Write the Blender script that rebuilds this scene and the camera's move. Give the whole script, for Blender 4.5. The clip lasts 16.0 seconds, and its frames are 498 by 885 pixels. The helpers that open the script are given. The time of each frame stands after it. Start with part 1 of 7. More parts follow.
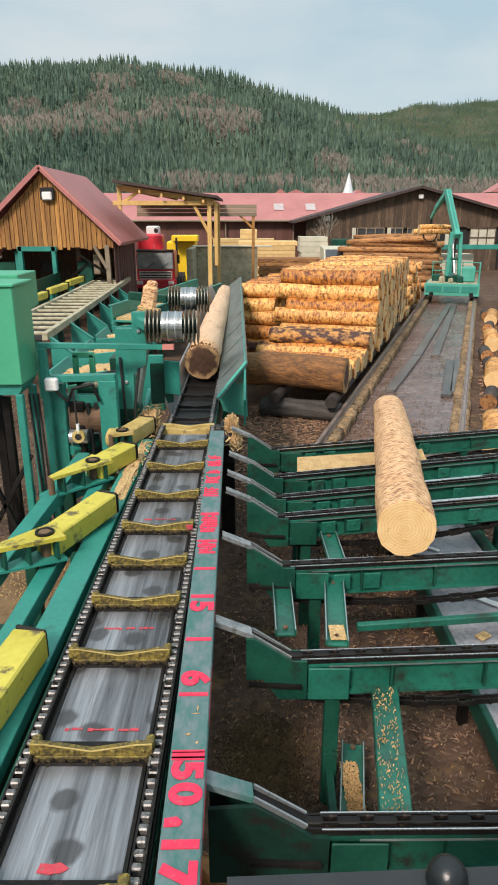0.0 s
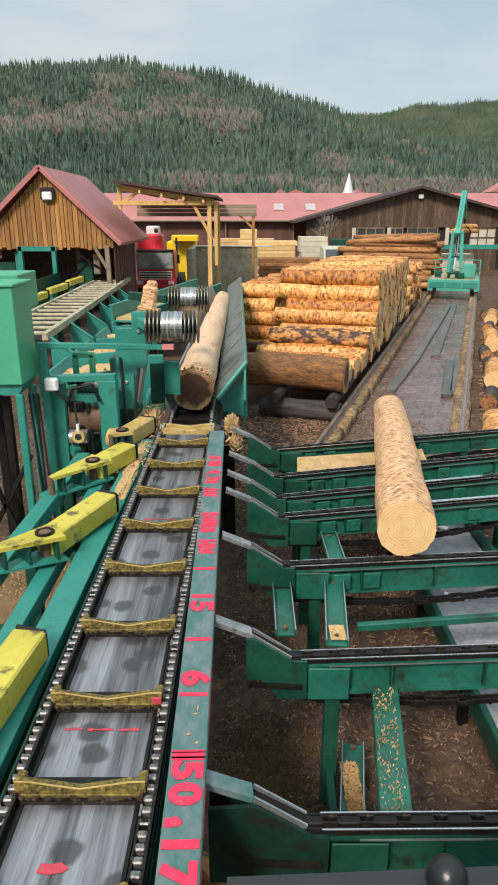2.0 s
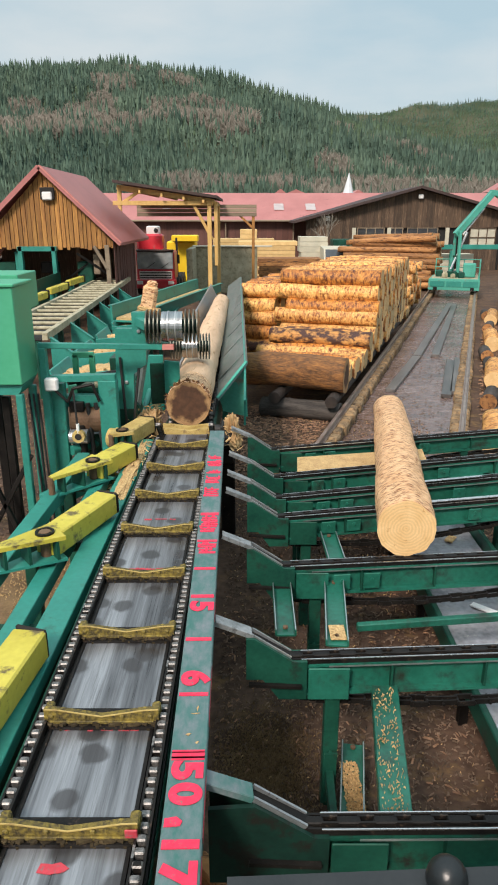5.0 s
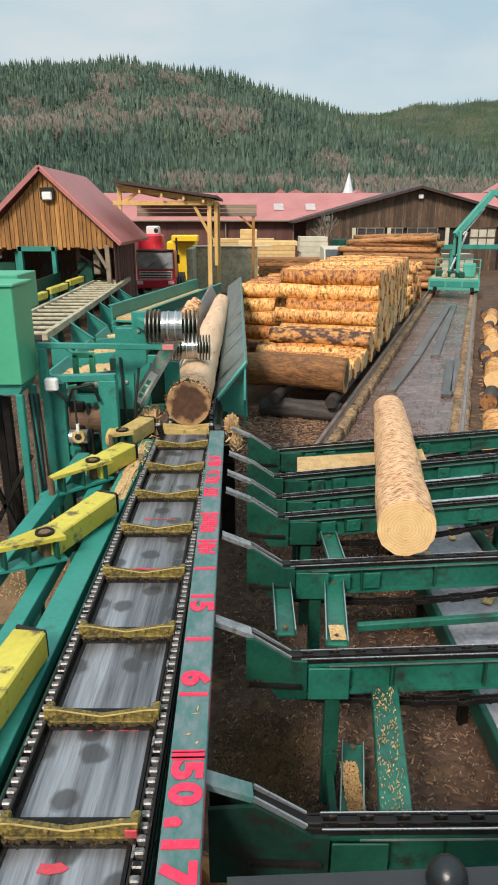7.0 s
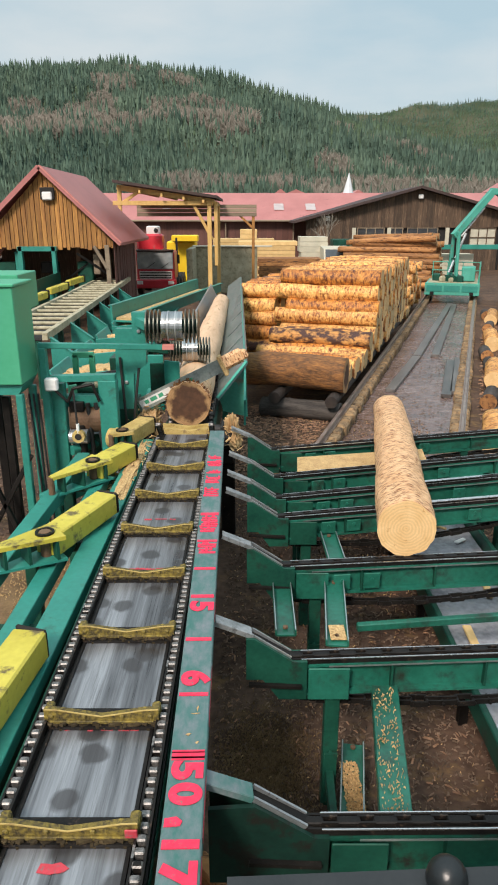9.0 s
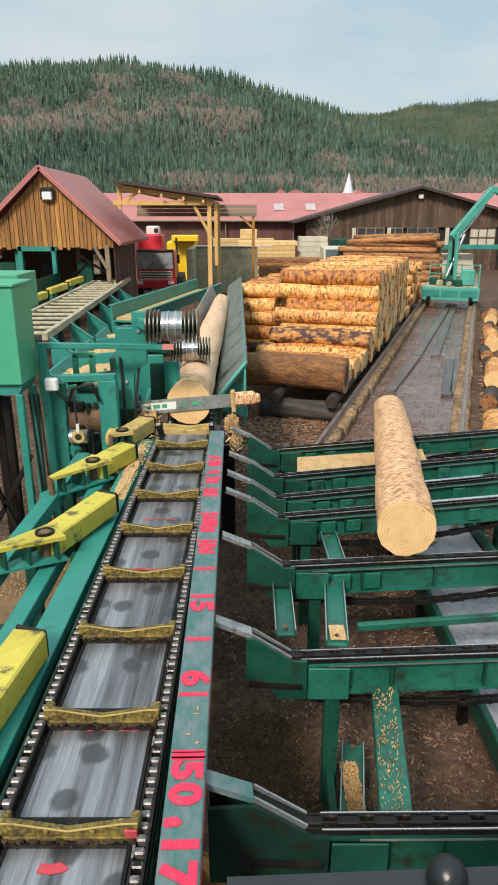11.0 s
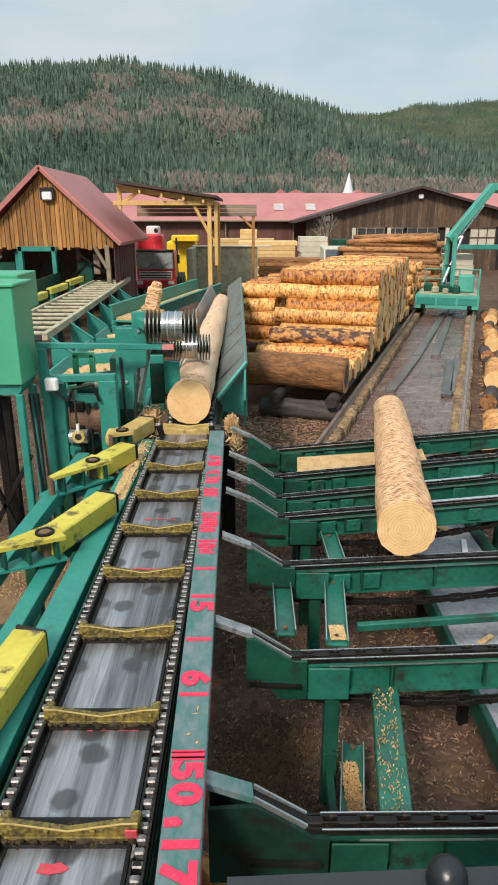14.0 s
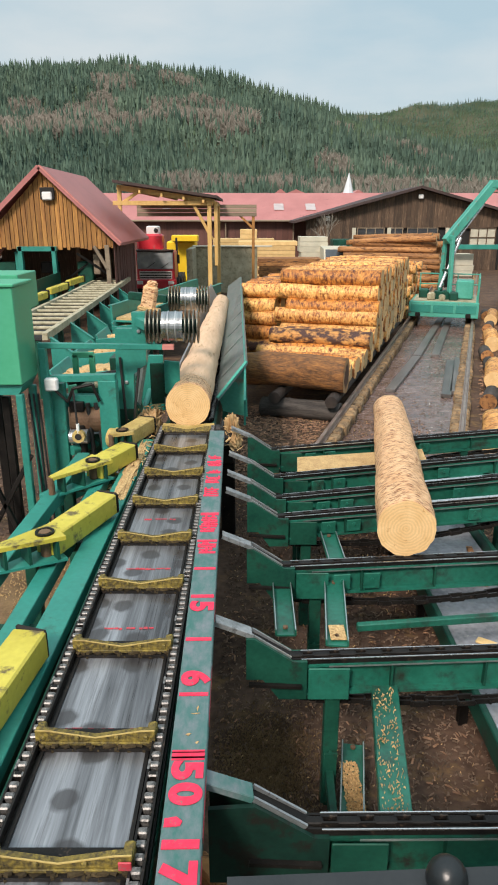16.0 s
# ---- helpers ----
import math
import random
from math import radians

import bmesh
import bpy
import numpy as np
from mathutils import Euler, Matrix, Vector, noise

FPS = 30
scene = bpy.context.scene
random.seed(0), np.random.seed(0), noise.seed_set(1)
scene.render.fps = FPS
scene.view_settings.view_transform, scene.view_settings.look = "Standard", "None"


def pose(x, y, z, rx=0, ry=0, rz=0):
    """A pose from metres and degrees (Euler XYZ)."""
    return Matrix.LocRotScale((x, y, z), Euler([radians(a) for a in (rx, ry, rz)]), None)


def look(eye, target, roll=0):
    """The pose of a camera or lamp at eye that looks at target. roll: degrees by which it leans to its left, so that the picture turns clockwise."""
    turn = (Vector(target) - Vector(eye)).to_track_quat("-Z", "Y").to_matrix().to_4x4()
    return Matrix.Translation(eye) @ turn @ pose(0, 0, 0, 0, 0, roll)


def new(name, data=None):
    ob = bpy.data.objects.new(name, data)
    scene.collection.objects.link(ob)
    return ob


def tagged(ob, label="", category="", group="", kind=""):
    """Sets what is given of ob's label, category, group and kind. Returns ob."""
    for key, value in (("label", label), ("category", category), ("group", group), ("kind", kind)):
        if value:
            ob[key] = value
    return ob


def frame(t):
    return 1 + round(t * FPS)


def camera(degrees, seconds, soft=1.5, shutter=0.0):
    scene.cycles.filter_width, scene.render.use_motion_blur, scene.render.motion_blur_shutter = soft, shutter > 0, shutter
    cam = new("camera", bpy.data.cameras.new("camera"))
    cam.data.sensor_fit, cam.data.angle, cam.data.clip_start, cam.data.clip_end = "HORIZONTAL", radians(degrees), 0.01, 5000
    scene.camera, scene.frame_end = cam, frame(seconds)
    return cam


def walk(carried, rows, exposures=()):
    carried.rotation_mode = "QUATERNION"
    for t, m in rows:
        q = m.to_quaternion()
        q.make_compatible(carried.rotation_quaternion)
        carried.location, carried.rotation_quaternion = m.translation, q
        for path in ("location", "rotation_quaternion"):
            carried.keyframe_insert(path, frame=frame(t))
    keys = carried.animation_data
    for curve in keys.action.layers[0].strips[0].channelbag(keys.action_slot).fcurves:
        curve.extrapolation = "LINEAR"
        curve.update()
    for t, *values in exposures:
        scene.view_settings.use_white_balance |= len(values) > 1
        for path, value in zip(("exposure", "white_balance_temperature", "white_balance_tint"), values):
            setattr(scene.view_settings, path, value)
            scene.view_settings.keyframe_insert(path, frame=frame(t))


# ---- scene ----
import itertools

# ---------------------------------------------------------------- camera
EYE_Z = 4.4
cam = camera(40.857, 16.0, soft=1.9)
CAM_POSE = pose(0, 0, EYE_Z, 90 - 18.623, 0, 0)
walk(cam, [(0.0, CAM_POSE), (16.0, CAM_POSE)], exposures=[(0.0, 0.11, 6850, 18), (16.0, 0.11, 6850, 18)])

# ---------------------------------------------------------------- light: bright overcast sky, weak soft sun
SUN_EL, SUN_AZ = 42.0, 205.0      # azimuth from +y, clockwise
world = bpy.data.worlds.new("overcast_sky")
scene.world = world
world.use_nodes = True
wn, wl = world.node_tree.nodes, world.node_tree.links
wn.clear()
w_out = wn.new("ShaderNodeOutputWorld")
w_bg = wn.new("ShaderNodeBackground")
w_bg.inputs["Strength"].default_value = 0.12
w_sky = wn.new("ShaderNodeTexSky")
w_sky.sky_type = "NISHITA"
w_sky.sun_disc = False
w_sky.sun_elevation = radians(SUN_EL)
w_sky.sun_rotation = radians(SUN_AZ)
w_sky.air_density, w_sky.dust_density = 1.0, 2.15
w_co = wn.new("ShaderNodeTexCoord")
w_map = wn.new("ShaderNodeMapping")
w_map.inputs["Scale"].default_value = (2.2, 2.2, 7.0)
w_no = wn.new("ShaderNodeTexNoise")
w_no.inputs["Scale"].default_value = 1.6
w_no.inputs["Detail"].default_value = 6
w_ramp = wn.new("ShaderNodeValToRGB")
w_ramp.color_ramp.elements[0].position = 0.35
w_ramp.color_ramp.elements[0].color = (3.4, 5.0, 5.65, 1)
w_ramp.color_ramp.elements[1].position = 0.68
w_ramp.color_ramp.elements[1].color = (4.9, 5.9, 6.1, 1)
w_mix = wn.new("ShaderNodeMixRGB")
w_mix.inputs[0].default_value = 0.9
wl.new(w_co.outputs["Generated"], w_map.inputs[0])
wl.new(w_map.outputs[0], w_no.inputs["Vector"])
wl.new(w_no.outputs["Fac"], w_ramp.inputs[0])
wl.new(w_sky.outputs[0], w_mix.inputs[1])
wl.new(w_ramp.outputs[0], w_mix.inputs[2])
# an overcast sky is brighter towards the zenith
w_sep = wn.new("ShaderNodeSeparateXYZ")
w_up = wn.new("ShaderNodeMapRange")
w_up.inputs[1].default_value, w_up.inputs[2].default_value = 0.3, 0.95
w_up.inputs[3].default_value, w_up.inputs[4].default_value = 1.0, 1.85
w_sc = wn.new("ShaderNodeVectorMath")
w_sc.operation = "SCALE"
wl.new(w_co.outputs["Generated"], w_sep.inputs[0])
wl.new(w_sep.outputs["Z"], w_up.inputs[0])
wl.new(w_mix.outputs[0], w_sc.inputs[0])
wl.new(w_up.outputs[0], w_sc.inputs["Scale"])
wl.new(w_sc.outputs[0], w_bg.inputs["Color"])
wl.new(w_bg.outputs[0], w_out.inputs[0])
sun = new("sun", bpy.data.lights.new("sun", "SUN"))
sun.data.energy, sun.data.angle, sun.data.color = 3.5, radians(12), (1.0, 0.925, 0.82)
sa, se = radians(SUN_AZ), radians(SUN_EL)
sun.matrix_world = look((math.sin(sa) * math.cos(se) * 50, math.cos(sa) * math.cos(se) * 50, math.sin(se) * 50), (0, 0, 0))


# ---------------------------------------------------------------- materials
def material(name, c1, c2, rough=0.7, metal=0.0, scale=3.0, fine=40.0, bump=0.3, bump_d=0.01, c3=None, wear=0.0,
             stretch=(1, 1, 1), rough_var=0.15, per_object=0.0, island=0.0, fine_mix=0.35, spec=0.5, soft_edge=0.07):
    """Two-scale noise between c1 and c2; wear: share of the surface that shows c3."""
    m = bpy.data.materials.new(name)
    m.use_nodes = True
    n, l = m.node_tree.nodes, m.node_tree.links
    b = n["Principled BSDF"]
    b.inputs["Metallic"].default_value = metal
    b.inputs["Specular IOR Level"].default_value = spec
    co = n.new("ShaderNodeTexCoord")
    mp = n.new("ShaderNodeMapping")
    mp.inputs["Scale"].default_value = stretch
    l.new(co.outputs["Object"], mp.inputs[0])
    vec = mp.outputs[0]
    if per_object:
        oi = n.new("ShaderNodeObjectInfo")
        add = n.new("ShaderNodeVectorMath")
        add.operation = "MULTIPLY_ADD"
        l.new(oi.outputs["Random"], add.inputs[0])
        add.inputs[1].default_value = (37, 23, 51)
        l.new(vec, add.inputs[2])
        vec = add.outputs[0]
    big = n.new("ShaderNodeTexNoise")
    big.inputs["Scale"].default_value, big.inputs["Detail"].default_value = scale, 5
    sm = n.new("ShaderNodeTexNoise")
    sm.inputs["Scale"].default_value, sm.inputs["Detail"].default_value = fine, 6
    l.new(vec, big.inputs["Vector"]), l.new(vec, sm.inputs["Vector"])
    mixf = n.new("ShaderNodeMix")
    mixf.inputs[0].default_value = fine_mix
    l.new(big.outputs["Fac"], mixf.inputs[2]), l.new(sm.outputs["Fac"], mixf.inputs[3])
    st = n.new("ShaderNodeMapRange")
    st.inputs[1].default_value, st.inputs[2].default_value = 0.33, 0.67
    l.new(mixf.outputs[0], st.inputs[0])
    col = n.new("ShaderNodeMixRGB")
    col.inputs[1].default_value, col.inputs[2].default_value = (*c1, 1), (*c2, 1)
    l.new(st.outputs[0], col.inputs[0])
    out = col.outputs[0]
    if c3 is not None:
        wr = n.new("ShaderNodeTexNoise")
        wr.inputs["Scale"].default_value, wr.inputs["Detail"].default_value = scale * 2.7, 8
        wr.inputs["Roughness"].default_value = 0.7
        l.new(vec, wr.inputs["Vector"])
        ws = n.new("ShaderNodeMapRange")
        edge = 0.72 - 0.4 * wear
        ws.inputs[1].default_value, ws.inputs[2].default_value = edge - soft_edge / 3, edge + soft_edge
        l.new(wr.outputs["Fac"], ws.inputs[0])
        cw = n.new("ShaderNodeMixRGB")
        cw.inputs[2].default_value = (*c3, 1)
        l.new(ws.outputs[0], cw.inputs[0]), l.new(out, cw.inputs[1])
        out = cw.outputs[0]
    if per_object or island:
        src = n.new("ShaderNodeNewGeometry").outputs["Random Per Island"] if island else oi.outputs["Random"]
        k = island or per_object
        hv = n.new("ShaderNodeHueSaturation")
        vr = n.new("ShaderNodeMapRange")
        vr.inputs[3].default_value, vr.inputs[4].default_value = 1 - 0.55 * k, 1 + 0.55 * k
        l.new(src, vr.inputs[0]), l.new(vr.outputs[0], hv.inputs["Value"])
        l.new(out, hv.inputs["Color"])
        out = hv.outputs[0]
    l.new(out, b.inputs["Base Color"])
    rr = n.new("ShaderNodeMapRange")
    rr.inputs[3].default_value, rr.inputs[4].default_value = max(0.03, rough - rough_var), min(1, rough + rough_var)
    l.new(mixf.outputs[0], rr.inputs[0]), l.new(rr.outputs[0], b.inputs["Roughness"])
    bp = n.new("ShaderNodeBump")
    bp.inputs["Strength"].default_value, bp.inputs["Distance"].default_value = bump, bump_d
    l.new(mixf.outputs[0], bp.inputs["Height"]), l.new(bp.outputs[0], b.inputs["Normal"])
    return m


M = {}
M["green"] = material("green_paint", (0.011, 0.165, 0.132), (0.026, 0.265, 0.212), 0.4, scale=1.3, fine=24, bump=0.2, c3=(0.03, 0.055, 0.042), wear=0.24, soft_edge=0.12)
# machine green darkened to carry the shade on sides and under parts; worn spots on top
M["green_dark"] = material("shade_dark_green_paint", (0.003, 0.034, 0.024), (0.009, 0.086, 0.055), 0.45, scale=2.0, fine=28, bump=0.25, c3=(0.018, 0.016, 0.012), wear=0.34, soft_edge=0.12, spec=0.28)
M["green_light"] = material("light_green_paint", (0.035, 0.31, 0.17), (0.06, 0.38, 0.22), 0.45, scale=1.1, fine=14, bump=0.06, c3=(0.05, 0.25, 0.15), wear=0.12)
M["yellow"] = material("yellow_paint", (0.43, 0.355, 0.038), (0.60, 0.525, 0.085), 0.5, scale=1.8, fine=22, bump=0.2, c3=(0.12, 0.09, 0.035), wear=0.36)
M["yellow_dirty"] = material("dirty_yellow_paint", (0.10, 0.075, 0.020), (0.34, 0.25, 0.040), 0.7, scale=9, fine=45, bump=1.0, bump_d=0.02, c3=(0.022, 0.017, 0.011), wear=0.68, soft_edge=0.2, fine_mix=0.5)
M["steel"] = material("worn_steel", (0.30, 0.32, 0.33), (0.48, 0.50, 0.51), 0.34, 0.75, scale=2.2, fine=25, bump=0.12, c3=(0.08, 0.07, 0.065), wear=0.25, stretch=(3, 0.35, 3))
M["bed"] = material("scoured_steel_plate", (0.07, 0.071, 0.075), (0.43, 0.445, 0.47), 0.33, 0.55, scale=1.3, fine=7, bump=0.05, c3=(0.055, 0.052, 0.053), wear=0.42, stretch=(8, 0.3, 8), rough_var=0.2, soft_edge=0.2, fine_mix=0.3)
M["blade"] = material("oily_grey_blade", (0.17, 0.20, 0.19), (0.40, 0.44, 0.42), 0.35, 0.4, scale=3, fine=30, bump=0.1, c3=(0.08, 0.10, 0.095), wear=0.3, soft_edge=0.2)
M["crane_green"] = material("turquoise_crane_paint", (0.03, 0.26, 0.19), (0.07, 0.38, 0.30), 0.5, scale=1.5, fine=18, bump=0.15, c3=(0.16, 0.15, 0.12), wear=0.3)
M["bare_steel"] = material("bright_steel", (0.55, 0.56, 0.57), (0.72, 0.73, 0.74), 0.28, 0.9, scale=4, fine=50, bump=0.1)
M["iron"] = material("greasy_iron", (0.005, 0.0045, 0.0045), (0.018, 0.016, 0.014), 0.5, 0.1, scale=6, fine=60, bump=0.4, c3=(0.08, 0.055, 0.04), wear=0.24, spec=0.22)
M["chain"] = material("worn_chain_steel", (0.04, 0.038, 0.036), (0.28, 0.27, 0.26), 0.42, 0.5, scale=30, fine=120, bump=0.3)
M["rust"] = material("rusty_iron", (0.10, 0.055, 0.03), (0.20, 0.12, 0.07), 0.75, 0.2, scale=5, fine=50, bump=0.4)
M["rail"] = material("rail_steel", (0.20, 0.13, 0.10), (0.42, 0.34, 0.30), 0.34, 0.6, scale=3, fine=40, bump=0.2)
M["rubber"] = material("black_rubber", (0.012, 0.012, 0.012), (0.03, 0.03, 0.03), 0.6, scale=6, fine=60, bump=0.2)
M["dark_plastic"] = material("dark_grey_plastic", (0.006, 0.008, 0.009), (0.012, 0.015, 0.016), 0.35, scale=20, fine=200, bump=0.1)
M["ledge"] = material("dull_grey_ledge", (0.013, 0.016, 0.018), (0.024, 0.028, 0.03), 0.6, scale=20, fine=200, bump=0.1)
M["pink"] = material("fluorescent_pink_paint", (0.66, 0.018, 0.06), (0.80, 0.04, 0.10), 0.6, scale=12, fine=60, bump=0.1, c3=(0.05, 0.15, 0.13), wear=0.28)
M["grey_plank"] = material("wet_grey_plank", (0.042, 0.038, 0.036), (0.15, 0.138, 0.13), 0.38, scale=2, fine=20, bump=0.4, stretch=(0.5, 3, 3), per_object=0.4)
M["deck_green"] = material("deck_green_paint", (0.004, 0.066, 0.043), (0.014, 0.165, 0.115), 0.36, scale=1.5, fine=22, bump=0.25, c3=(0.022, 0.024, 0.018), wear=0.36, soft_edge=0.14)
M["wing_sheet"] = material("scraped_green_grey_sheet", (0.085, 0.10, 0.095), (0.21, 0.24, 0.23), 0.42, 0.25, scale=1.4, fine=14, bump=0.3, c3=(0.035, 0.13, 0.10), wear=0.42, soft_edge=0.2, stretch=(2, 0.7, 2))
M["tip_red"] = material("faded_red_paint", (0.50, 0.17, 0.15), (0.62, 0.26, 0.22), 0.6, scale=8, fine=40, bump=0.1)
M["sawdust"] = material("tan_sawdust", (0.10, 0.06, 0.03), (0.26, 0.165, 0.08), 0.9, scale=4, fine=50, bump=1.0, bump_d=0.015, fine_mix=0.5)
M["pink_worn"] = material("scuffed_pink_paint", (0.42, 0.03, 0.05), (0.6, 0.06, 0.08), 0.6, scale=12, fine=60, bump=0.1, c3=(0.2, 0.12, 0.12), wear=0.4)
M["board"] = material("grey_green_worn_paint", (0.024, 0.128, 0.108), (0.072, 0.155, 0.15), 0.55, scale=2.2, fine=34, bump=0.25, c3=(0.175, 0.195, 0.215), wear=0.58, soft_edge=0.2, stretch=(1.5, 0.7, 1))
M["peeled"] = material("debarked_log_wood", (0.58, 0.29, 0.125), (0.88, 0.60, 0.35), 0.6, scale=6, fine=22, bump=1.0, bump_d=0.03, c3=(0.25, 0.085, 0.028), wear=0.47, stretch=(2.6, 0.75, 0.75), soft_edge=0.05, per_object=0.1, fine_mix=0.55)
# peeled wood and bark mottling, its contrast raised to include highlights and dark hollows
M["orange_log"] = material("orange_peeled_log_wood", (0.44, 0.135, 0.020), (1.0, 0.60, 0.20), 0.6, scale=3.4, fine=20, bump=1.0, bump_d=0.04, c3=(0.17, 0.040, 0.012), wear=0.50, stretch=(1.3, 0.7, 0.7), per_object=0.4, soft_edge=0.1, fine_mix=0.58)
M["red_log"] = material("red_orange_peeled_log_wood", (0.30, 0.070, 0.012), (0.92, 0.40, 0.08), 0.6, scale=3.0, fine=20, bump=1.0, bump_d=0.04, c3=(0.12, 0.030, 0.011), wear=0.53, stretch=(1.3, 0.7, 0.7), per_object=0.4, soft_edge=0.1, fine_mix=0.58)
M["bark_log"] = material("half_barked_log_wood", (0.48, 0.18, 0.04), (0.86, 0.46, 0.14), 0.7, scale=1.5, fine=18, bump=1.0, bump_d=0.04, c3=(0.075, 0.032, 0.024), wear=0.66, stretch=(0.8, 1.1, 1.1), per_object=0.35, soft_edge=0.08, fine_mix=0.5)
M["brown_log"] = material("weathered_brown_log_wood", (0.22, 0.088, 0.028), (0.46, 0.22, 0.078), 0.8, scale=2.2, fine=18, bump=0.8, bump_d=0.02, c3=(0.09, 0.036, 0.016), wear=0.46, stretch=(0.5, 2, 2), per_object=0.4)
M["dark_log"] = material("old_dark_log_wood", (0.022, 0.02, 0.019), (0.105, 0.092, 0.082), 0.85, scale=3.0, fine=22, bump=1.0, bump_d=0.03, stretch=(0.4, 2.4, 2.4), per_object=0.3, spec=0.3)
# log wood darkened to near black: the shadow under the stack is in the colour
M["shade_dark_log"] = material("shaded_black_brown_log_wood", (0.009, 0.007, 0.006), (0.035, 0.025, 0.02), 0.8, scale=3, fine=22, bump=0.7, bump_d=0.02, stretch=(0.5, 2, 2), per_object=0.3)
M["front_log"] = material("weathered_red_brown_log_wood", (0.10, 0.043, 0.016), (0.36, 0.155, 0.045), 0.8, scale=2.6, fine=15, bump=1.0, bump_d=0.04, c3=(0.035, 0.02, 0.014), wear=0.5, stretch=(0.6, 1.8, 1.8), soft_edge=0.2, fine_mix=0.5)
M["pale_log"] = material("pale_debarked_log_wood", (0.52, 0.32, 0.18), (0.74, 0.51, 0.33), 0.65, scale=1.4, fine=9, bump=0.4, bump_d=0.02, c3=(0.34, 0.2, 0.095), wear=0.3, stretch=(0.4, 2.2, 2.2), per_object=0.1)
M["chips"] = material("wet_sawdust_and_chips", (0.32, 0.18, 0.065), (0.74, 0.52, 0.25), 0.85, scale=9, fine=48, bump=1.0, bump_d=0.03, fine_mix=0.65)
M["timber"] = material("new_yellow_timber", (0.50, 0.30, 0.09), (0.68, 0.44, 0.16), 0.65, scale=2, fine=20, bump=0.2, stretch=(3, 3, 0.6), per_object=0.25)
M["sawn"] = material("stacked_sawn_boards", (0.50, 0.33, 0.13), (0.68, 0.48, 0.22), 0.7, scale=3, fine=20, bump=0.2, per_object=0.3)
M["board_brown"] = material("honey_brown_wall_board", (0.20, 0.078, 0.020), (0.50, 0.25, 0.066), 0.75, scale=1.4, fine=11, bump=0.4, c3=(0.085, 0.036, 0.014), wear=0.38, soft_edge=0.14, stretch=(5, 5, 0.4), per_object=0.5)
M["board_dark"] = material("dark_brown_wall_board", (0.042, 0.026, 0.016), (0.115, 0.070, 0.042), 0.8, scale=1.6, fine=12, bump=0.3, c3=(0.24, 0.16, 0.10), wear=0.36, soft_edge=0.1, stretch=(6, 6, 0.35), per_object=0.6)
M["board_red"] = material("red_brown_wall_board", (0.085, 0.035, 0.028), (0.14, 0.06, 0.045), 0.8, scale=1.2, fine=10, bump=0.3, stretch=(5, 5, 0.4), per_object=0.35)
M["board_grey"] = material("grey_weathered_board", (0.17, 0.13, 0.09), (0.29, 0.23, 0.16), 0.8, scale=1.4, fine=12, bump=0.3, stretch=(0.6, 4, 4), per_object=0.35)
M["roof_red"] = material("faded_red_sheet_roof", (0.36, 0.130, 0.120), (0.46, 0.185, 0.172), 0.55, scale=0.6, fine=9, bump=0.05, c3=(0.28, 0.105, 0.097), wear=0.24, spec=0.35)
M["roof_dark"] = material("dark_roof_edge", (0.03, 0.018, 0.016), (0.07, 0.04, 0.035), 0.7, scale=2, fine=20, bump=0.2)
M["concrete"] = material("mossy_concrete", (0.29, 0.26, 0.17), (0.48, 0.44, 0.31), 0.85, scale=1.6, fine=14, bump=0.6, c3=(0.13, 0.125, 0.062), wear=0.42, soft_edge=0.2)
M["white"] = material("white_paint", (0.66, 0.66, 0.64), (0.8, 0.8, 0.78), 0.5, scale=3, fine=30, bump=0.05)
M["offwhite"] = material("cream_cladding", (0.42, 0.40, 0.31), (0.56, 0.53, 0.42), 0.7, scale=2, fine=20, bump=0.1)
M["truck_red"] = material("red_truck_paint", (0.55, 0.022, 0.035), (0.66, 0.05, 0.07), 0.35, scale=1.5, fine=20, bump=0.02, c3=(0.42, 0.12, 0.12), wear=0.25)
M["yellow_bright"] = material("bright_yellow_paint", (0.72, 0.46, 0.01), (0.8, 0.55, 0.02), 0.5, scale=2, fine=20, bump=0.05)
# near-black for black parts and for shade inside openings
M["black"] = material("shade_and_part_black", (0.008, 0.008, 0.008), (0.02, 0.018, 0.016), 0.8, scale=3, fine=20, bump=0.2)
M["glass"] = material("dark_window_glass", (0.03, 0.035, 0.04), (0.06, 0.066, 0.072), 0.05, scale=2, fine=20, bump=0.0, rough_var=0.02, spec=1.0)
M["skylight"] = material("dusty_skylight", (0.36, 0.30, 0.29), (0.50, 0.44, 0.43), 0.4, scale=2, fine=20, bump=0.05)
# pale patches in the glass colour stand for reflected sky
M["truck_glass"] = material("sky_pale_windscreen", (0.10, 0.115, 0.115), (0.46, 0.49, 0.49), 0.08, scale=0.7, fine=3, bump=0.0, rough_var=0.04, spec=1.0)
M["spire"] = material("pale_slate_spire", (0.56, 0.58, 0.6), (0.68, 0.7, 0.72), 0.6, scale=1, fine=8, bump=0.1)
M["sleeper"] = material("timber_kerb_wood", (0.115, 0.07, 0.035), (0.36, 0.235, 0.12), 0.85, scale=4, fine=25, bump=0.8, c3=(0.06, 0.04, 0.025), wear=0.45, per_object=0.5)
# both needle greens are paled and blued to carry the distance haze
M["needles"] = material("hazy_conifer_needles", (0.052, 0.090, 0.070), (0.098, 0.142, 0.100), 0.9, scale=0.012, fine=0.2, bump=0.0, island=0.7, spec=0.1)
M["spring_needles"] = material("hazy_fresh_conifer_needles", (0.060, 0.100, 0.066), (0.098, 0.142, 0.080), 0.9, scale=0.012, fine=0.2, bump=0.0, island=0.5, spec=0.1)
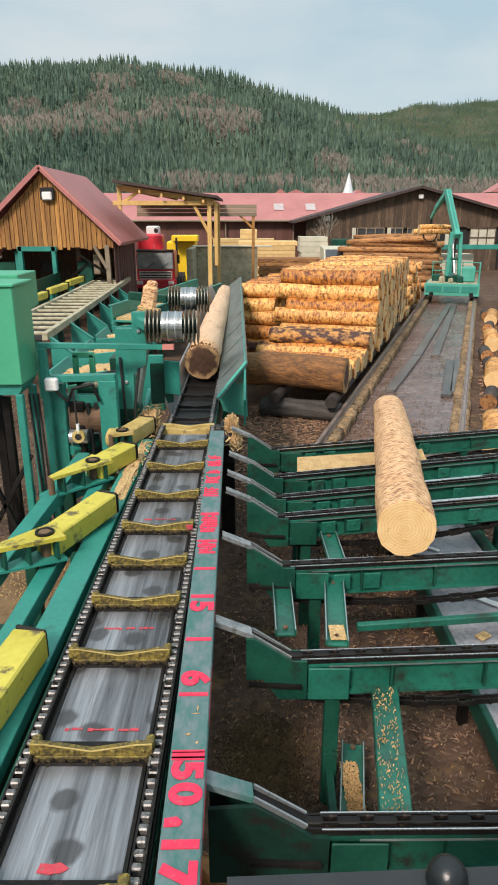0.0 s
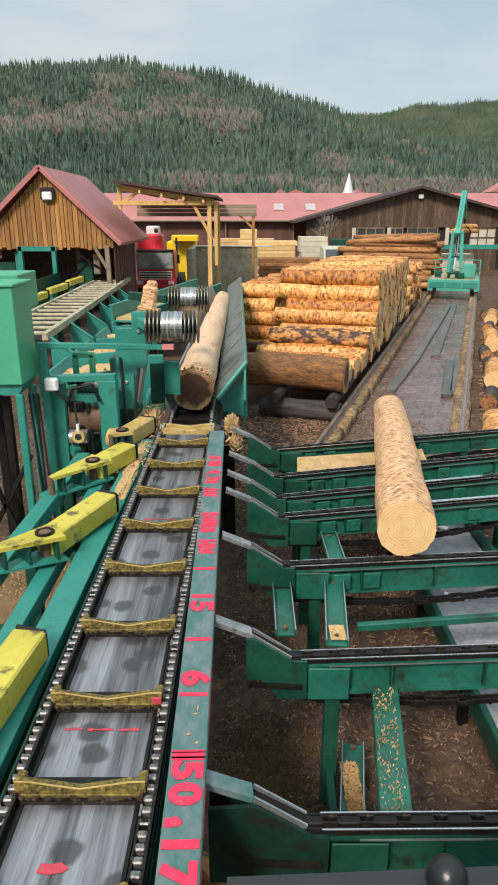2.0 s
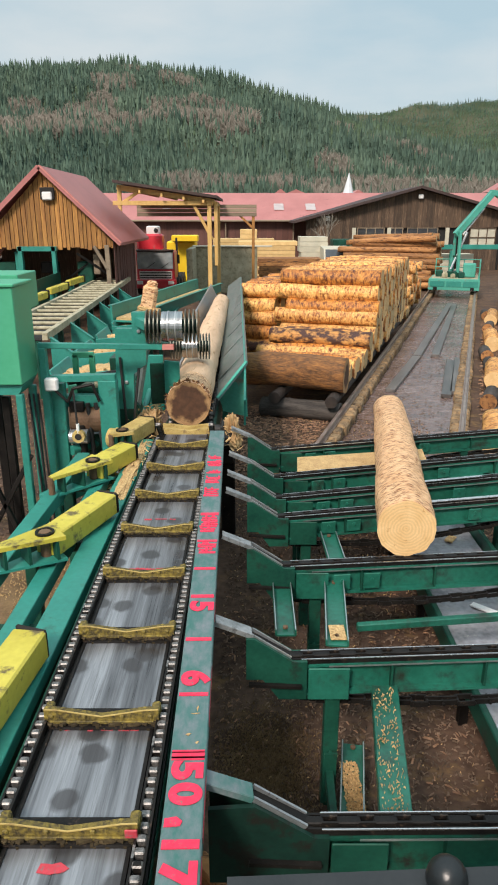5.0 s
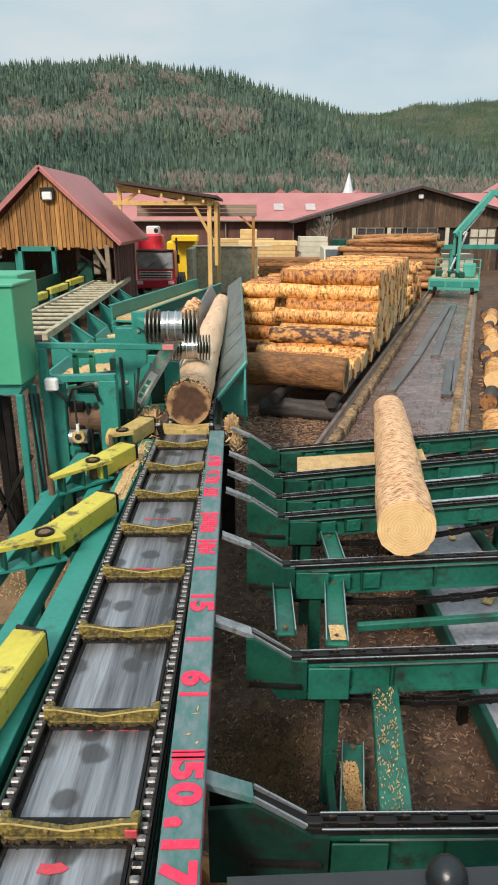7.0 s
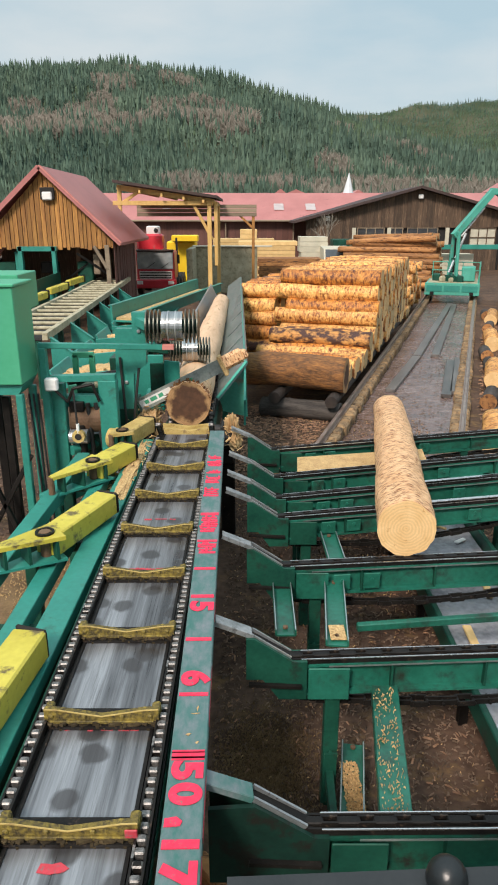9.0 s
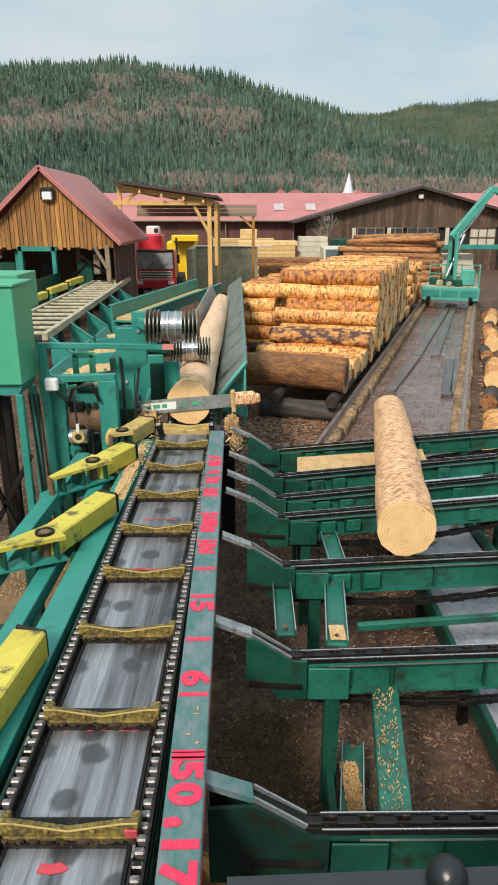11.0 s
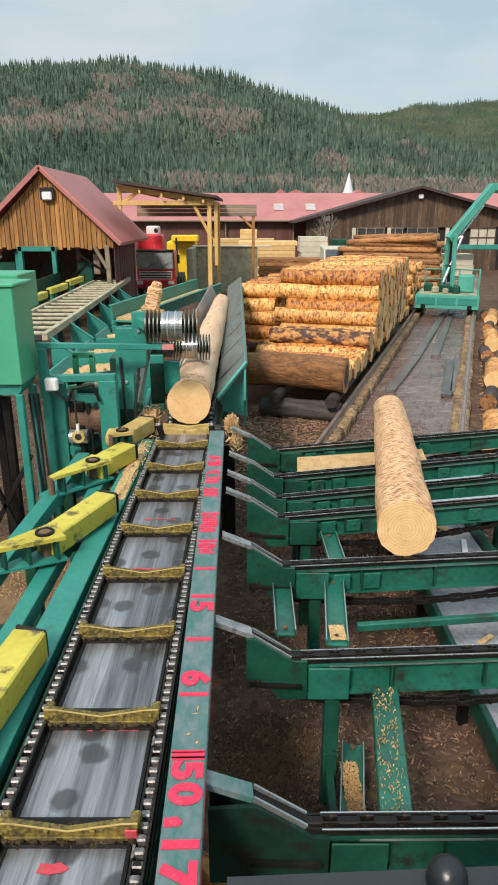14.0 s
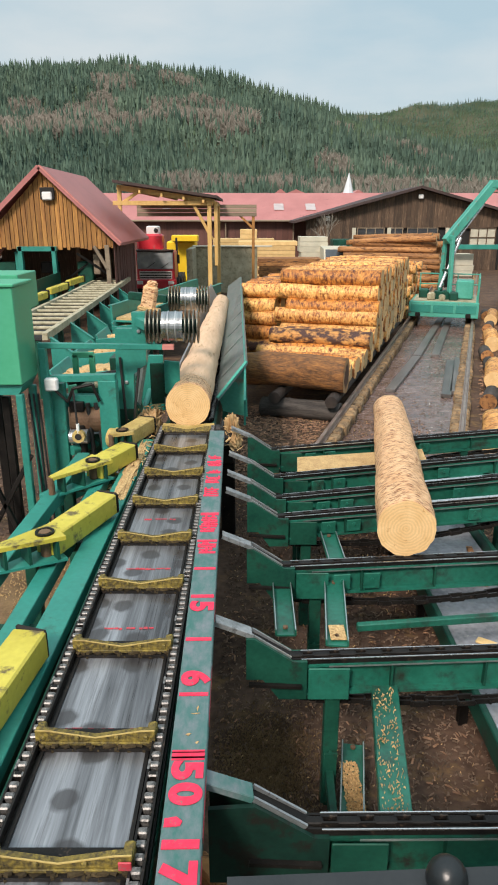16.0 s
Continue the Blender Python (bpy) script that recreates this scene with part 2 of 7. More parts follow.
M["twigs"] = material("bare_winter_twigs", (0.160, 0.144, 0.120), (0.265, 0.238, 0.198), 0.95, scale=0.01, fine=0.2, bump=0.0, island=0.55, spec=0.1)


def end_grain(name, c1, c2, c3, wear, heart=None):
    """Cut log end: growth rings round the log's x axis, with radial cracks."""
    m = material(name, c1, c2, 0.75, scale=6, fine=60, bump=0.3, c3=c3, wear=wear, per_object=0.12)
    n, l = m.node_tree.nodes, m.node_tree.links
    b = n["Principled BSDF"]
    wv = n.new("ShaderNodeTexWave")
    wv.wave_type, wv.rings_direction = "RINGS", "X"
    wv.inputs["Scale"].default_value, wv.inputs["Distortion"].default_value = 11, 4.0
    co = n.new("ShaderNodeTexCoord")
    l.new(co.outputs["Object"], wv.inputs["Vector"])
    old = b.inputs["Base Color"].links[0].from_socket
    mx = n.new("ShaderNodeMixRGB")
    mx.blend_type = "MULTIPLY"
    mr = n.new("ShaderNodeMapRange")
    mr.inputs[3].default_value, mr.inputs[4].default_value = 0.82, 1.0
    cc = n.new("ShaderNodeCombineColor")
    l.new(wv.outputs["Fac"], mr.inputs[0])
    for k in range(3):
        l.new(mr.outputs[0], cc.inputs[k])
    mx.inputs[0].default_value = 0.8
    l.new(old, mx.inputs[1]), l.new(cc.outputs[0], mx.inputs[2])
    out = mx.outputs[0]
    if heart:
        # rotten heartwood with a ragged edge
        ln, fl, ns = n.new("ShaderNodeVectorMath"), n.new("ShaderNodeVectorMath"), n.new("ShaderNodeTexNoise")
        fl.operation, ln.operation = "MULTIPLY", "LENGTH"
        fl.inputs[1].default_value = (0, 1, 1)
        ns.inputs["Scale"].default_value = 7
        l.new(co.outputs["Object"], fl.inputs[0]), l.new(fl.outputs[0], ln.inputs[0]), l.new(co.outputs["Object"], ns.inputs["Vector"])
        ad = n.new("ShaderNodeMath")
        ad.operation = "MULTIPLY_ADD"
        ad.inputs[1].default_value = 0.22
        l.new(ns.outputs["Fac"], ad.inputs[0]), l.new(ln.outputs["Value"], ad.inputs[2])
        rg = n.new("ShaderNodeMapRange")
        rg.inputs[1].default_value, rg.inputs[2].default_value = 0.345, 0.40
        l.new(ad.outputs[0], rg.inputs[0])
        hm = n.new("ShaderNodeMixRGB")
        hv, hn = n.new("ShaderNodeMixRGB"), n.new("ShaderNodeTexNoise")
        hn.inputs["Scale"].default_value, hn.inputs["Detail"].default_value = 14, 6
        hv.inputs[1].default_value, hv.inputs[2].default_value = (*[0.35 * k for k in heart], 1), (*[2.1 * k for k in heart], 1)
        l.new(co.outputs["Object"], hn.inputs["Vector"]), l.new(hn.outputs["Fac"], hv.inputs[0]), l.new(hv.outputs[0], hm.inputs[1])
        l.new(rg.outputs[0], hm.inputs[0]), l.new(out, hm.inputs[2])
        out = hm.outputs[0]
    l.new(out, b.inputs["Base Color"])
    return m


M["cut"] = end_grain("fresh_cut_wood", (0.70, 0.43, 0.18), (0.84, 0.58, 0.29), (0.55, 0.29, 0.1), 0.3)
M["cut_old"] = end_grain("aged_cut_wood", (0.42, 0.29, 0.14), (0.58, 0.42, 0.22), (0.3, 0.18, 0.08), 0.3)
M["cut_dark"] = end_grain("dark_stained_log_end", (0.30, 0.165, 0.07), (0.46, 0.28, 0.13), (0.2, 0.1, 0.04), 0.3, heart=(0.060, 0.026, 0.012))
M["dusty_yellow"] = material("dust_caked_yellow_paint", (0.36, 0.25, 0.07), (0.60, 0.45, 0.17), 0.8, scale=3, fine=24, bump=0.5, c3=(0.22, 0.14, 0.06), wear=0.35)


def ground_material():
    """Wet dark soil mixed with bark, sawdust drifts, and grass further out."""
    m = material("bark_strewn_soil", (0.030, 0.018, 0.013), (0.150, 0.094, 0.067), 0.75, scale=0.9, fine=11, bump=0.9, bump_d=0.03,
                 c3=(0.24, 0.15, 0.065), wear=0.34, rough_var=0.25, fine_mix=0.5, spec=0.12, soft_edge=0.16)
    n, l = m.node_tree.nodes, m.node_tree.links
    b = n["Principled BSDF"]
    old = b.inputs["Base Color"].links[0].from_socket
    co = n.new("ShaderNodeTexCoord")
    sep = n.new("ShaderNodeSeparateXYZ")
    l.new(co.outputs["Object"], sep.inputs[0])
    far = n.new("ShaderNodeMapRange")
    far.inputs[1].default_value, far.inputs[2].default_value = 75, 110
    l.new(sep.outputs["Y"], far.inputs[0])
    g = n.new("ShaderNodeTexNoise")
    g.inputs["Scale"].default_value, g.inputs["Detail"].default_value = 0.012, 5
    l.new(co.outputs["Object"], g.inputs["Vector"])
    gr = n.new("ShaderNodeValToRGB")
    gr.color_ramp.elements[0].position, gr.color_ramp.elements[0].color = 0.42, (0.04, 0.055, 0.025, 1)
    gr.color_ramp.elements[1].position, gr.color_ramp.elements[1].color = 0.62, (0.085, 0.082, 0.05, 1)
    l.new(g.outputs["Fac"], gr.inputs[0])
    mx = n.new("ShaderNodeMixRGB")
    l.new(far.outputs[0], mx.inputs[0]), l.new(old, mx.inputs[1]), l.new(gr.outputs[0], mx.inputs[2])
    l.new(mx.outputs[0], b.inputs["Base Color"])
    return m


M["ground"] = ground_material()


def add_spots(m):
    """Soft round grease spots on the bed plate."""
    n, l = m.node_tree.nodes, m.node_tree.links
    bs = n["Principled BSDF"]
    old = bs.inputs["Base Color"].links[0].from_socket
    co = n.new("ShaderNodeTexCoord")
    wob = n.new("ShaderNodeTexNoise")
    wob.inputs["Scale"].default_value = 9
    mixv = n.new("ShaderNodeMixRGB")
    mixv.inputs[0].default_value = 0.06
    vo = n.new("ShaderNodeTexVoronoi")
    vo.voronoi_dimensions = "2D"
    vo.inputs["Scale"].default_value = 3.1
    l.new(co.outputs["Object"], wob.inputs["Vector"])
    l.new(co.outputs["Object"], mixv.inputs[1]), l.new(wob.outputs["Color"], mixv.inputs[2])
    l.new(mixv.outputs[0], vo.inputs["Vector"])
    mr = n.new("ShaderNodeMapRange")
    mr.inputs[1].default_value, mr.inputs[2].default_value = 0.18, 0.26
    mr.inputs[3].default_value, mr.inputs[4].default_value = 0.78, 0.0
    l.new(vo.outputs["Distance"], mr.inputs[0])
    mx = n.new("ShaderNodeMixRGB")
    mx.inputs[2].default_value = (0.06, 0.055, 0.055, 1)
    l.new(mr.outputs[0], mx.inputs[0]), l.new(old, mx.inputs[1])
    l.new(mx.outputs[0], bs.inputs["Base Color"])


add_spots(M["bed"])
M["wet_yard"] = material("wet_bark_mud", (0.06, 0.038, 0.033), (0.22, 0.15, 0.135), 0.24, scale=0.7, fine=8, bump=0.8, bump_d=0.02, c3=(0.28, 0.22, 0.21), wear=0.34, soft_edge=0.15, rough_var=0.2, stretch=(0.7, 1.6, 1), fine_mix=0.5)
M["splinter"] = material("splintered_pale_wood", (0.38, 0.22, 0.09), (0.66, 0.46, 0.23), 0.8, scale=5, fine=30, bump=0.3, island=0.55)
M["grime"] = material("caked_dark_grime", (0.018, 0.014, 0.009), (0.085, 0.062, 0.032), 0.9, scale=8, fine=50, bump=0.8, island=0.5, spec=0.2)
M["nose"] = material("very_dark_green_paint", (0.004, 0.016, 0.012), (0.008, 0.046, 0.033), 0.5, scale=2, fine=25, bump=0.2, c3=(0.014, 0.014, 0.011), wear=0.4, spec=0.25)
M["dust_bits"] = material("brown_sawdust_crumbs", (0.12, 0.078, 0.042), (0.24, 0.16, 0.085), 0.9, scale=5, fine=30, bump=0.2, island=0.5, spec=0.1)
M["slide"] = material("scraped_slide_steel", (0.16, 0.18, 0.18), (0.42, 0.44, 0.45), 0.36, 0.5, scale=5, fine=30, bump=0.15, c3=(0.05, 0.055, 0.05), wear=0.38, soft_edge=0.15)
# wet belt; its grey is lightened to include the sky's sheen
M["wet_belt"] = material("sheen_pale_wet_belt", (0.16, 0.16, 0.175), (0.42, 0.42, 0.45), 0.14, 0.2, scale=2.5, fine=18, bump=0.15, c3=(0.4, 0.39, 0.38), wear=0.3, rough_var=0.15)


# ---------------------------------------------------------------- building helpers
def box(bm, c, s, rz=0.0, bev=0.0, m=None):
    """A box of size s round c, turned by rz degrees; bev: chamfer."""
    mm = Matrix.Translation(c) @ Matrix.Rotation(radians(rz), 4, "Z") if m is None else m
    r = bmesh.ops.create_cube(bm, size=1.0, matrix=mm @ Matrix.Diagonal((*s, 1)))
    if bev:
        ed = list({e for v in r["verts"] for e in v.link_edges})
        bmesh.ops.bevel(bm, geom=ed, offset=bev, segments=1, affect="EDGES", profile=0.5)


def axis_frame(p, q, up=(0, 0, 1)):
    """Matrix at the middle of p-q with x along it."""
    p, q = Vector(p), Vector(q)
    x = (q - p).normalized()
    y = Vector(up).cross(x)
    y = y.normalized() if y.length > 1e-5 else Vector((0, 1, 0))
    z = x.cross(y)
    m = Matrix((x, y, z)).transposed().to_4x4()
    m.translation = (p + q) / 2
    return m, (q - p).length


def bar(bm, p, q, w, h, bev=0.0):
    m, d = axis_frame(p, q)
    box(bm, None, (d, w, h), bev=bev, m=m)


def rod(bm, p, q, r, r2=None, seg=14, caps=True):
    m, d = axis_frame(p, q)
    bmesh.ops.create_cone(bm, cap_ends=caps, segments=seg, radius1=r, radius2=r if r2 is None else r2, depth=d,
                          matrix=m @ Matrix.Rotation(radians(90), 4, "Y"))


def prism(bm, pts, axis, a0, a1):
    """Extrudes a polygon: pts in the two other axes, from a0 to a1 along axis ('x' or 'y' or 'z')."""
    def at(u, v, a):
        return {"x": (a, u, v), "y": (u, a, v), "z": (u, v, a)}[axis]
    lo = [bm.verts.new(at(u, v, a0)) for u, v in pts]
    hi = [bm.verts.new(at(u, v, a1)) for u, v in pts]
    n = len(pts)
    bm.faces.new(lo), bm.faces.new(hi[::-1])
    for i in range(n):
        bm.faces.new((lo[i], hi[i], hi[(i + 1) % n], lo[(i + 1) % n]))
    bmesh.ops.recalc_face_normals(bm, faces=bm.faces)


def ibeam(bm, p, q, w, h, t=0.02):
    """An I-beam whose top runs from p to q."""
    m, d = axis_frame(p, q)
    for c, s in (((0, 0, -t / 2), (d, w, t)), ((0, 0, -h + t / 2), (d, w, t)), ((0, 0, -h / 2), (d, t, h - 2 * t))):
        box(bm, None, s, m=m @ Matrix.Translation(c))


def finish(bm, name, mats, smooth=False):
    me = bpy.data.meshes.new(name)
    bm.to_mesh(me)
    bm.free()
    for k in (mats if isinstance(mats, (list, tuple)) else [mats]):
        me.materials.append(M[k] if isinstance(k, str) else k)
    if smooth:
        me.polygons.foreach_set("use_smooth", [True] * len(me.polygons))
    return me


def part(name, bm, mat, parent, label="", smooth=False, m=None):
    ob = new(name, finish(bm, name, mat, smooth))
    ob.parent = parent
    if m is not None:
        ob.matrix_basis = m
    return tagged(ob, label) if label else ob


def thing(name, label, category, group="", kind="", m=None):
    ob = new(name)
    ob.empty_display_size = 0.2
    if m is not None:
        ob.matrix_basis = m
    return tagged(ob, label, category, group, kind)


def solid(name, bm, mat, label, category, group="", kind="", m=None, smooth=False):
    ob = new(name, finish(bm, name, mat, smooth))
    if m is not None:
        ob.matrix_basis = m
    return tagged(ob, label, category, group, kind)


def raw_mesh(name, verts, faces, mat):
    me = bpy.data.meshes.new(name)
    me.from_pydata(verts, [], faces)
    me.materials.append(M[mat])
    me.update()
    return me


# rail frame: u along the track, v across it (to the right)
RA = radians(18.3)
RD, RN = Vector((math.sin(RA), math.cos(RA), 0)), Vector((math.cos(RA), -math.sin(RA), 0))


def uv(u, v, z=0.0):
    return RD * u + RN * v + Vector((0, 0, z))


# ---------------------------------------------------------------- ground with hills
def bell(x, c, w):
    return np.exp(-((x - c) / w) ** 2)


def step01(a, b, x):
    k = np.clip((x - a) / (b - a), 0, 1)
    return k * k * (3 - 2 * k)


def terrain(x, y):
    x, y = np.asarray(x, float), np.asarray(y, float)
    ridge = 207 * bell(x, -200, np.where(x > -200, 520, 590))
    near = ridge * np.clip((y - 190) / 890, 0, 1) ** 1.3 * (1 - 0.65 * step01(1080, 1700, y))
    back = (234 + 38 * step01(220, 680, x)) * np.clip((y - 600) / 1150, 0, 1) ** 1.3 * step01(-250, 200, x)
    wobble = 7 * np.sin(x / 61 + 1.3) * np.sin(y / 83) + 4 * np.sin(x / 23) * np.cos(y / 37)
    return np.maximum(near, back) + wobble * step01(250, 500, y)


def spaced(stops):
    out = []
    for a, b, n in stops:
        out += list(np.linspace(a, b, n, endpoint=False))
    return np.array(out + [stops[-1][1]])


gx = spaced([(-3500, -700, 24), (-700, -40, 50), (-40, 40, 60), (40, 900, 60), (900, 3500, 22)])
gy = spaced([(-200, -5, 12), (-5, 50, 50), (50, 200, 12), (200, 1900, 110), (1900, 4500, 14)])
GX, GY = np.meshgrid(gx, gy)
GZ = terrain(GX, GY)
nx = len(gx)
gv = np.column_stack((GX.ravel(), GY.ravel(), GZ.ravel())).tolist()
gf = [(j * nx + i, j * nx + i + 1, (j + 1) * nx + i + 1, (j + 1) * nx + i) for j in range(len(gy) - 1) for i in range(nx - 1)]
ground = tagged(new("ground", raw_mesh("ground", gv, gf, "ground")), "dark bark-strewn yard soil rising into wooded hills", "ground", kind="structure")


def forest(name, label, mat, count, chooser, hmin, hmax, slim, tiers, sides, seed):
    """Conifers as stacked ragged cones."""
    rg = np.random.RandomState(seed)
    verts, faces = [], []
    made = 0
    while made < count:
        y = 230 + (1 - rg.rand() ** 0.85) * 1640
        x = (rg.rand() - 0.5) * 0.92 * y + rg.randn() * 8
        if not chooser(x, y, rg):
            continue
        made += 1
        z = float(terrain(x, y))
        h = (hmin + (hmax - hmin) * rg.rand() ** 1.9) * min(1.0, 0.45 + 0.55 * (y - 230) / 450)
        if y > 1250:
            h *= 0.62
        r = h * slim * (0.8 + 0.5 * rg.rand())
        for k in range(tiers):
            z0 = z + h * (0.08 + 0.8 * k / tiers)
            z1 = z + h * min(1.0, 0.08 + 0.8 * (k + 1.75) / tiers) if k < tiers - 1 else z + h
            rr = r * (1 - 0.72 * k / tiers)
            n0 = len(verts)
            a0 = rg.rand() * 6
            for s in range(sides):
                out = s % 2
                q = rr * (0.85 + 0.45 * rg.rand() if out else 0.42 + 0.25 * rg.rand())
                a = a0 + s * 2 * math.pi / sides
                verts.append((x + q * math.cos(a), y + q * math.sin(a), z0 - h * (0.06 * out + 0.05 * rg.rand())))
            verts.append((x + (rg.rand() - .5) * 0.4, y, z1))
            for s in range(sides):
                faces.append((n0 + s, n0 + (s + 1) % sides, n0 + sides))
    return tagged(new(name, raw_mesh(name, verts, faces, mat)), label, "forest", kind="stuff")


def bare_zone(x, y):
    """Stands of leafless trees: soft patches on the near hill and a belt along its foot."""
    v = 0.7 * noise.noise((x / 120, y / 300, 4.2)) + 0.45 * noise.noise((x / 34, y / 90, 8.1))
    v += 0.40 * math.exp(-((y - 640) / 230) ** 2 - ((x / y + 0.15) / 0.24) ** 2)
    patch = v > 0.30 and y < 1050
    return patch or (y < 345 and x > -45 and noise.noise((x / 40, y / 50, 1.0)) > 0.1 - 0.9 * (x > 25))


def fresh_zone(x, y):
    return x > 90 and y > 600 and noise.noise((x / 150, y / 200, 9.0)) > -0.1


forest("conifer_forest", "dense dark green conifers on the hillside", "needles", 34000,
       lambda x, y, rg: not (bare_zone(x, y) and rg.rand() < 0.66) and not (fresh_zone(x, y) and rg.rand() < 0.7), 7, 21, 0.145, 4, 6, 5)
forest("light_conifer_forest", "lighter green conifers on the far hill", "spring_needles", 14000,
       lambda x, y, rg: fresh_zone(x, y) or (rg.rand() < 0.06 and y > 330), 7, 14, 0.165, 3, 6, 6)


def bare_trees(name, label, count, seed):
    """Leafless crowns: many thin twig blades fanned round a short trunk."""
    rg = np.random.RandomState(seed)
    verts, faces = [], []
    made = 0
    while made < count:
        y = 200 + rg.rand() * 800
        x = (rg.rand() - 0.5) * 0.92 * y
        if not bare_zone(x, y):
            continue
        made += 1
        z = float(terrain(x, y))
        h = (8 + 7 * rg.rand()) * min(1.0, 0.5 + 0.5 * (y - 200) / 400)
        for k in range(30):
            a, e = rg.rand() * 6.28, 0.25 + rg.rand() * 1.2
            d = np.array([math.cos(a) * math.cos(e), math.sin(a) * math.cos(e), math.sin(e)])
            s = np.array([1.0, 0.3 * math.sin(a), 0]) * h * 0.017
            p = np.array([x, y, z + h * (0.22 + 0.35 * rg.rand())])
            q = p + d * h * (0.26 + 0.22 * rg.rand())
            n0 = len(verts)
            mid = p + (q - p) * 0.55
            verts += [tuple(p), tuple(mid + s), tuple(q), tuple(mid - s)]
            faces.append((n0, n0 + 1, n0 + 2, n0 + 3))
        n0 = len(verts)
        w = h * 0.014
        verts += [(x - w, y, z), (x + w, y, z), (x, y, z + h * 0.8)]
        faces.append((n0, n0 + 1, n0 + 2))
    return tagged(new(name, raw_mesh(name, verts, faces, "twigs")), label, "forest", kind="stuff")


bare_trees("leafless_wood", "grey-brown leafless trees in stands on the hillside", 12000, 8)


# ---------------------------------------------------------------- logs
def log_mesh(name, length, r0, r1, seed, mats, seg=24, rings=20, rough=0.035, ends=(1, 2)):
    """A log along +x from x = 0; uneven, slightly bent, with knots. Slots: side, end at x = 0, end at x = length."""
    bm = bmesh.new()
    rows = []
    for i in range(rings + 1):
        f = i / rings
        r = r0 + (r1 - r0) * f
        bend = 0.25 * r * math.sin(f * math.pi) * math.sin(seed)
        row = []
        for s in range(seg):
            a = 2 * math.pi * s / seg
            k = 1 + rough * 2 * noise.noise((f * length * 1.3 + seed * 7, 1.6 * math.cos(a), 1.6 * math.sin(a))) \
                + rough * noise.noise((f * length * 6 + seed * 3, 4 * math.cos(a), 4 * math.sin(a)))
            row.append(bm.verts.new((f * length, r * k * math.cos(a), r * k * math.sin(a) + bend)))
        rows.append(row)
    for i in range(rings):
        for s in range(seg):
            f = bm.faces.new((rows[i][s], rows[i][(s + 1) % seg], rows[i + 1][(s + 1) % seg], rows[i + 1][s]))
            f.smooth = True
    f = bm.faces.new(rows[0][::-1])
    f.material_index = ends[0]
    f = bm.faces.new(rows[-1])
    f.material_index = ends[1]
    bmesh.ops.recalc_face_normals(bm, faces=bm.faces)
    return finish(bm, name, mats)


def lay(me, p, direction, roll, label, group, name="log"):
    """A log thing at p, running along direction."""
    m, _ = axis_frame(p, Vector(p) + Vector(direction))
    m.translation = p
    ob = new(name, me)
    ob.matrix_basis = m @ Matrix.Rotation(roll, 4, "X")
    return tagged(ob, label, "log", group)


PILE = [log_mesh("pile_log", 2.72 + 0.06 * k, 0.245, 0.225, k, [("orange_log", "red_log", "orange_log", "bark_log", "orange_log", "red_log", "orange_log")[k], "cut" if k % 3 else "cut_old"], seg=18, rings=18, rough=0.08, ends=(1, 1)) for k in range(7)]
SHORT = [log_mesh("short_pile_log", 1.38 + 0.05 * k, 0.245, 0.235, k + 90, [("orange_log", "red_log", "bark_log")[k], "cut_old"], seg=18, rings=12, rough=0.08, ends=(1, 1)) for k in range(3)]
PILE_BROWN = [log_mesh("brown_pile_log", 5.4 + 0.3 * k, 0.20, 0.17, k + 20, ["brown_log", "cut_old"], seg=14, rings=12, rough=0.06, ends=(1, 1)) for k in range(4)]
rnd = random.Random(4)


def stack(u0, u1, step_u, tiers, v_end, meshes, r, z0, label, group, jitter=0.2, length=3.0):
    """Logs across the track with their right ends at v_end; each tier starts step_u further along."""
    for k in range(tiers):
        u = u0 + k * step_u
        while u < u1 - k * 0.35:
            rr = r
            v = v_end + rnd.uniform(-jitter, jitter)
            lay(rnd.choice(meshes), uv(u + rnd.uniform(-.04, .04), v, z0 + rr + k * rr * 1.74 + rnd.uniform(-.03, .03)), -RN + RD * rnd.uniform(-.05, .05),
                rnd.uniform(0, 6.2), label, group)
            u += 2 * rr * 1.02


HUE = "orange-brown debarked softwood log in a tall stack"
stack(15.9, 28.0, 0.0, 1, -2.62, PILE, 0.24, 0.54, HUE, "stacked logs beside the track", 0.06)
stack(18.35, 28.0, 1.3, 2, -2.6, PILE, 0.24, 0.94, HUE, "stacked logs beside the track", 0.05)
stack(19.8, 28.2, 0.13, 3, -2.6, PILE, 0.24, 1.62, HUE, "stacked logs beside the track", 0.06)
stack(21.2, 30.0, 0.16, 5, -6.15, SHORT, 0.245, 0.1, "short orange-brown debarked log in a rear stack", "stacked logs in the rear pile", 0.1)
stack(29.5, 36.0, 0.5, 5, -2.8, PILE, 0.245, 0.2, "orange-brown debarked softwood log in a far stack", "stacked logs further along the track", 0.3)
stack(44.0, 50.0, 0.3, 8, -2.6, PILE_BROWN, 0.19, 0.2, "weathered brown log in a far stack", "brown logs in the far stack", 0.45)
# front log of the stack, its bearers and the old base log
front = log_mesh("front_log", 2.8, 0.40, 0.37, 51, ["front_log", "cut_dark"], rough=0.055, ends=(1, 1))
lay(front, uv(14.72, -2.55, 0.99), -RN, 0.4, "thick weathered brown log at the foot of the stack", "stacked logs beside the track")
base = log_mesh("base_log", 1.85, 0.225, 0.225, 52, ["dark_log", "dark_log"], rough=0.06, ends=(1, 1))
lay(base, uv(14.42, -2.6, 0.215), -RN, 1.4, "old dark grey base log lying on the soil", "", "base_log")
bearer = log_mesh("bearer", 12.5, 0.135, 0.12, 53, ["shade_dark_log", "shade_dark_log"], seg=12, ends=(1, 1))
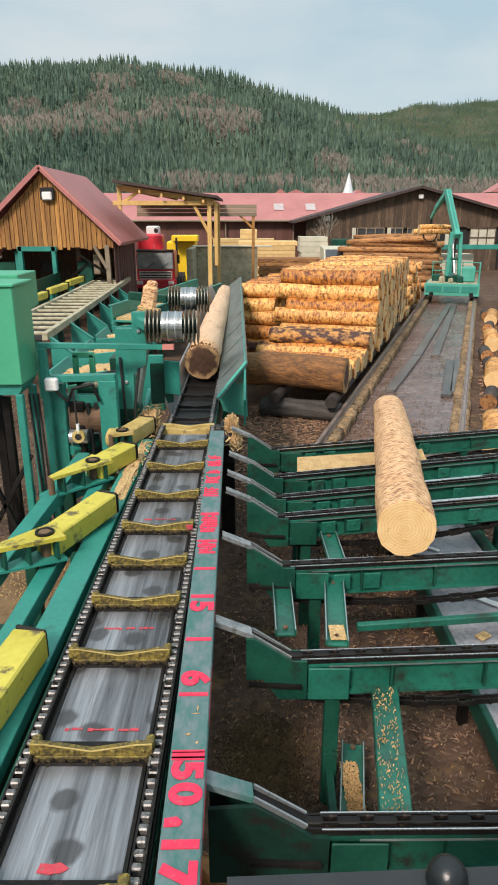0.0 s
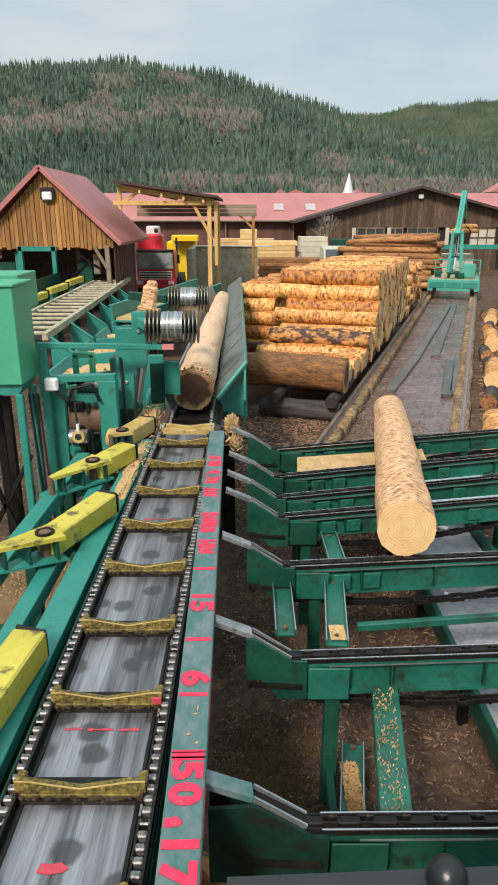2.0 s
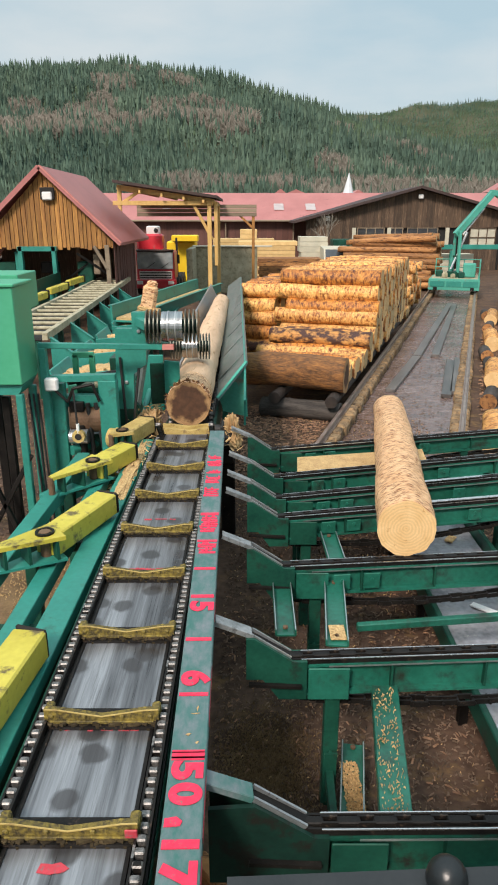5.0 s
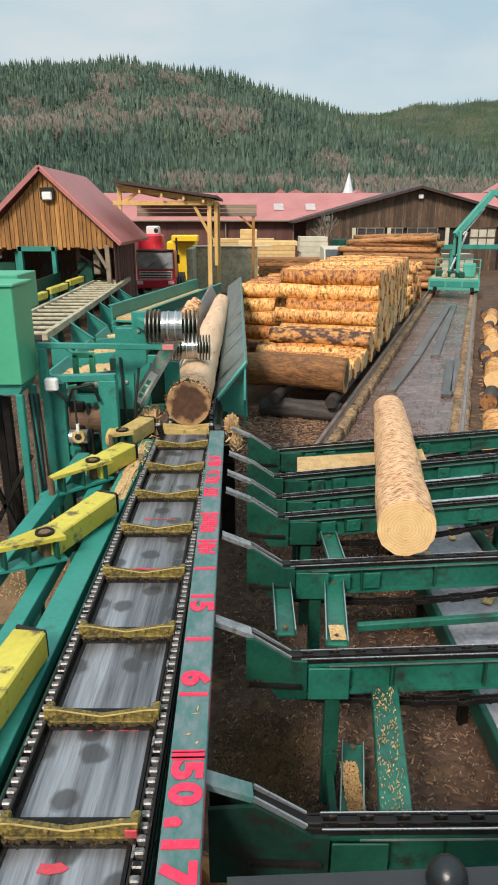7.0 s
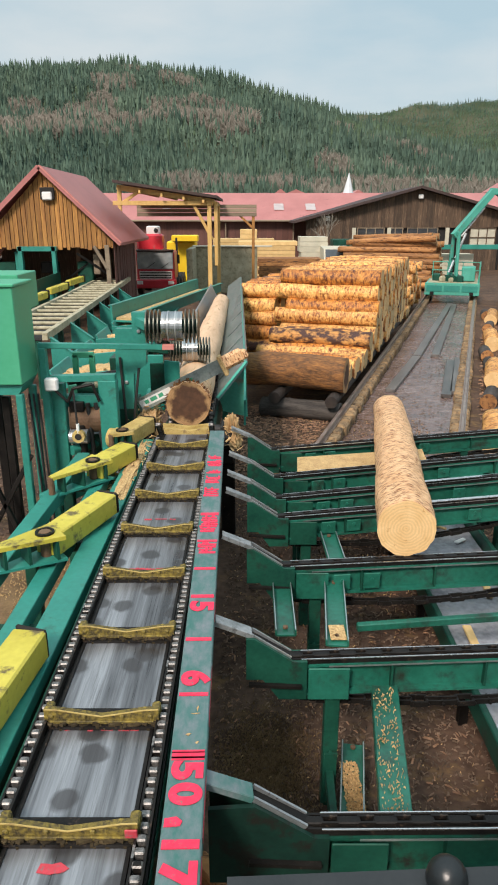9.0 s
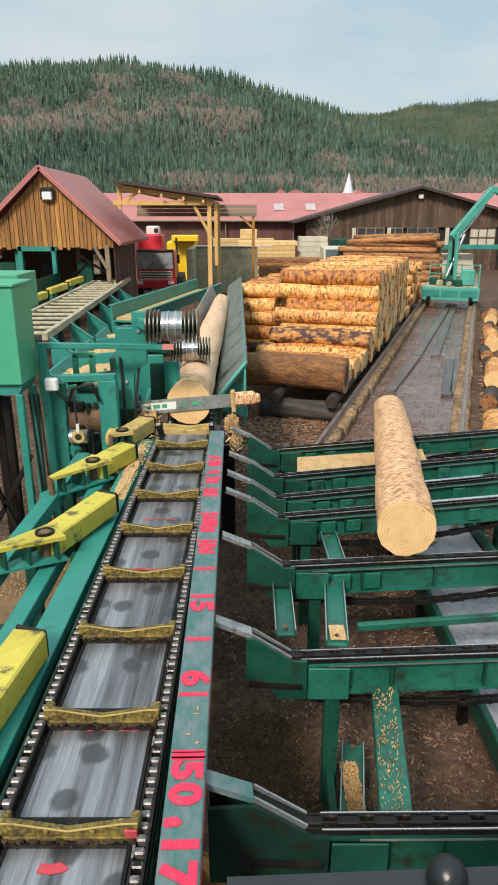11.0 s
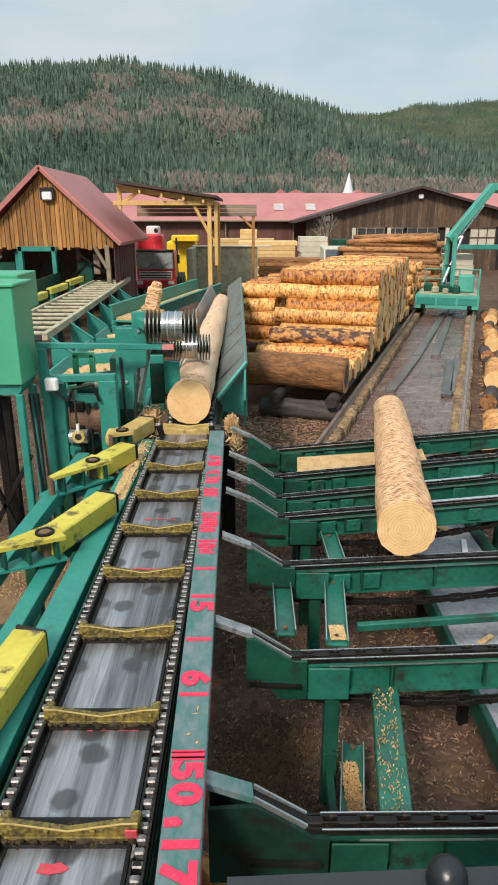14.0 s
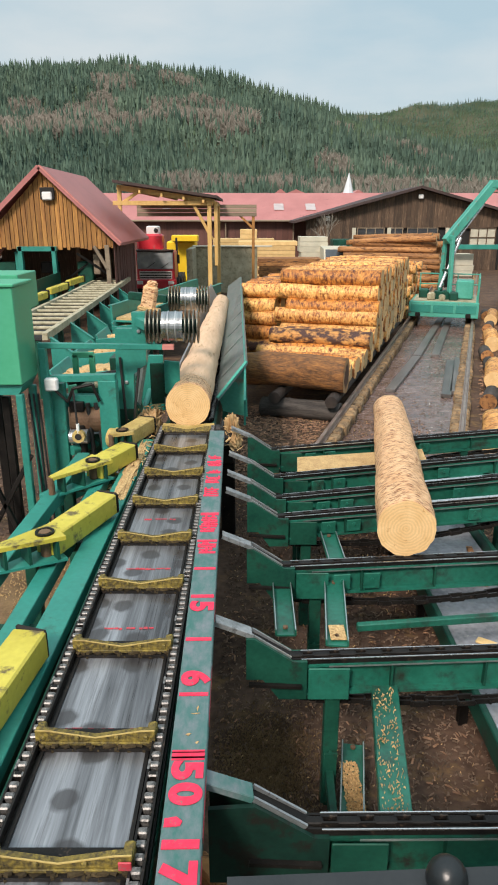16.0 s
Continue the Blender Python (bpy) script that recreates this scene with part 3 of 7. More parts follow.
for v in (-2.75, -4.05):
    lay(bearer, uv(14.05, v, 0.54), RD, 0.3, "thin dark round bearer pole under stacked logs", "bearers under the stack", "bearer_pole")

# logs on the far side of the track
SIDE = [log_mesh("side_log", 3.4, 0.30, 0.27, k + 70, [("brown_log", "dark_log", "orange_log")[k], ("cut_old", "dark_log", "cut_old")[k]], seg=16, rings=12, rough=0.06, ends=(1, 1)) for k in range(3)]
for u, v, z in itertools.chain.from_iterable(
        [(u0 + 0.3, 1.5, 0.29), (u0 + 0.1, 2.1, 0.29), (u0 + 0.9, 1.8, 0.8)] for u0 in (12.4, 17.2, 21.6, 26.3, 31.0, 35.6)):
    lay(rnd.choice(SIDE), uv(u, v, z), RD + RN * rnd.uniform(-.04, .04), rnd.uniform(0, 6), "brown log beside the crane track", "logs beyond the track")

stub = log_mesh("bearer_stub", 1.0, 0.20, 0.19, 88, ["dark_log", "brown_log"], seg=16, rings=4, ends=(1, 1))
pale_stub = log_mesh("short_log", 2.2, 0.26, 0.25, 89, ["orange_log", "cut"], seg=18, rings=10, rough=0.07, ends=(1, 1))
for k in range(11):
    u0 = 12.6 + 1.95 * k
    lay(stub if k % 3 else pale_stub, uv(u0, 0.68 + 0.1 * math.sin(k * 2.3), 0.2 if k % 3 else 0.27), RD + RN * 0.1 * math.sin(k), k, "dark old bearer stub lying by the rail" if k % 3 else "short pale orange log lying by the rail",
        "bearers by the rail" if k % 3 else "short logs by the rail", "bearer_stub" if k % 3 else "log")
for u0, v0, z, a in ((45.6, -2.6, 3.12, 0.05), (46.2, -2.9, 3.28, 0.09), (46.7, -2.5, 3.22, 0.02)):
    lay(PILE_BROWN[1], uv(u0, v0, z), -RN + Vector((0, 0, -a)) + RD * 0.12, 1.0, "weathered brown log lying askew on the far stack", "brown logs in the far stack")

# ---------------------------------------------------------------- crane track
yard = bmesh.new()
ny, nv = 60, 8
grid = [[yard.verts.new(uv(9.6 + 45.0 * j / ny, -2.3 + 2.2 * i / nv, 0.02 + 0.035 * noise.noise((i * 0.7, j * 0.6, 3)))) for i in range(nv + 1)] for j in range(ny + 1)]
for j in range(ny):
    for i in range(nv):
        yard.faces.new((grid[j][i], grid[j][i + 1], grid[j + 1][i + 1], grid[j + 1][i])).smooth = True
solid("track_bed", yard, "wet_yard", "wet brown muddy track bed between two rails", "ground", kind="structure")
for v, nm in ((-2.53, "rail"), (0.04, "rail")):
    bm = bmesh.new()
    bar(bm, uv(9.8, v, 0.265), uv(56, v, 0.265), 0.13, 0.02)
    bar(bm, uv(9.8, v, 0.31), uv(56, v, 0.31), 0.02, 0.09)
    bar(bm, uv(9.8, v, 0.365), uv(56, v, 0.365), 0.065, 0.035, 0.006)
    rail = solid(nm, bm, "rail", "worn steel crane rail on timber blocks", "rail", "crane rails")
blk = bmesh.new()
box(blk, (0, 0, 0.125), (0.365, 0.38, 0.25), bev=0.035)
block_mesh = finish(blk, "timber_block", "sleeper")
for v in (-2.53, 0.04):
    kerb = thing("timber_kerb", "row of weathered timber blocks carrying a crane rail", "kerb", "timber kerbs", kind="structure")
    for k in range(100):
        ob = new("timber_block", block_mesh)
        ob.parent = kerb
        ob.matrix_basis = Matrix.Translation(uv(9.9 + k * 0.455, v + (0.06 if v < -1 else -0.06) + rnd.uniform(-.025, .025), 0)) @ Matrix.Rotation(-RA + rnd.uniform(-.05, .05), 4, "Z") \
            @ Matrix.Rotation(radians(90), 4, "Z")
# loose steel beams lying between the rails
for u, v, le, a in ((22.3, -1.58, 15, -1.6), (22.6, -1.02, 14.5, -0.4), (17.4, -1.85, 4.8, -3.2), (17.3, -0.42, 4.6, 1.0), (17.7, -0.22, 4.6, 0.6)):
    bm = bmesh.new()
    bar(bm, (0, 0, 0.05), (le, 0, 0.05), 0.26, 0.1, 0.01)
    solid("grey_plank", bm, "grey_plank", "wet grey weathered plank lying between the rails", "plank", "planks between the rails",
          m=Matrix.Translation(uv(u, v, 0.02)) @ Matrix.Rotation(radians(90) - RA + radians(a), 4, "Z"))


# ---------------------------------------------------------------- log conveyor
PITCH = 0.68
CZ = 1.60                      # bed height
XL, XR = -1.20, -0.50          # chain lines
conveyor = thing("log_conveyor", "long steel log conveyor with yellow flights and two chains", "conveyor")
bm = bmesh.new()
box(bm, ((XL + XR) / 2, 3.75, CZ - 0.012), (0.60, 9.8, 0.024))
part("bed_plate", bm, "bed", conveyor, "scoured bare steel bed plate with dark stains")
for x, w in ((XL - 0.0, 0.09), (XR + 0.0, 0.09)):
    bm = bmesh.new()
    box(bm, (x, 3.75, CZ - 0.03), (w, 9.8, 0.05))
    box(bm, (x + (0.06 if x < -0.8 else -0.06), 3.75, CZ - 0.02), (0.02, 9.8, 0.06))
    part("chain_track", bm, "iron", conveyor, "greasy dark chain track")
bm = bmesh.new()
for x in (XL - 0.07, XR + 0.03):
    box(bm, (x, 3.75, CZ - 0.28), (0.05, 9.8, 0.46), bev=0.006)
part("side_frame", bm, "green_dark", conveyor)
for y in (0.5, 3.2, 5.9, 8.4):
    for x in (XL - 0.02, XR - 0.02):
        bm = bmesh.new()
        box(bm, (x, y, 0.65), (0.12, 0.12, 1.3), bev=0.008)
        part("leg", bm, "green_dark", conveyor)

# one flight with the stretch of chain that travels with it
bm = bmesh.new()
prof = [(-0.33, 0.005), (0.33, 0.005), (0.33, 0.115), (0.25, 0.112), (0.0, 0.068), (-0.25, 0.112), (-0.33, 0.115)]
prism(bm, prof, "y", -0.022, 0.014)
for x in (-0.31, 0.31):
    box(bm, (x, 0.03, 0.055), (0.05, 0.09, 0.1), bev=0.01)
box(bm, (0, -0.027, 0.035), (0.60, 0.012, 0.022), bev=0.004)
for x in (-0.29, -0.1, 0.12, 0.28):
    box(bm, (x, -0.026, 0.072), (0.028, 0.012, 0.028), bev=0.006)
known = set(bm.faces)
# dark lower lips stand for the shadow at the flight's foot
box(bm, (0, 0.04, 0.02), (0.64, 0.1, 0.03))
box(bm, (0, -0.034, 0.008), (0.66, 0.03, 0.022))
for f in set(bm.faces) - known:
    f.material_index = 1
known = set(bm.faces)
# paler bars along the upper rim stand for its lit edge
for (xa, za), (xb, zb) in zip(prof[2:6], prof[3:7]):
    bar(bm, (xa, -0.02, za + 0.001), (xb, -0.02, zb + 0.001), 0.006, 0.006)
for f in set(bm.faces) - known:
    f.material_index = 2
known = set(bm.faces)
rq = random.Random(6)
for _ in range(60):
    x = rq.uniform(-0.31, 0.31)
    box(bm, (x, -0.03 - rq.uniform(0, 0.012), rq.uniform(0.0, 0.034)), (rq.uniform(0.012, 0.04), rq.uniform(0.008, 0.022), rq.uniform(0.008, 0.022)), rz=rq.uniform(-40, 40))
for f in set(bm.faces) - known:
    f.material_index = 3
flight_mesh = finish(bm, "flight", ["yellow_dirty", "iron", "dusty_yellow", "grime"])
bm = bmesh.new()
prism(bm, [(-0.29, 0.0), (0.29, 0.0), (0.29, 0.06), (0.0, 0.035), (-0.29, 0.06)], "y", -0.02, 0.02)
low_flight_mesh = finish(bm, "low_flight", "iron")
bm = bmesh.new()
nl = 10
for k in range(nl):
    y = -PITCH / 2 + PITCH * (k + 0.5) / nl
    box(bm, (0, y, 0.034), (0.050, 0.038, 0.046), bev=0.007)
for f in bm.faces:
    f.material_index = 0
n_bright = len(bm.faces)
for k in range(nl):
    y = -PITCH / 2 + PITCH * (k + 1.0) / nl
    for x in (-0.03, 0.03):
        box(bm, (x, y - PITCH / nl / 2, 0.028), (0.012, PITCH / nl * 1.02, 0.042))
bm.faces.ensure_lookup_table()
for f in bm.faces[n_bright:]:
    f.material_index = 1
chain_mesh = finish(bm, "chain_segment", ["chain", "iron"])
MOVERS = []                    # (object, list of (t, matrix)) keyed in motions()


def loop_pose(s, x, y_far, y_near, z, r):
    """Pose after s metres of travel: top strand from y_far to y_near, arcs round both sprockets, return strand below."""
    run = y_far - y_near
    if 0 <= s <= run:
        return pose(x, y_far - s, z)
    if s > run:
        a = min((s - run) / r, math.pi)
        rest = max(0.0, s - run - math.pi * r)
        return pose(x, y_near - r * math.sin(a) + rest, z - r + r * math.cos(a), math.degrees(a), 0, 0)
    a = min(-s / r, math.pi)
    rest = max(0.0, -s - math.pi * r)
    return pose(x, y_far + r * math.sin(a) - rest, z - r + r * math.cos(a), -math.degrees(a), 0, 0)


TRAVEL = [(0, 0), (0.25, 0.04), (0.5, 0.20), (0.75, 0.52), (1.0, 0.88), (1.25, 1.24), (1.5, 1.60), (1.75, 1.97), (2.0, 2.35), (2.25, 2.67), (2.5, 2.93),
          (2.75, 3.07), (3.0, 3.14), (3.25, 3.21), (3.5, 3.25), (4.0, 3.255), (15.3, 3.255), (15.5, 3.275), (15.75, 3.33), (16.0, 3.42)]


def travel(t):
    for (a, p), (b, q) in zip(TRAVEL, TRAVEL[1:]):
        if t <= b:
            return p + (q - p) * (t - a) / (b - a)
    return TRAVEL[-1][1]


T_MOVE = [k * 0.1 for k in range(0, 41)] + [15.2] + [15.3 + 0.1 * k for k in range(0, 8)]


def runners(parent, name, me, starts, xs, y_far, y_near, z, r, ratio):
    """Pieces that travel round the conveyor loop; starts: metres from the far sprocket at the beginning."""
    for s0 in starts:
        for x in xs:
            ob = new(name, me)
            ob.parent = parent
            MOVERS.append((ob, [(t, loop_pose(s0 + ratio * travel(t), x, y_far, y_near, z, r)) for t in T_MOVE]))


Y_FAR = 8.62
FLIGHT_Y = (0.42, 1.25, 2.08, 2.90, 3.73, 4.39, 5.00, 5.66, 6.42, 7.25, 8.06, 8.87, 9.68, 10.49, 11.3, 12.1)
runners(conveyor, "flight", flight_mesh, [Y_FAR - y for y in FLIGHT_Y], [(XL + XR) / 2], Y_FAR, -1.0, CZ + 0.005, 0.16, 1.0)
runners(conveyor, "chain_segment", chain_mesh, [8.2 - PITCH * k for k in range(18)], [XL, XR], Y_FAR, -1.0, CZ + 0.005, 0.16, 1.0)
for x in (XL, XR):
    bm = bmesh.new()
    rod(bm, (x - 0.03, Y_FAR, CZ - 0.15), (x + 0.03, Y_FAR, CZ - 0.15), 0.12, seg=18)
    part("sprocket", bm, "iron", conveyor)
bm = bmesh.new()
rod(bm, (XL - 0.25, Y_FAR, CZ - 0.15), (XR + 0.25, Y_FAR, CZ - 0.15), 0.035)
part("shaft", bm, "iron", conveyor)

tip = bmesh.new()
box(tip, (0.30, -0.034, 0.07), (0.06, 0.01, 0.05), bev=0.004)
tip_mesh = finish(tip, "paint_tip", "pink_worn")
runners(conveyor, "paint_tip", tip_mesh, [Y_FAR - 5.66], [(XL + XR) / 2], Y_FAR, -1.0, CZ + 0.005, 0.16, 1.0)
# dust-caked cross plates ahead of the far sprocket
for y, z in ((8.86, 1.565), (9.03, 1.575)):
    bm = bmesh.new()
    prism(bm, [(-0.36, -0.06), (0.36, -0.06), (0.36, 0.06), (0.22, 0.055), (0.0, 0.025), (-0.22, 0.055), (-0.36, 0.06)], "y", y - 0.03, y + 0.03)
    ob = part("cross_plate", bm, "dusty_yellow", conveyor, "dust-caked cross plate", m=Matrix.Translation((-0.85, 0, z)))

# red worn paint dashes on the bed
rb = random.Random(21)
for y, xa, xb in ((3.12, -1.06, -0.66), (4.12, -1.04, -0.68), (4.98, -1.03, -0.68), (5.95, -1.02, -0.70)):
    x = xa
    while x < xb:
        w = rb.uniform(0.02, 0.075)
        bm = bmesh.new()
        box(bm, (x + w / 2, y + rb.uniform(-.008, .008), CZ + 0.003), (w, rb.uniform(0.008, 0.026), 0.003))
        part("paint_dash", bm, "pink_worn", conveyor, "worn red paint dash")
        x += w + rb.choice((0.003, 0.006, 0.03))

bm = bmesh.new()
prism(bm, [(-0.96, 2.235), (-0.90, 2.225), (-0.84, 2.235), (-0.815, 2.255), (-0.86, 2.285), (-0.90, 2.275), (-0.95, 2.28)], "z", CZ + 0.001, CZ + 0.004)
part("paint_blot", bm, "pink_worn", conveyor, "worn red paint blot")

# measuring board beside the right chain
YAW_B = 1.05
BM = Matrix.Translation((-0.302, 2.06, 1.75)) @ Matrix.Rotation(radians(YAW_B), 4, "Z")
board = thing("measuring_board", "grey-green measuring beam with pink painted length marks", "measuring beam", m=BM)
bm = bmesh.new()
box(bm, (0, 2.0, -0.05), (0.19, 8.6, 0.10), bev=0.006)
part("beam", bm, "board", board)
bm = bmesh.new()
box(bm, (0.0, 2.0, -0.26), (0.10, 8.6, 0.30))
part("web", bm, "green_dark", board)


def mark(y, depth):
    b = bmesh.new()
    box(b, (0, y, 0.003), (0.17, depth, 0.006))
    part("mark", b, "pink", board)


def digits(text, y, size):
    cu = bpy.data.curves.new("digit", "FONT")
    cu.body, cu.size, cu.align_x, cu.align_y = text, size, "CENTER", "CENTER"
    cu.extrude, cu.offset = 0.002, size * 0.05
    tmp = bpy.data.objects.new("digit", cu)
    me = bpy.data.meshes.new_from_object(tmp)
    bpy.data.objects.remove(tmp)
    wb = bmesh.new()
    wb.from_mesh(me)
    bmesh.ops.remove_doubles(wb, verts=wb.verts, dist=1e-5)
    wb.to_mesh(me)
    wb.free()
    me.materials.clear()
    me.materials.append(M["pink"])
    ob = new("digit", me)
    ob.parent = board
    ob.matrix_basis = Matrix.Translation((-0.006, y, 0.004)) @ Matrix.Rotation(radians(-90), 4, "Z") @ Matrix.Diagonal((1.1, 0.92, 1, 1))
    return tagged(ob, "pink painted digit")


mark(0.19, 0.045), mark(0.71, 0.045), mark(1.18, 0.025), mark(1.72, 0.03), mark(2.25, 0.035), mark(2.66, 0.03), mark(3.14, 0.03), mark(3.69, 0.05)
digits("7", 0.045, 0.225), digits("5", 0.61, 0.225), digits("0", 0.465, 0.225), digits("6", 1.325, 0.24), digits("5", 2.115, 0.24)
# worn figures that can no longer be read: cross strokes joined by lengthwise ones
rw = random.Random(17)
for y0, y1 in ((2.93, 3.10), (3.33, 3.62), (4.13, 4.30), (4.48, 4.66), (4.76, 4.84), (4.98, 5.12), (5.22, 5.27)):
    b = bmesh.new()
    y = y0
    while y < y1:
        w = rw.uniform(0.11, 0.165)
        box(b, (rw.uniform(-0.01, 0.01), y, 0.003), (w, rw.uniform(0.016, 0.03), 0.006))
        for x in rw.sample((-0.065, -0.03, 0.0, 0.035, 0.065), 2):
            box(b, (x, y + 0.022, 0.0045), (rw.uniform(0.016, 0.028), 0.045, 0.006))
        y += rw.uniform(0.038, 0.055)
    part("mark", b, "pink", board, "worn pink painted figure")
# paint runs on the outer edge, knocked pale spots on top
for y, d, h in ((0.42, 0.36, 0.035), (1.22, 0.5, 0.03), (0.05, 0.2, 0.06), (2.1, 0.2, 0.03)):
    b = bmesh.new()
    box(b, (0.0965, y, -0.02 - h / 2), (0.003, d, h), bev=0.001)
    part("paint_run", b, "pink_worn", board, "thin red paint run")
for x, y, w, d in ((0.02, 1.02, 0.05, 0.008), (-0.01, 0.86, 0.03, 0.02), (0.03, 1.06, 0.012, 0.05), (0.04, 0.80, 0.02, 0.02)):
    b = bmesh.new()
    prism(b, [(x - w / 2, y), (x, y - d / 2), (x + w / 2, y + d * 0.3), (x + w * 0.1, y + d / 2)], "z", 0.001, 0.004)
    part("scuff", b, "splinter", board, "pale scuffed spot")
# an extra stroke that closes the painted figure
mark(0.735, 0.02), mark(0.69, 0.02)
bm = bmesh.new()
prism(bm, [(-0.085, 0.28), (-0.01, 0.285), (0.0, 0.31), (-0.03, 0.335), (-0.085, 0.325)], "z", 0.001, 0.006)
part("mark", bm, "pink", board)

# ---------------------------------------------------------------- infeed conveyor with the long log
UZ = 1.50
infeed = thing("infeed_conveyor", "infeed log conveyor with dark trough and steel guides", "conveyor")
bm = bmesh.new()
box(bm, (-0.86, 17.2, UZ - 0.03), (0.62, 15.6, 0.03))
part("bed_plate", bm, "iron", infeed)
for x in (-1.2, -0.52):
    bm = bmesh.new()
    box(bm, (x, 17.2, UZ - 0.2), (0.06, 15.6, 0.42), bev=0.006)
    part("side_frame", bm, "green_dark", infeed)
    for y in (10, 14, 18, 22, 24.5):
        bm = bmesh.new()
        box(bm, (x, y, 0.55), (0.12, 0.12, 1.1))
        part("leg", bm, "green_dark", infeed)
bm = bmesh.new()
prism(bm, [(-1.18, UZ + 0.02), (-1.14, UZ + 0.02), (-1.26, UZ + 0.34), (-1.30, UZ + 0.33)], "y", 9.75, 15)
part("guide_plate", bm, "steel", infeed, "worn grey steel guide plate")
bm = bmesh.new()
prism(bm, [(-1.22, UZ), (-1.18, UZ), (-1.42, UZ + 0.5), (-1.46, UZ + 0.5)], "y", 15.0, 25.8)
part("side_sheet", bm, "steel", infeed, "dark grey side sheet")
runners(infeed, "flight", low_flight_mesh, [14.0 - PITCH * k for k in range(25)], [-0.86], 23.6, 9.55, UZ + 0.01, 0.14, 0.90)
runners(infeed, "chain_segment", chain_mesh, [14.0 - PITCH * k for k in range(25)], [-1.16, -0.56], 23.6, 9.55, UZ + 0.01, 0.14, 0.90)

LOG_LEN, LOG_R = 12.2, 0.315
log_in = new("long_log", log_mesh("long_log", LOG_LEN - 0.085, LOG_R, 0.235, 3, ["pale_log", "cut", "cut_old"], seg=48, rings=60, rough=0.035))
log_in.data.materials.append(M["peeled"])
for p in log_in.data.polygons:
    if 0.001 < p.center.x < 0.55 and abs(p.normal.x) < 0.7:
        p.material_index = len(log_in.data.materials) - 1
tagged(log_in, "long pale debarked softwood log riding on the conveyor", "log")
slice_ob = new("log_slice", log_mesh("log_slice", 0.055, LOG_R, LOG_R, 3, ["pale_log", "cut_dark", "cut"], seg=48, rings=2, rough=0.035))
tagged(slice_ob, "dark stained end slice sawn off the long log", "log slice")


# ragged bark strips round the upper rim of the slice
rs = random.Random(8)
bm = bmesh.new()
for _ in range(90):
    a = rs.gauss(math.pi / 2, 0.85)
    r0 = LOG_R * rs.uniform(0.94, 1.03)
    p = Vector((rs.uniform(0.0, 0.05), r0 * math.cos(a), r0 * math.sin(a)))
    d = Vector((rs.uniform(-0.9, 0.5), 0.6 * math.cos(a) + rs.uniform(-.5, .5), 0.6 * math.sin(a) + rs.uniform(-.5, .3))).normalized()
    bar(bm, p, p + d * rs.uniform(0.02, 0.065), rs.uniform(0.012, 0.03), 0.006)
tagged(part("bark_fringe", bm, "brown_log", slice_ob, "ragged brown bark strips on the rim"), kind="stuff")


def log_y(t):
    return 12.1 - 0.90 * travel(t)


TURN_Y = Matrix.Rotation(radians(90), 4, "Z")
MOVERS.append((log_in, [(t, Matrix.Translation((-0.86, log_y(t) + 0.085, 1.885)) @ TURN_Y) for t in T_MOVE]))
SLICE = [(t, Matrix.Translation((-0.86, log_y(t), 1.885)) @ TURN_Y) for t in T_MOVE if t <= 4.0]
SLICE += [(10.3, Matrix.Translation((-0.86, log_y(10), 1.885)) @ TURN_Y), (10.45, Matrix.Translation((-0.86, log_y(10) - 0.03, 1.78)) @ TURN_Y),
          (10.65, Matrix.Translation((-0.86, log_y(10) - 0.1, 1.2)) @ TURN_Y @ pose(0, 0, 0, 0, -6, 0)),
          (10.85, Matrix.Translation((-0.86, log_y(10) - 0.1, 0.32)) @ TURN_Y @ pose(0, 0, 0, 0, -8, 0)), (16.0, Matrix.Translation((-0.86, log_y(10) - 0.1, 0.32)) @ TURN_Y @ pose(0, 0, 0, 0, -8, 0))]
MOVERS.append((slice_ob, SLICE))

# ---------------------------------------------------------------- transfer deck
DZ = 1.35
deck_log = lay(log_mesh("deck_log", 4.15, 0.275, 0.225, 9, ["peeled", "cut", "cut_old"], seg=56, rings=60, rough=0.04), (1.46, 5.62, DZ + 0.31), (0.155, 0.988, 0.0), 0.2,
               "freshly debarked pale orange log with bark flecks lying across the deck", "")
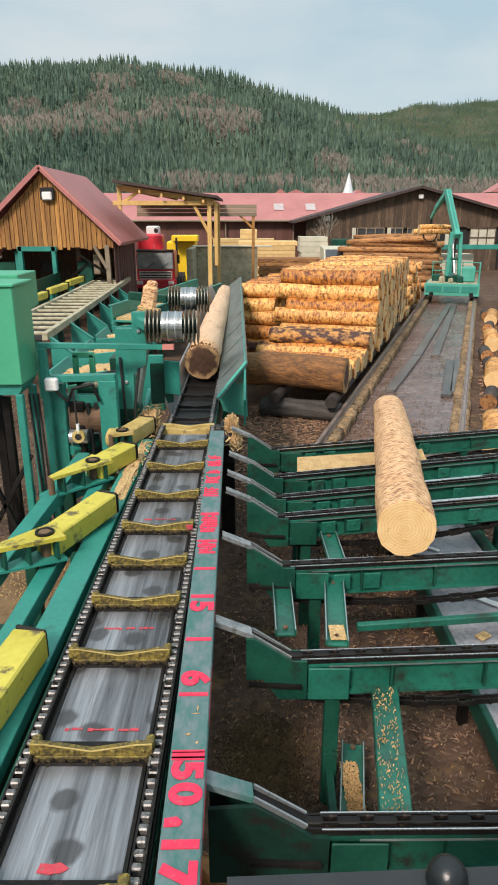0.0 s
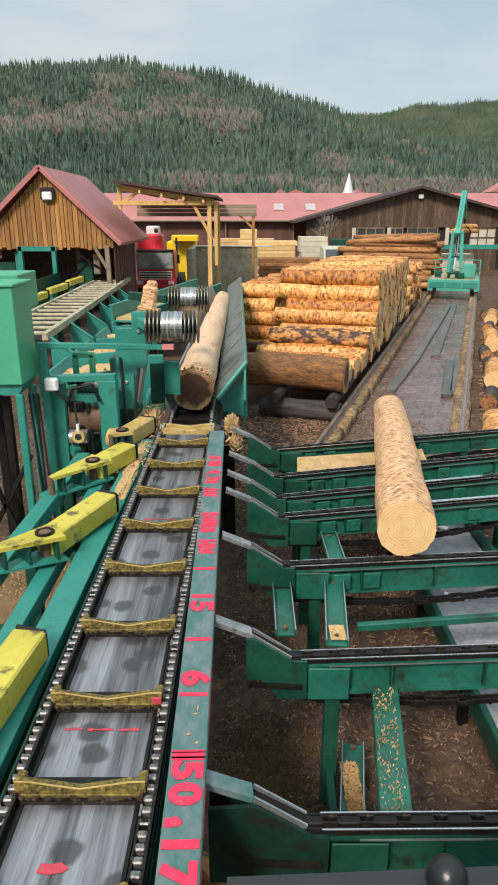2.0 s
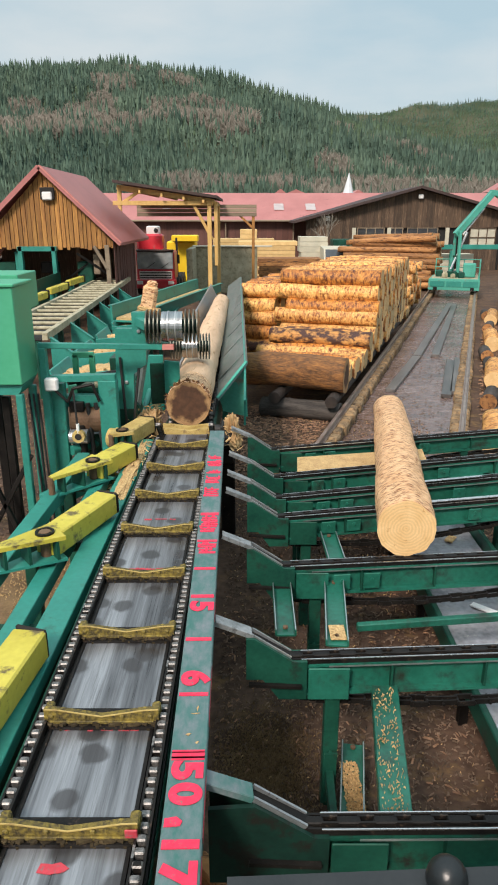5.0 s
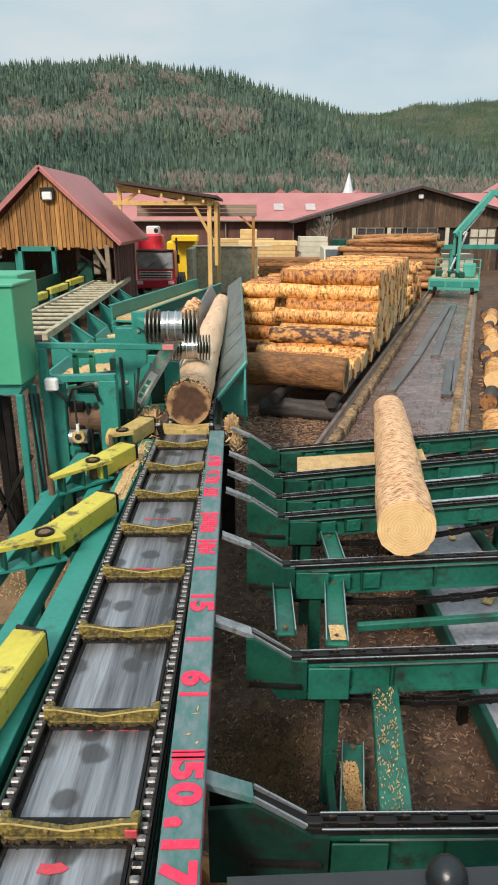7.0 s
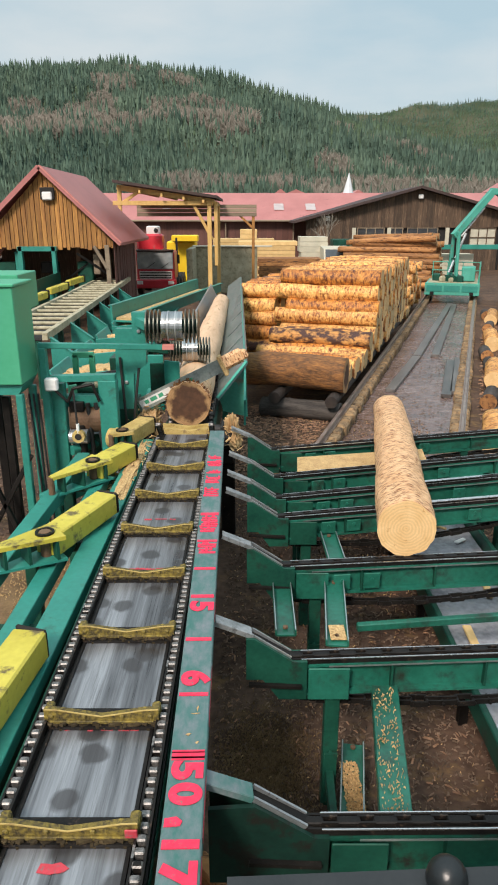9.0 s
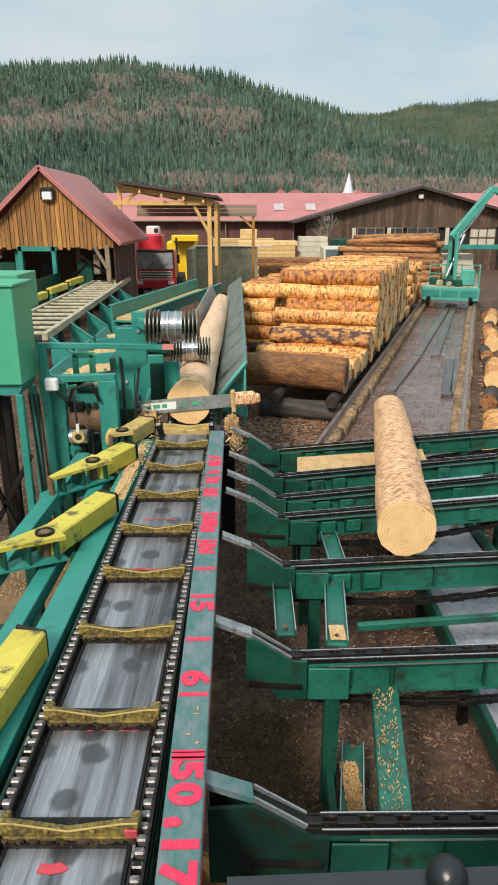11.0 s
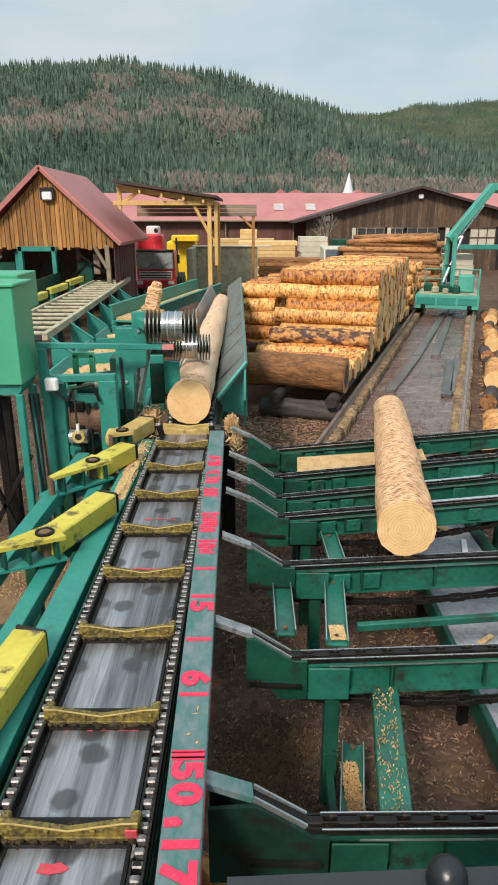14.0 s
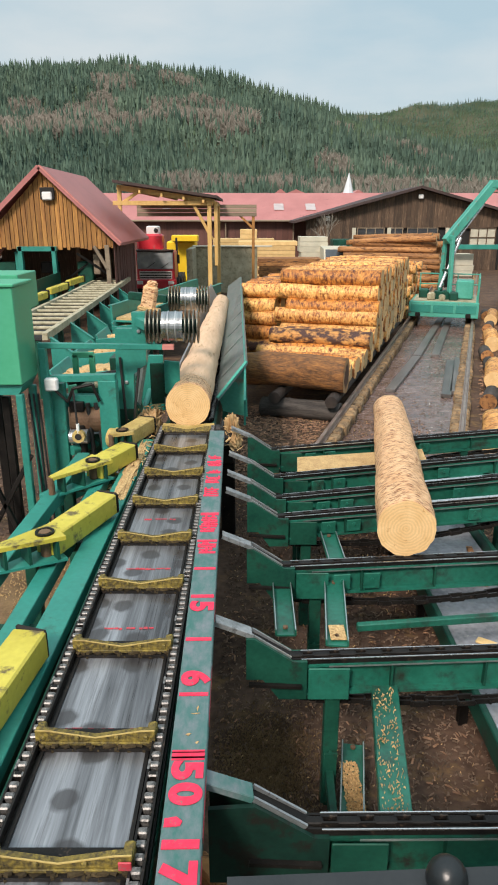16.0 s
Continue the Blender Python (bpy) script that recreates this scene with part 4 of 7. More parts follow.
# (y at the left end, y at the right end 3.4 m further), along the beam tops
DECK = [(2.71, 2.74), (4.12, 4.30), (5.47, 5.80), (6.52, 7.20), (7.03, 7.85), (7.68, 8.55), (8.70, 9.55)]
bm = bmesh.new()
box(bm, (0, 0, 0.016), (0.13, 0.05, 0.03), bev=0.006)
box(bm, (0.095, 0.02, 0.016), (0.09, 0.012, 0.034))
box(bm, (0.095, -0.02, 0.016), (0.09, 0.012, 0.034))
link_mesh = finish(bm, "chain_link", "iron")
for i, (ya, yb) in enumerate(DECK):
    x0, x1 = 0.28, 4.6
    sl = (yb - ya) / 3.4
    yr = ya + sl * (x1 - x0)
    th = thing("deck_beam", "green steel deck beam with a drag chain on top", "deck beam", "beams of the transfer deck")
    h = 0.26 if i < 3 else 0.22
    bm = bmesh.new()
    ibeam(bm, (x0, ya, DZ - 0.02), (x1, yr, DZ - 0.02), 0.13, h)
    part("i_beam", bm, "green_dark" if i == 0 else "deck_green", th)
    bm = bmesh.new()
    for off in (-0.045, 0.045):
        bar(bm, (x0 - 0.02, ya + off, DZ), (x1, yr + off, DZ), 0.012, 0.05)
    bar(bm, (x0, ya, DZ - 0.01), (x1, yr, DZ - 0.01), 0.09, 0.016)
    part("chain_guide", bm, "iron", th, "greasy dark chain guide")
    ang = math.atan2(yr - ya, x1 - x0)
    for k in range(int((x1 - x0) / 0.196)):
        ob = new("chain_link", link_mesh)
        ob.parent = th
        ob.matrix_basis = Matrix.Translation((x0 + 0.05 + 0.196 * k, ya + sl * (0.05 + 0.196 * k), DZ + 0.006)) @ Matrix.Rotation(ang, 4, "Z")
    # sloping nose plate on the conveyor side
    nose = [(-0.02, 1.56), (0.04, 1.56), (0.32, DZ + 0.02), (0.42, DZ + 0.02), (0.42, DZ - 0.3), (0.22, DZ - 0.3), (0.1, 1.22), (-0.02, 1.22)]
    if i == 0:
        nose = [(-0.21, 1.53), (0.03, 1.55), (0.34, DZ - 0.01), (0.42, DZ - 0.01), (0.42, DZ - 0.32), (-0.21, DZ - 0.32)]
    bm = bmesh.new()
    prism(bm, nose, "y", ya - 0.075, ya - 0.05)
    prism(bm, nose, "y", ya + 0.05, ya + 0.075)
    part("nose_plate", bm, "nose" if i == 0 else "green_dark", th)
    bm = bmesh.new()
    bar(bm, (-0.24, ya - 0.02, 1.70), (0.02, ya, 1.58), 0.095, 0.012, 0.003)
    bar(bm, (-0.24, ya - 0.065, 1.685), (0.02, ya - 0.045, 1.565), 0.01, 0.035)
    part("slide_arm", bm, "board" if i == 0 else "slide", th, "worn green painted slide arm" if i == 0 else "worn bright steel slide arm")
    bm = bmesh.new()
    for off in (-0.04, 0.04):
        bar(bm, (0.02, ya + off, 1.57), (0.30, ya + off, DZ + 0.03), 0.014, 0.03)
    part("slide_edge", bm, "steel", th)
    bm = bmesh.new()
    bar(bm, (0.0, ya, 1.56), (0.34, ya, DZ), 0.075, 0.02)
    part("slide_bottom", bm, "iron", th, "greasy black slide bottom")
    # cover plate and bolted bracket behind the nose
    bm = bmesh.new()
    box(bm, (0.58, ya + sl * 0.3 - 0.085, DZ - 0.17), (0.30, 0.014, 0.27), bev=0.005)
    part("cover_plate", bm, "deck_green" if 0 < i < 3 else "green_dark", th)
    bm = bmesh.new()
    bar(bm, (-0.0, ya - 0.09, DZ - 0.16), (0.38, ya - 0.09, DZ - 0.18), 0.03, 0.025)
    part("tension_rod", bm, "iron", th)
    # two thin bright strips added as highlights on the chain guide edges
    bm = bmesh.new()
    bar(bm, (x0 + 0.1, ya + sl * 0.1 - 0.055, DZ + 0.026), (x1, yr - 0.055, DZ + 0.026), 0.006, 0.008)
    part("worn_edge", bm, "bare_steel", th, "thin bright strip for the highlight along the guide")
    bm = bmesh.new()
    bar(bm, (x0 + 0.1, ya + sl * 0.1 + 0.05, DZ + 0.026), (x1, yr + 0.05, DZ + 0.026), 0.006, 0.008)
    part("worn_edge", bm, "bare_steel", th, "thin bright strip for the highlight along the guide")
    # pale strip added as the highlight along the top flange
    bm = bmesh.new()
    bar(bm, (x0 + 0.3, ya + sl * 0.3 - 0.066, DZ - 0.034), (x1, yr - 0.066, DZ - 0.034), 0.006, 0.012)
    part("worn_flange", bm, "wing_sheet", th, "pale strip standing for the lit flange edge")
    if i >= 2:
        for x in (0.86, 1.14, 2.55):
            yy = ya + sl * (x - x0)
            bm = bmesh.new()
            box(bm, (x, yy - 0.075, DZ - 0.02 - h / 2), (0.16, 0.02, h * 0.62), rz=math.degrees(math.atan(sl)), bev=0.006)
            rod(bm, (x, yy - 0.083, DZ - h / 2), (x, yy - 0.1, DZ - h / 2), 0.02, seg=6)
            part("bolted_bracket", bm, "deck_green", th, "small bolted bracket plate")
    if i in (3, 4):
        bm = bmesh.new()
        bar(bm, (1.95, ya + sl * (1.95 - x0) - 0.03, DZ + 0.05), (2.85, ya + sl * (2.85 - x0) - 0.03, DZ + 0.05), 0.035, 0.016, 0.003)
        part("wear_strip", bm, "bare_steel", th, "bright steel wear strip")
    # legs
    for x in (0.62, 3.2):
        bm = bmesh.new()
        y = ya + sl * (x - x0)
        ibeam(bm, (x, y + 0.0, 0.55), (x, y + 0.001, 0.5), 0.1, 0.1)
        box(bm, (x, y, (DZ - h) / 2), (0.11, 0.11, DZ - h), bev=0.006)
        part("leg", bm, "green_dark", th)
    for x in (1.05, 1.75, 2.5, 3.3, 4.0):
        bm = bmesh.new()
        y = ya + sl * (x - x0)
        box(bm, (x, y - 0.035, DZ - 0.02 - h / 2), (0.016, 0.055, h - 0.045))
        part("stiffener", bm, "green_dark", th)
    # sagging return chain below
    bm = bmesh.new()
    pts = [(x0 + 0.1 + (x1 - x0) * k / 12, ya + sl * (x1 - x0) * k / 12 + 0.03, DZ - h - 0.09 - 0.10 * math.sin(math.pi * min(1, k / 7))) for k in range(13)]
    for (a, b) in zip(pts, pts[1:]):
        a, b = Vector(a), Vector(b)
        for k in range(3):
            p, q = a.lerp(b, k / 3), a.lerp(b, (k + 1.12) / 3)
            for off in ((-0.04, 0.04) if k % 2 else (-0.022, 0.022)):
                bar(bm, p + Vector((0, off, 0)), q + Vector((0, off, 0)), 0.012, 0.042)
            rod(bm, q + Vector((0, -0.05, 0)), q + Vector((0, 0.05, 0)), 0.012, seg=6)
    part("return_chain", bm, "iron", th, "slack dark return chain")

# stringers under the deck: flat bars and open channels with worn lips
for p, q, w, h, mat, kind_of in (((1.0, 4.1, 1.08), (0.83, 2.8, 1.08), 0.19, 0.10, "deck_green", "flat"), ((0.79, 5.51, 1.2), (0.7, 4.51, 1.2), 0.17, 0.05, "deck_green", "channel"),
                                 ((0.3, 5.51, 1.2), (0.3, 4.65, 1.2), 0.16, 0.05, "deck_green", "channel"), ((0.62, 4.1, 0.3), (0.58, 2.8, 0.3), 0.06, 0.10, "green_dark", "flat"),
                                 ((0.85, 6.5, 1.18), (0.88, 5.6, 1.18), 0.16, 0.05, "deck_green", "channel"), ((0.86, 4.45, 0.28), (0.73, 3.62, 0.28), 0.17, 0.05, "deck_green", "channel")):
    st = thing("deck_stringer", "green steel stringer between deck beams, littered with chips", "stringer", "stringers under the deck")
    mm, d = axis_frame(p, q)
    bm = bmesh.new()
    if kind_of == "flat":
        box(bm, None, (d, w, h), bev=0.006, m=mm)
    else:
        box(bm, None, (d, w, 0.014), m=mm @ Matrix.Translation((0, 0, -h / 2)))
        for side in (-1, 1):
            box(bm, None, (d, 0.014, h), m=mm @ Matrix.Translation((0, side * w / 2, 0)))
    part("web", bm, mat, st)
    if kind_of == "channel":
        for side in (-1, 1):
            bm = bmesh.new()
            box(bm, None, (d * 0.98, 0.008, 0.004), m=mm @ Matrix.Translation((0, side * w / 2, h / 2 + 0.003)))
            part("worn_lip", bm, "steel", st, "bare worn steel lip")
        for f in (-0.44, 0.40):
            bm = bmesh.new()
            c = mm @ Vector((d * f, 0, -h / 2 + 0.015))
            rod(bm, c, c + Vector((0, 0, 0.018)), 0.022, seg=6)
            part("bolt", bm, "rust", st)


# ---------------------------------------------------------------- buildings
def boards(parent, x0, x1, y, z_top, z_bot, mat, w=0.22, gap=0.012, t=0.03, seed=1, along="x"):
    """Vertical wall boards; z_top and z_bot are functions of the position along the wall."""
    rr = random.Random(seed)
    x = x0
    while x < x1 - 0.02:
        ww = min(w * rr.uniform(0.8, 1.2), x1 - x)
        a, b = x, x + ww - gap
        d = y + rr.uniform(0, 0.035)
        bm = bmesh.new()
        lo = z_bot(x) + rr.uniform(-0.06, 0.06)
        prism(bm, [(a, lo), (b, lo), (b, z_top(b)), (a, z_top(a))], "y" if along == "x" else "x", d, d + t)
        part("wall_board", bm, mat, parent)
        x += ww


def roof_slab(bm, p, q, y0, y1, t):
    """A sloping slab between (x, z) p and q."""
    prism(bm, [p, q, (q[0], q[1] - t), (p[0], p[1] - t)], "y", y0, y1)


# shed over the second saw line
hut = thing("timber_shed", "honey-brown boarded shed with a faded red sheet roof", "shed")
HX, HZ = -8.75, 6.45
bm = bmesh.new()
roof_slab(bm, (HX, HZ), (HX + 3.22, 3.36), 30.0, 38.6, 0.12)
part("roof", bm, "roof_red", hut)
bm = bmesh.new()
roof_slab(bm, (HX - 4.3, 2.6), (HX, HZ), 30.0, 38.6, 0.12)
part("roof", bm, "roof_red", hut)
bm = bmesh.new()
bar(bm, (HX, 29.96, HZ - 0.06), (HX + 3.24, 29.96, 3.30), 0.03, 0.2)
bar(bm, (HX, 29.96, HZ - 0.06), (HX - 4.3, 29.96, 2.52), 0.03, 0.2)
part("verge_board", bm, "roof_red", hut)
boards(hut, HX - 4.0, HX + 2.85, 30.3, lambda x: HZ - 0.22 - abs(x - HX) * 1.0, lambda x: 3.1, "board_brown", 0.19, gap=0.026, seed=3)
boards(hut, 30.3, 35.6, HX + 2.85, lambda y: 3.45, lambda y: 0.0, "board_red", 0.25, seed=4, along="y")
bm = bmesh.new()
prism(bm, [(HX - 3.9, 0), (HX + 2.8, 0), (HX + 2.8, 3.4), (HX, HZ - 0.3), (HX - 3.9, 2.7)], "y", 35.45, 35.58)
part("back_wall", bm, "board_dark", hut)
bm = bmesh.new()
box(bm, (HX - 4.0, 33.9, 1.2), (0.15, 6.6, 2.4))
part("side_wall", bm, "board_dark", hut)
for x in (-9.9, -8.45):
    bm = bmesh.new()
    box(bm, (x, 30.1, 1.6), (0.18, 0.25, 3.2), bev=0.01)
    part("portal_post", bm, "green", hut)
bm = bmesh.new()
box(bm, (-9.17, 30.1, 3.1), (1.7, 0.25, 0.2), bev=0.01)
part("portal_beam", bm, "green", hut)
bm = bmesh.new()
bar(bm, (-6.15, 30.4, 0.0), (-6.2, 30.4, 3.25), 0.22, 0.2, 0.015)
part("post", bm, "board_grey", hut, "weathered forked timber post")
bm = bmesh.new()
bar(bm, (-6.2, 30.35, 2.2), (-6.75, 30.35, 3.2), 0.14, 0.14, 0.012)
part("brace", bm, "board_grey", hut)
bm = bmesh.new()
bar(bm, (HX, 29.93, HZ - 0.0), (HX + 3.26, 29.93, 3.36), 0.02, 0.05)
part("verge_trim", bm, "tip_red", hut, "pale red folded verge trim")
# machinery in the dark opening
for c, sz, mt in (((-7.4, 31.4, 1.9), (0.7, 0.6, 1.2), "green_dark"), ((-10.9, 31.2, 1.7), (0.9, 0.5, 1.6), "green_dark"), ((-7.9, 32.2, 2.5), (0.25, 0.25, 1.4), "rust"), ((-9.2, 32.0, 2.2), (0.8, 0.4, 0.5), "iron"),
                  ((-6.8, 31.0, 2.4), (0.3, 0.3, 0.9), "board_grey"), ((-10.2, 30.7, 2.5), (0.3, 0.2, 0.9), "green")):
    bm = bmesh.new()
    box(bm, c, sz, bev=0.04)
    part("machine_unit", bm, mt, hut)
bm = bmesh.new()
bar(bm, (-7.6, 30.6, 2.9), (-6.4, 31.0, 2.0), 0.1, 0.1)
bar(bm, (-8.3, 30.9, 1.7), (-7.0, 31.2, 2.6), 0.08, 0.08)
part("feed_arm", bm, "iron", hut)
bm = bmesh.new()
box(bm, (-8.55, 30.15, 5.25), (0.42, 0.16, 0.34), bev=0.04)
part("lamp", bm, "white", hut, "white flood lamp")
bm = bmesh.new()
box(bm, (-8.55, 30.2, 5.35), (0.62, 0.1, 0.5), bev=0.03)
part("lamp_bracket", bm, "black", hut)

# pent-roof timber shelter
sh = thing("timber_shelter", "open shelter of new yellow timber with a dark pent roof", "shelter")
bm = bmesh.new()
prism(bm, [(-6.2, 6.02), (-1.45, 5.34), (-1.45, 5.22), (-6.2, 5.90)], "y", 32.4, 39.5)
part("roof", bm, "roof_dark", sh)
for p, q, w, h in (((-6.1, 33, 5.72), (-1.6, 33, 5.08), 0.14, 0.22), ((-6.3, 32.9, 5.02), (-1.65, 32.9, 5.02), 0.16, 0.2), ((-6.0, 33, 4.95), (-6.0, 33, 5.75), 0.18, 0.18),
                   ((-6.0, 33, 4.95), (-5.0, 33, 5.6), 0.12, 0.14), ((-1.72, 33, 3.4), (-2.6, 33, 5.0), 0.14, 0.14), ((-1.85, 32.95, 0.0), (-1.85, 32.95, 5.1), 0.22, 0.2),
                   ((-1.55, 33.1, 2.2), (-1.55, 33.1, 5.1), 0.2, 0.16), ((-7.1, 39, 0), (-7.1, 39, 5.6), 0.2, 0.2), ((-1.7, 39, 0), (-1.7, 39, 5.1), 0.2, 0.2),
                   ((-1.7, 33, 5.05), (-1.7, 39, 5.05), 0.16, 0.2), ((-6.0, 33, 5.7), (-6.0, 39, 5.7), 0.16, 0.2), ((-6, 39, 5.1), (-1.7, 39, 5.1), 0.14, 0.2)):
    bm = bmesh.new()
    bar(bm, p, q, w, h, 0.012)
    part("beam", bm, "timber", sh)
for x in (-5.0, -4.0, -3.0, -2.1):
    bm = bmesh.new()
    bar(bm, (x, 32.5, 5.78 - (x + 6.1) * 0.143 - 0.12), (x, 39.4, 5.78 - (x + 6.1) * 0.143 - 0.12), 0.1, 0.14)
    part("rafter", bm, "timber", sh)
for z in (4.54, 4.75, 4.96):
    bm = bmesh.new()
    bar(bm, (-6.2, 39.15, z), (0.42, 39.15, z), 0.04, 0.2)
    part("weather_board", bm, "board_grey", sh, "grey weathered board")

for p, q, w in (((0.24, 39.25, 0), (0.24, 39.25, 4.5), 0.16), ((0.24, 39.25, 3.8), (-0.5, 39.25, 4.48), 0.12)):
    bm = bmesh.new()
    bar(bm, p, q, w, w, 0.012)
    part("post", bm, "board_brown", sh)

# long red-roofed building at the back
back = thing("long_workshop", "long low workshop with a faded red roof and skylights", "building")
bm = bmesh.new()
prism(bm, [(66, 4.15), (73, 6.75), (80, 4.15), (80, 4.0), (73, 6.6), (66, 4.0)], "x", -22, 26)
part("roof", bm, "roof_red", back)
boards(back, -22, 16, 66.6, lambda x: 4.1, lambda x: 0.0, "board_red", 0.5, seed=6, t=0.05)
bm = bmesh.new()
box(bm, (2, 66.75, 2), (47, 0.05, 4))
part("wall_back", bm, "board_red", back)
for x in (2.9, 6.0, -8, -14):
    bm = bmesh.new()
    m4 = Matrix.Translation((x, 69.1, 5.36)) @ Matrix.Rotation(math.atan2(2.6, 7), 4, "X")
    box(bm, None, (0.95, 1.7, 0.06), bev=0.02, m=m4)
    part("skylight", bm, "skylight", back, "dusty pale skylight panel")
bm = bmesh.new()
rod(bm, (-22, 65.9, 4.08), (14, 65.9, 4.08), 0.09, seg=8)
part("gutter", bm, "board_grey", back)
for x in (-2.2, 4.2):
    bm = bmesh.new()
    rod(bm, (x, 66.2, 3.9), (x, 66.5, 0.0), 0.07, seg=8)
    part("downpipe", bm, "board_grey", back)

barn = thing("dark_barn", "big dark brown boarded barn with a low gable and window strip", "barn")
BX, BZ = 14.4, 6.9


def barn_top(x):
    return BZ - 0.25 - abs(x - BX) * 0.262


boards(barn, 4.9, 24.5, 60.2, barn_top, lambda x: 3.55 if 8.8 < x < 21.5 else 0.0, "board_dark", 0.33, seed=9, t=0.05)
boards(barn, 8.9, 21.5, 60.2, lambda x: 1.9, lambda x: 0.0, "board_dark", 0.33, seed=10, t=0.05)
# black sheet added behind the front, standing for the unlit inside
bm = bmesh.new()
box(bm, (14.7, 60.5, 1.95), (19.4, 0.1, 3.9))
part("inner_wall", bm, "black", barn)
for side in (-1, 1):
    bm = bmesh.new()
    prism(bm, [(BX, BZ), (BX + side * 10.6, BZ - 10.6 * 0.262), (BX + side * 10.6, BZ - 10.6 * 0.262 - 0.22), (BX, BZ - 0.22)], "y", 59.4, 95)
    part("roof", bm, "roof_dark" if side < 0 else "roof_dark", barn)
for x0, x1, n in ((9.3, 11.6, 3), (11.9, 13.2, 2), (13.6, 16.2, 3), (19.0, 21.2, 3)):
    wd = thing("window", "", "")
    wd.parent = barn
    bm = bmesh.new()
    box(bm, ((x0 + x1) / 2, 60.28, 2.75), (x1 - x0, 0.04, 1.55))
    part("pane", bm, "glass" if x0 < 18 else "offwhite", wd)
    bm = bmesh.new()
    for k in range(n + 1):
        box(bm, (x0 + (x1 - x0) * k / n, 60.2, 2.75), (0.07, 0.06, 1.6))
    for z in (1.97, 2.75, 3.52):
        box(bm, ((x0 + x1) / 2, 60.2, z), (x1 - x0, 0.05, 0.07))
    part("frame", bm, "board_grey" if x0 < 18 else "board_dark", wd)
for x in (9.0, 12.0, 17.0):
    bm = bmesh.new()
    box(bm, (x, 60.05, 2.8), (0.32, 0.06, 1.5))
    part("pilaster", bm, "offwhite", barn)
for x, z in ((14.5, 6.05), (6.7, 4.3)):
    bm = bmesh.new()
    box(bm, (x, 60.0, z), (0.4, 0.25, 0.35), bev=0.05)
    part("lamp", bm, "white", barn, "white wall lamp")

# church spire far behind
ch = thing("church_tower", "pale slender church spire above the roofs", "church")
bm = bmesh.new()
bmesh.ops.create_cone(bm, cap_ends=True, segments=8, radius1=1.25, radius2=0.05, depth=4.6, matrix=Matrix.Translation((16.7, 120, 9.1)))
part("spire", bm, "spire", ch)
bm = bmesh.new()
box(bm, (16.7, 120, 3.4), (2.3, 2.3, 6.8))
part("tower", bm, "offwhite", ch)
for x, y, w, hh in ((5.6, 130, 5, 7.0), (21, 140, 6, 7.2), (11, 170, 9, 8.4), (60, 170, 6, 10.0), (26, 190, 7, 9.0)):
    hs = thing("house", "small distant house with a brownish red roof", "house", "houses on the slope")
    bm = bmesh.new()
    box(bm, (x, y, hh / 2), (w, 6, hh))
    part("wall", bm, "offwhite", hs)
    bm = bmesh.new()
    prism(bm, [(x - w * .6, hh), (x + w * .6, hh), (x, hh + 2.2)], "y", y - 3.4, y + 3.4)
    part("roof", bm, "roof_red", hs)


# ---------------------------------------------------------------- guide wing beside the long log
wing = thing("guide_wing", "flared steel guide plate with green skirt beside the infeed", "guide plate")
bm = bmesh.new()
a = [(-0.50, 10.0, 1.74), (-0.05, 10.55, 2.20), (-0.31, 26.0, 2.28), (-0.80, 26.0, 1.92)]
vs = [bm.verts.new(p) for p in a] + [bm.verts.new((p[0] + 0.03, p[1], p[2] - 0.03)) for p in a]
for f in ((0, 1, 2, 3), (7, 6, 5, 4), (0, 4, 5, 1), (1, 5, 6, 2), (2, 6, 7, 3), (3, 7, 4, 0)):
    bm.faces.new([vs[k] for k in f])
bmesh.ops.recalc_face_normals(bm, faces=bm.faces)
part("guide_sheet", bm, "wing_sheet", wing, "scraped grey steel sheet")
bm = bmesh.new()
prism(bm, [(10.0, 1.72), (10.6, 2.2), (26.0, 2.26), (26.0, 1.2), (11.0, 1.2), (10.2, 1.25)], "x", -0.03, 0.0)
for v in bm.verts:
    v.co.x -= 0.05 + max(0.0, v.co.y - 10.55) * 0.0168
part("skirt", bm, "green", wing)
bm = bmesh.new()
prism(bm, [(-0.50, 1.70), (-0.05, 2.17), (-0.02, 1.30), (-0.42, 1.40)], "y", 10.52, 10.56)
bar(bm, (-0.49, 9.98, 1.76), (-0.04, 10.53, 2.22), 0.05, 0.02)
part("end_plate", bm, "crane_green", wing)
for k in range(8):
    bm = bmesh.new()
    y = 11.2 + k * 1.8
    d = (y - 10) * 0.0175
    bar(bm, (-0.49 - d, y, 1.765), (-0.07 - d, y, 2.215), 0.03, 0.012)
    part("rib", bm, "wing_sheet", wing)

# sawdust heaps and splintered wood round the cutting point
def heap(name, c, s, mat, label, seed):
    b = bmesh.new()
    bmesh.ops.create_icosphere(b, subdivisions=4, radius=1.0)
    for v in b.verts:
        k = 1 + 0.35 * noise.noise(v.co * 2.2 + Vector((seed, 0, 0))) + 0.3 * noise.noise(v.co * 7 + Vector((seed, 3, 0))) + 0.22 * noise.noise(v.co * 17 + Vector((seed, 3, 0)))
        v.co = Vector((v.co.x * s[0] * k, v.co.y * s[1] * k, max(v.co.z, -0.15) * s[2] * k))
    return solid(name, b, mat, label, "sawdust", "sawdust heaps", kind="stuff", m=Matrix.Translation(c))


# ---------------------------------------------------------------- cut-off saw station
saw = thing("saw_station", "green steel cut-off saw station with a swinging guide bar", "saw")
SY = 9.235


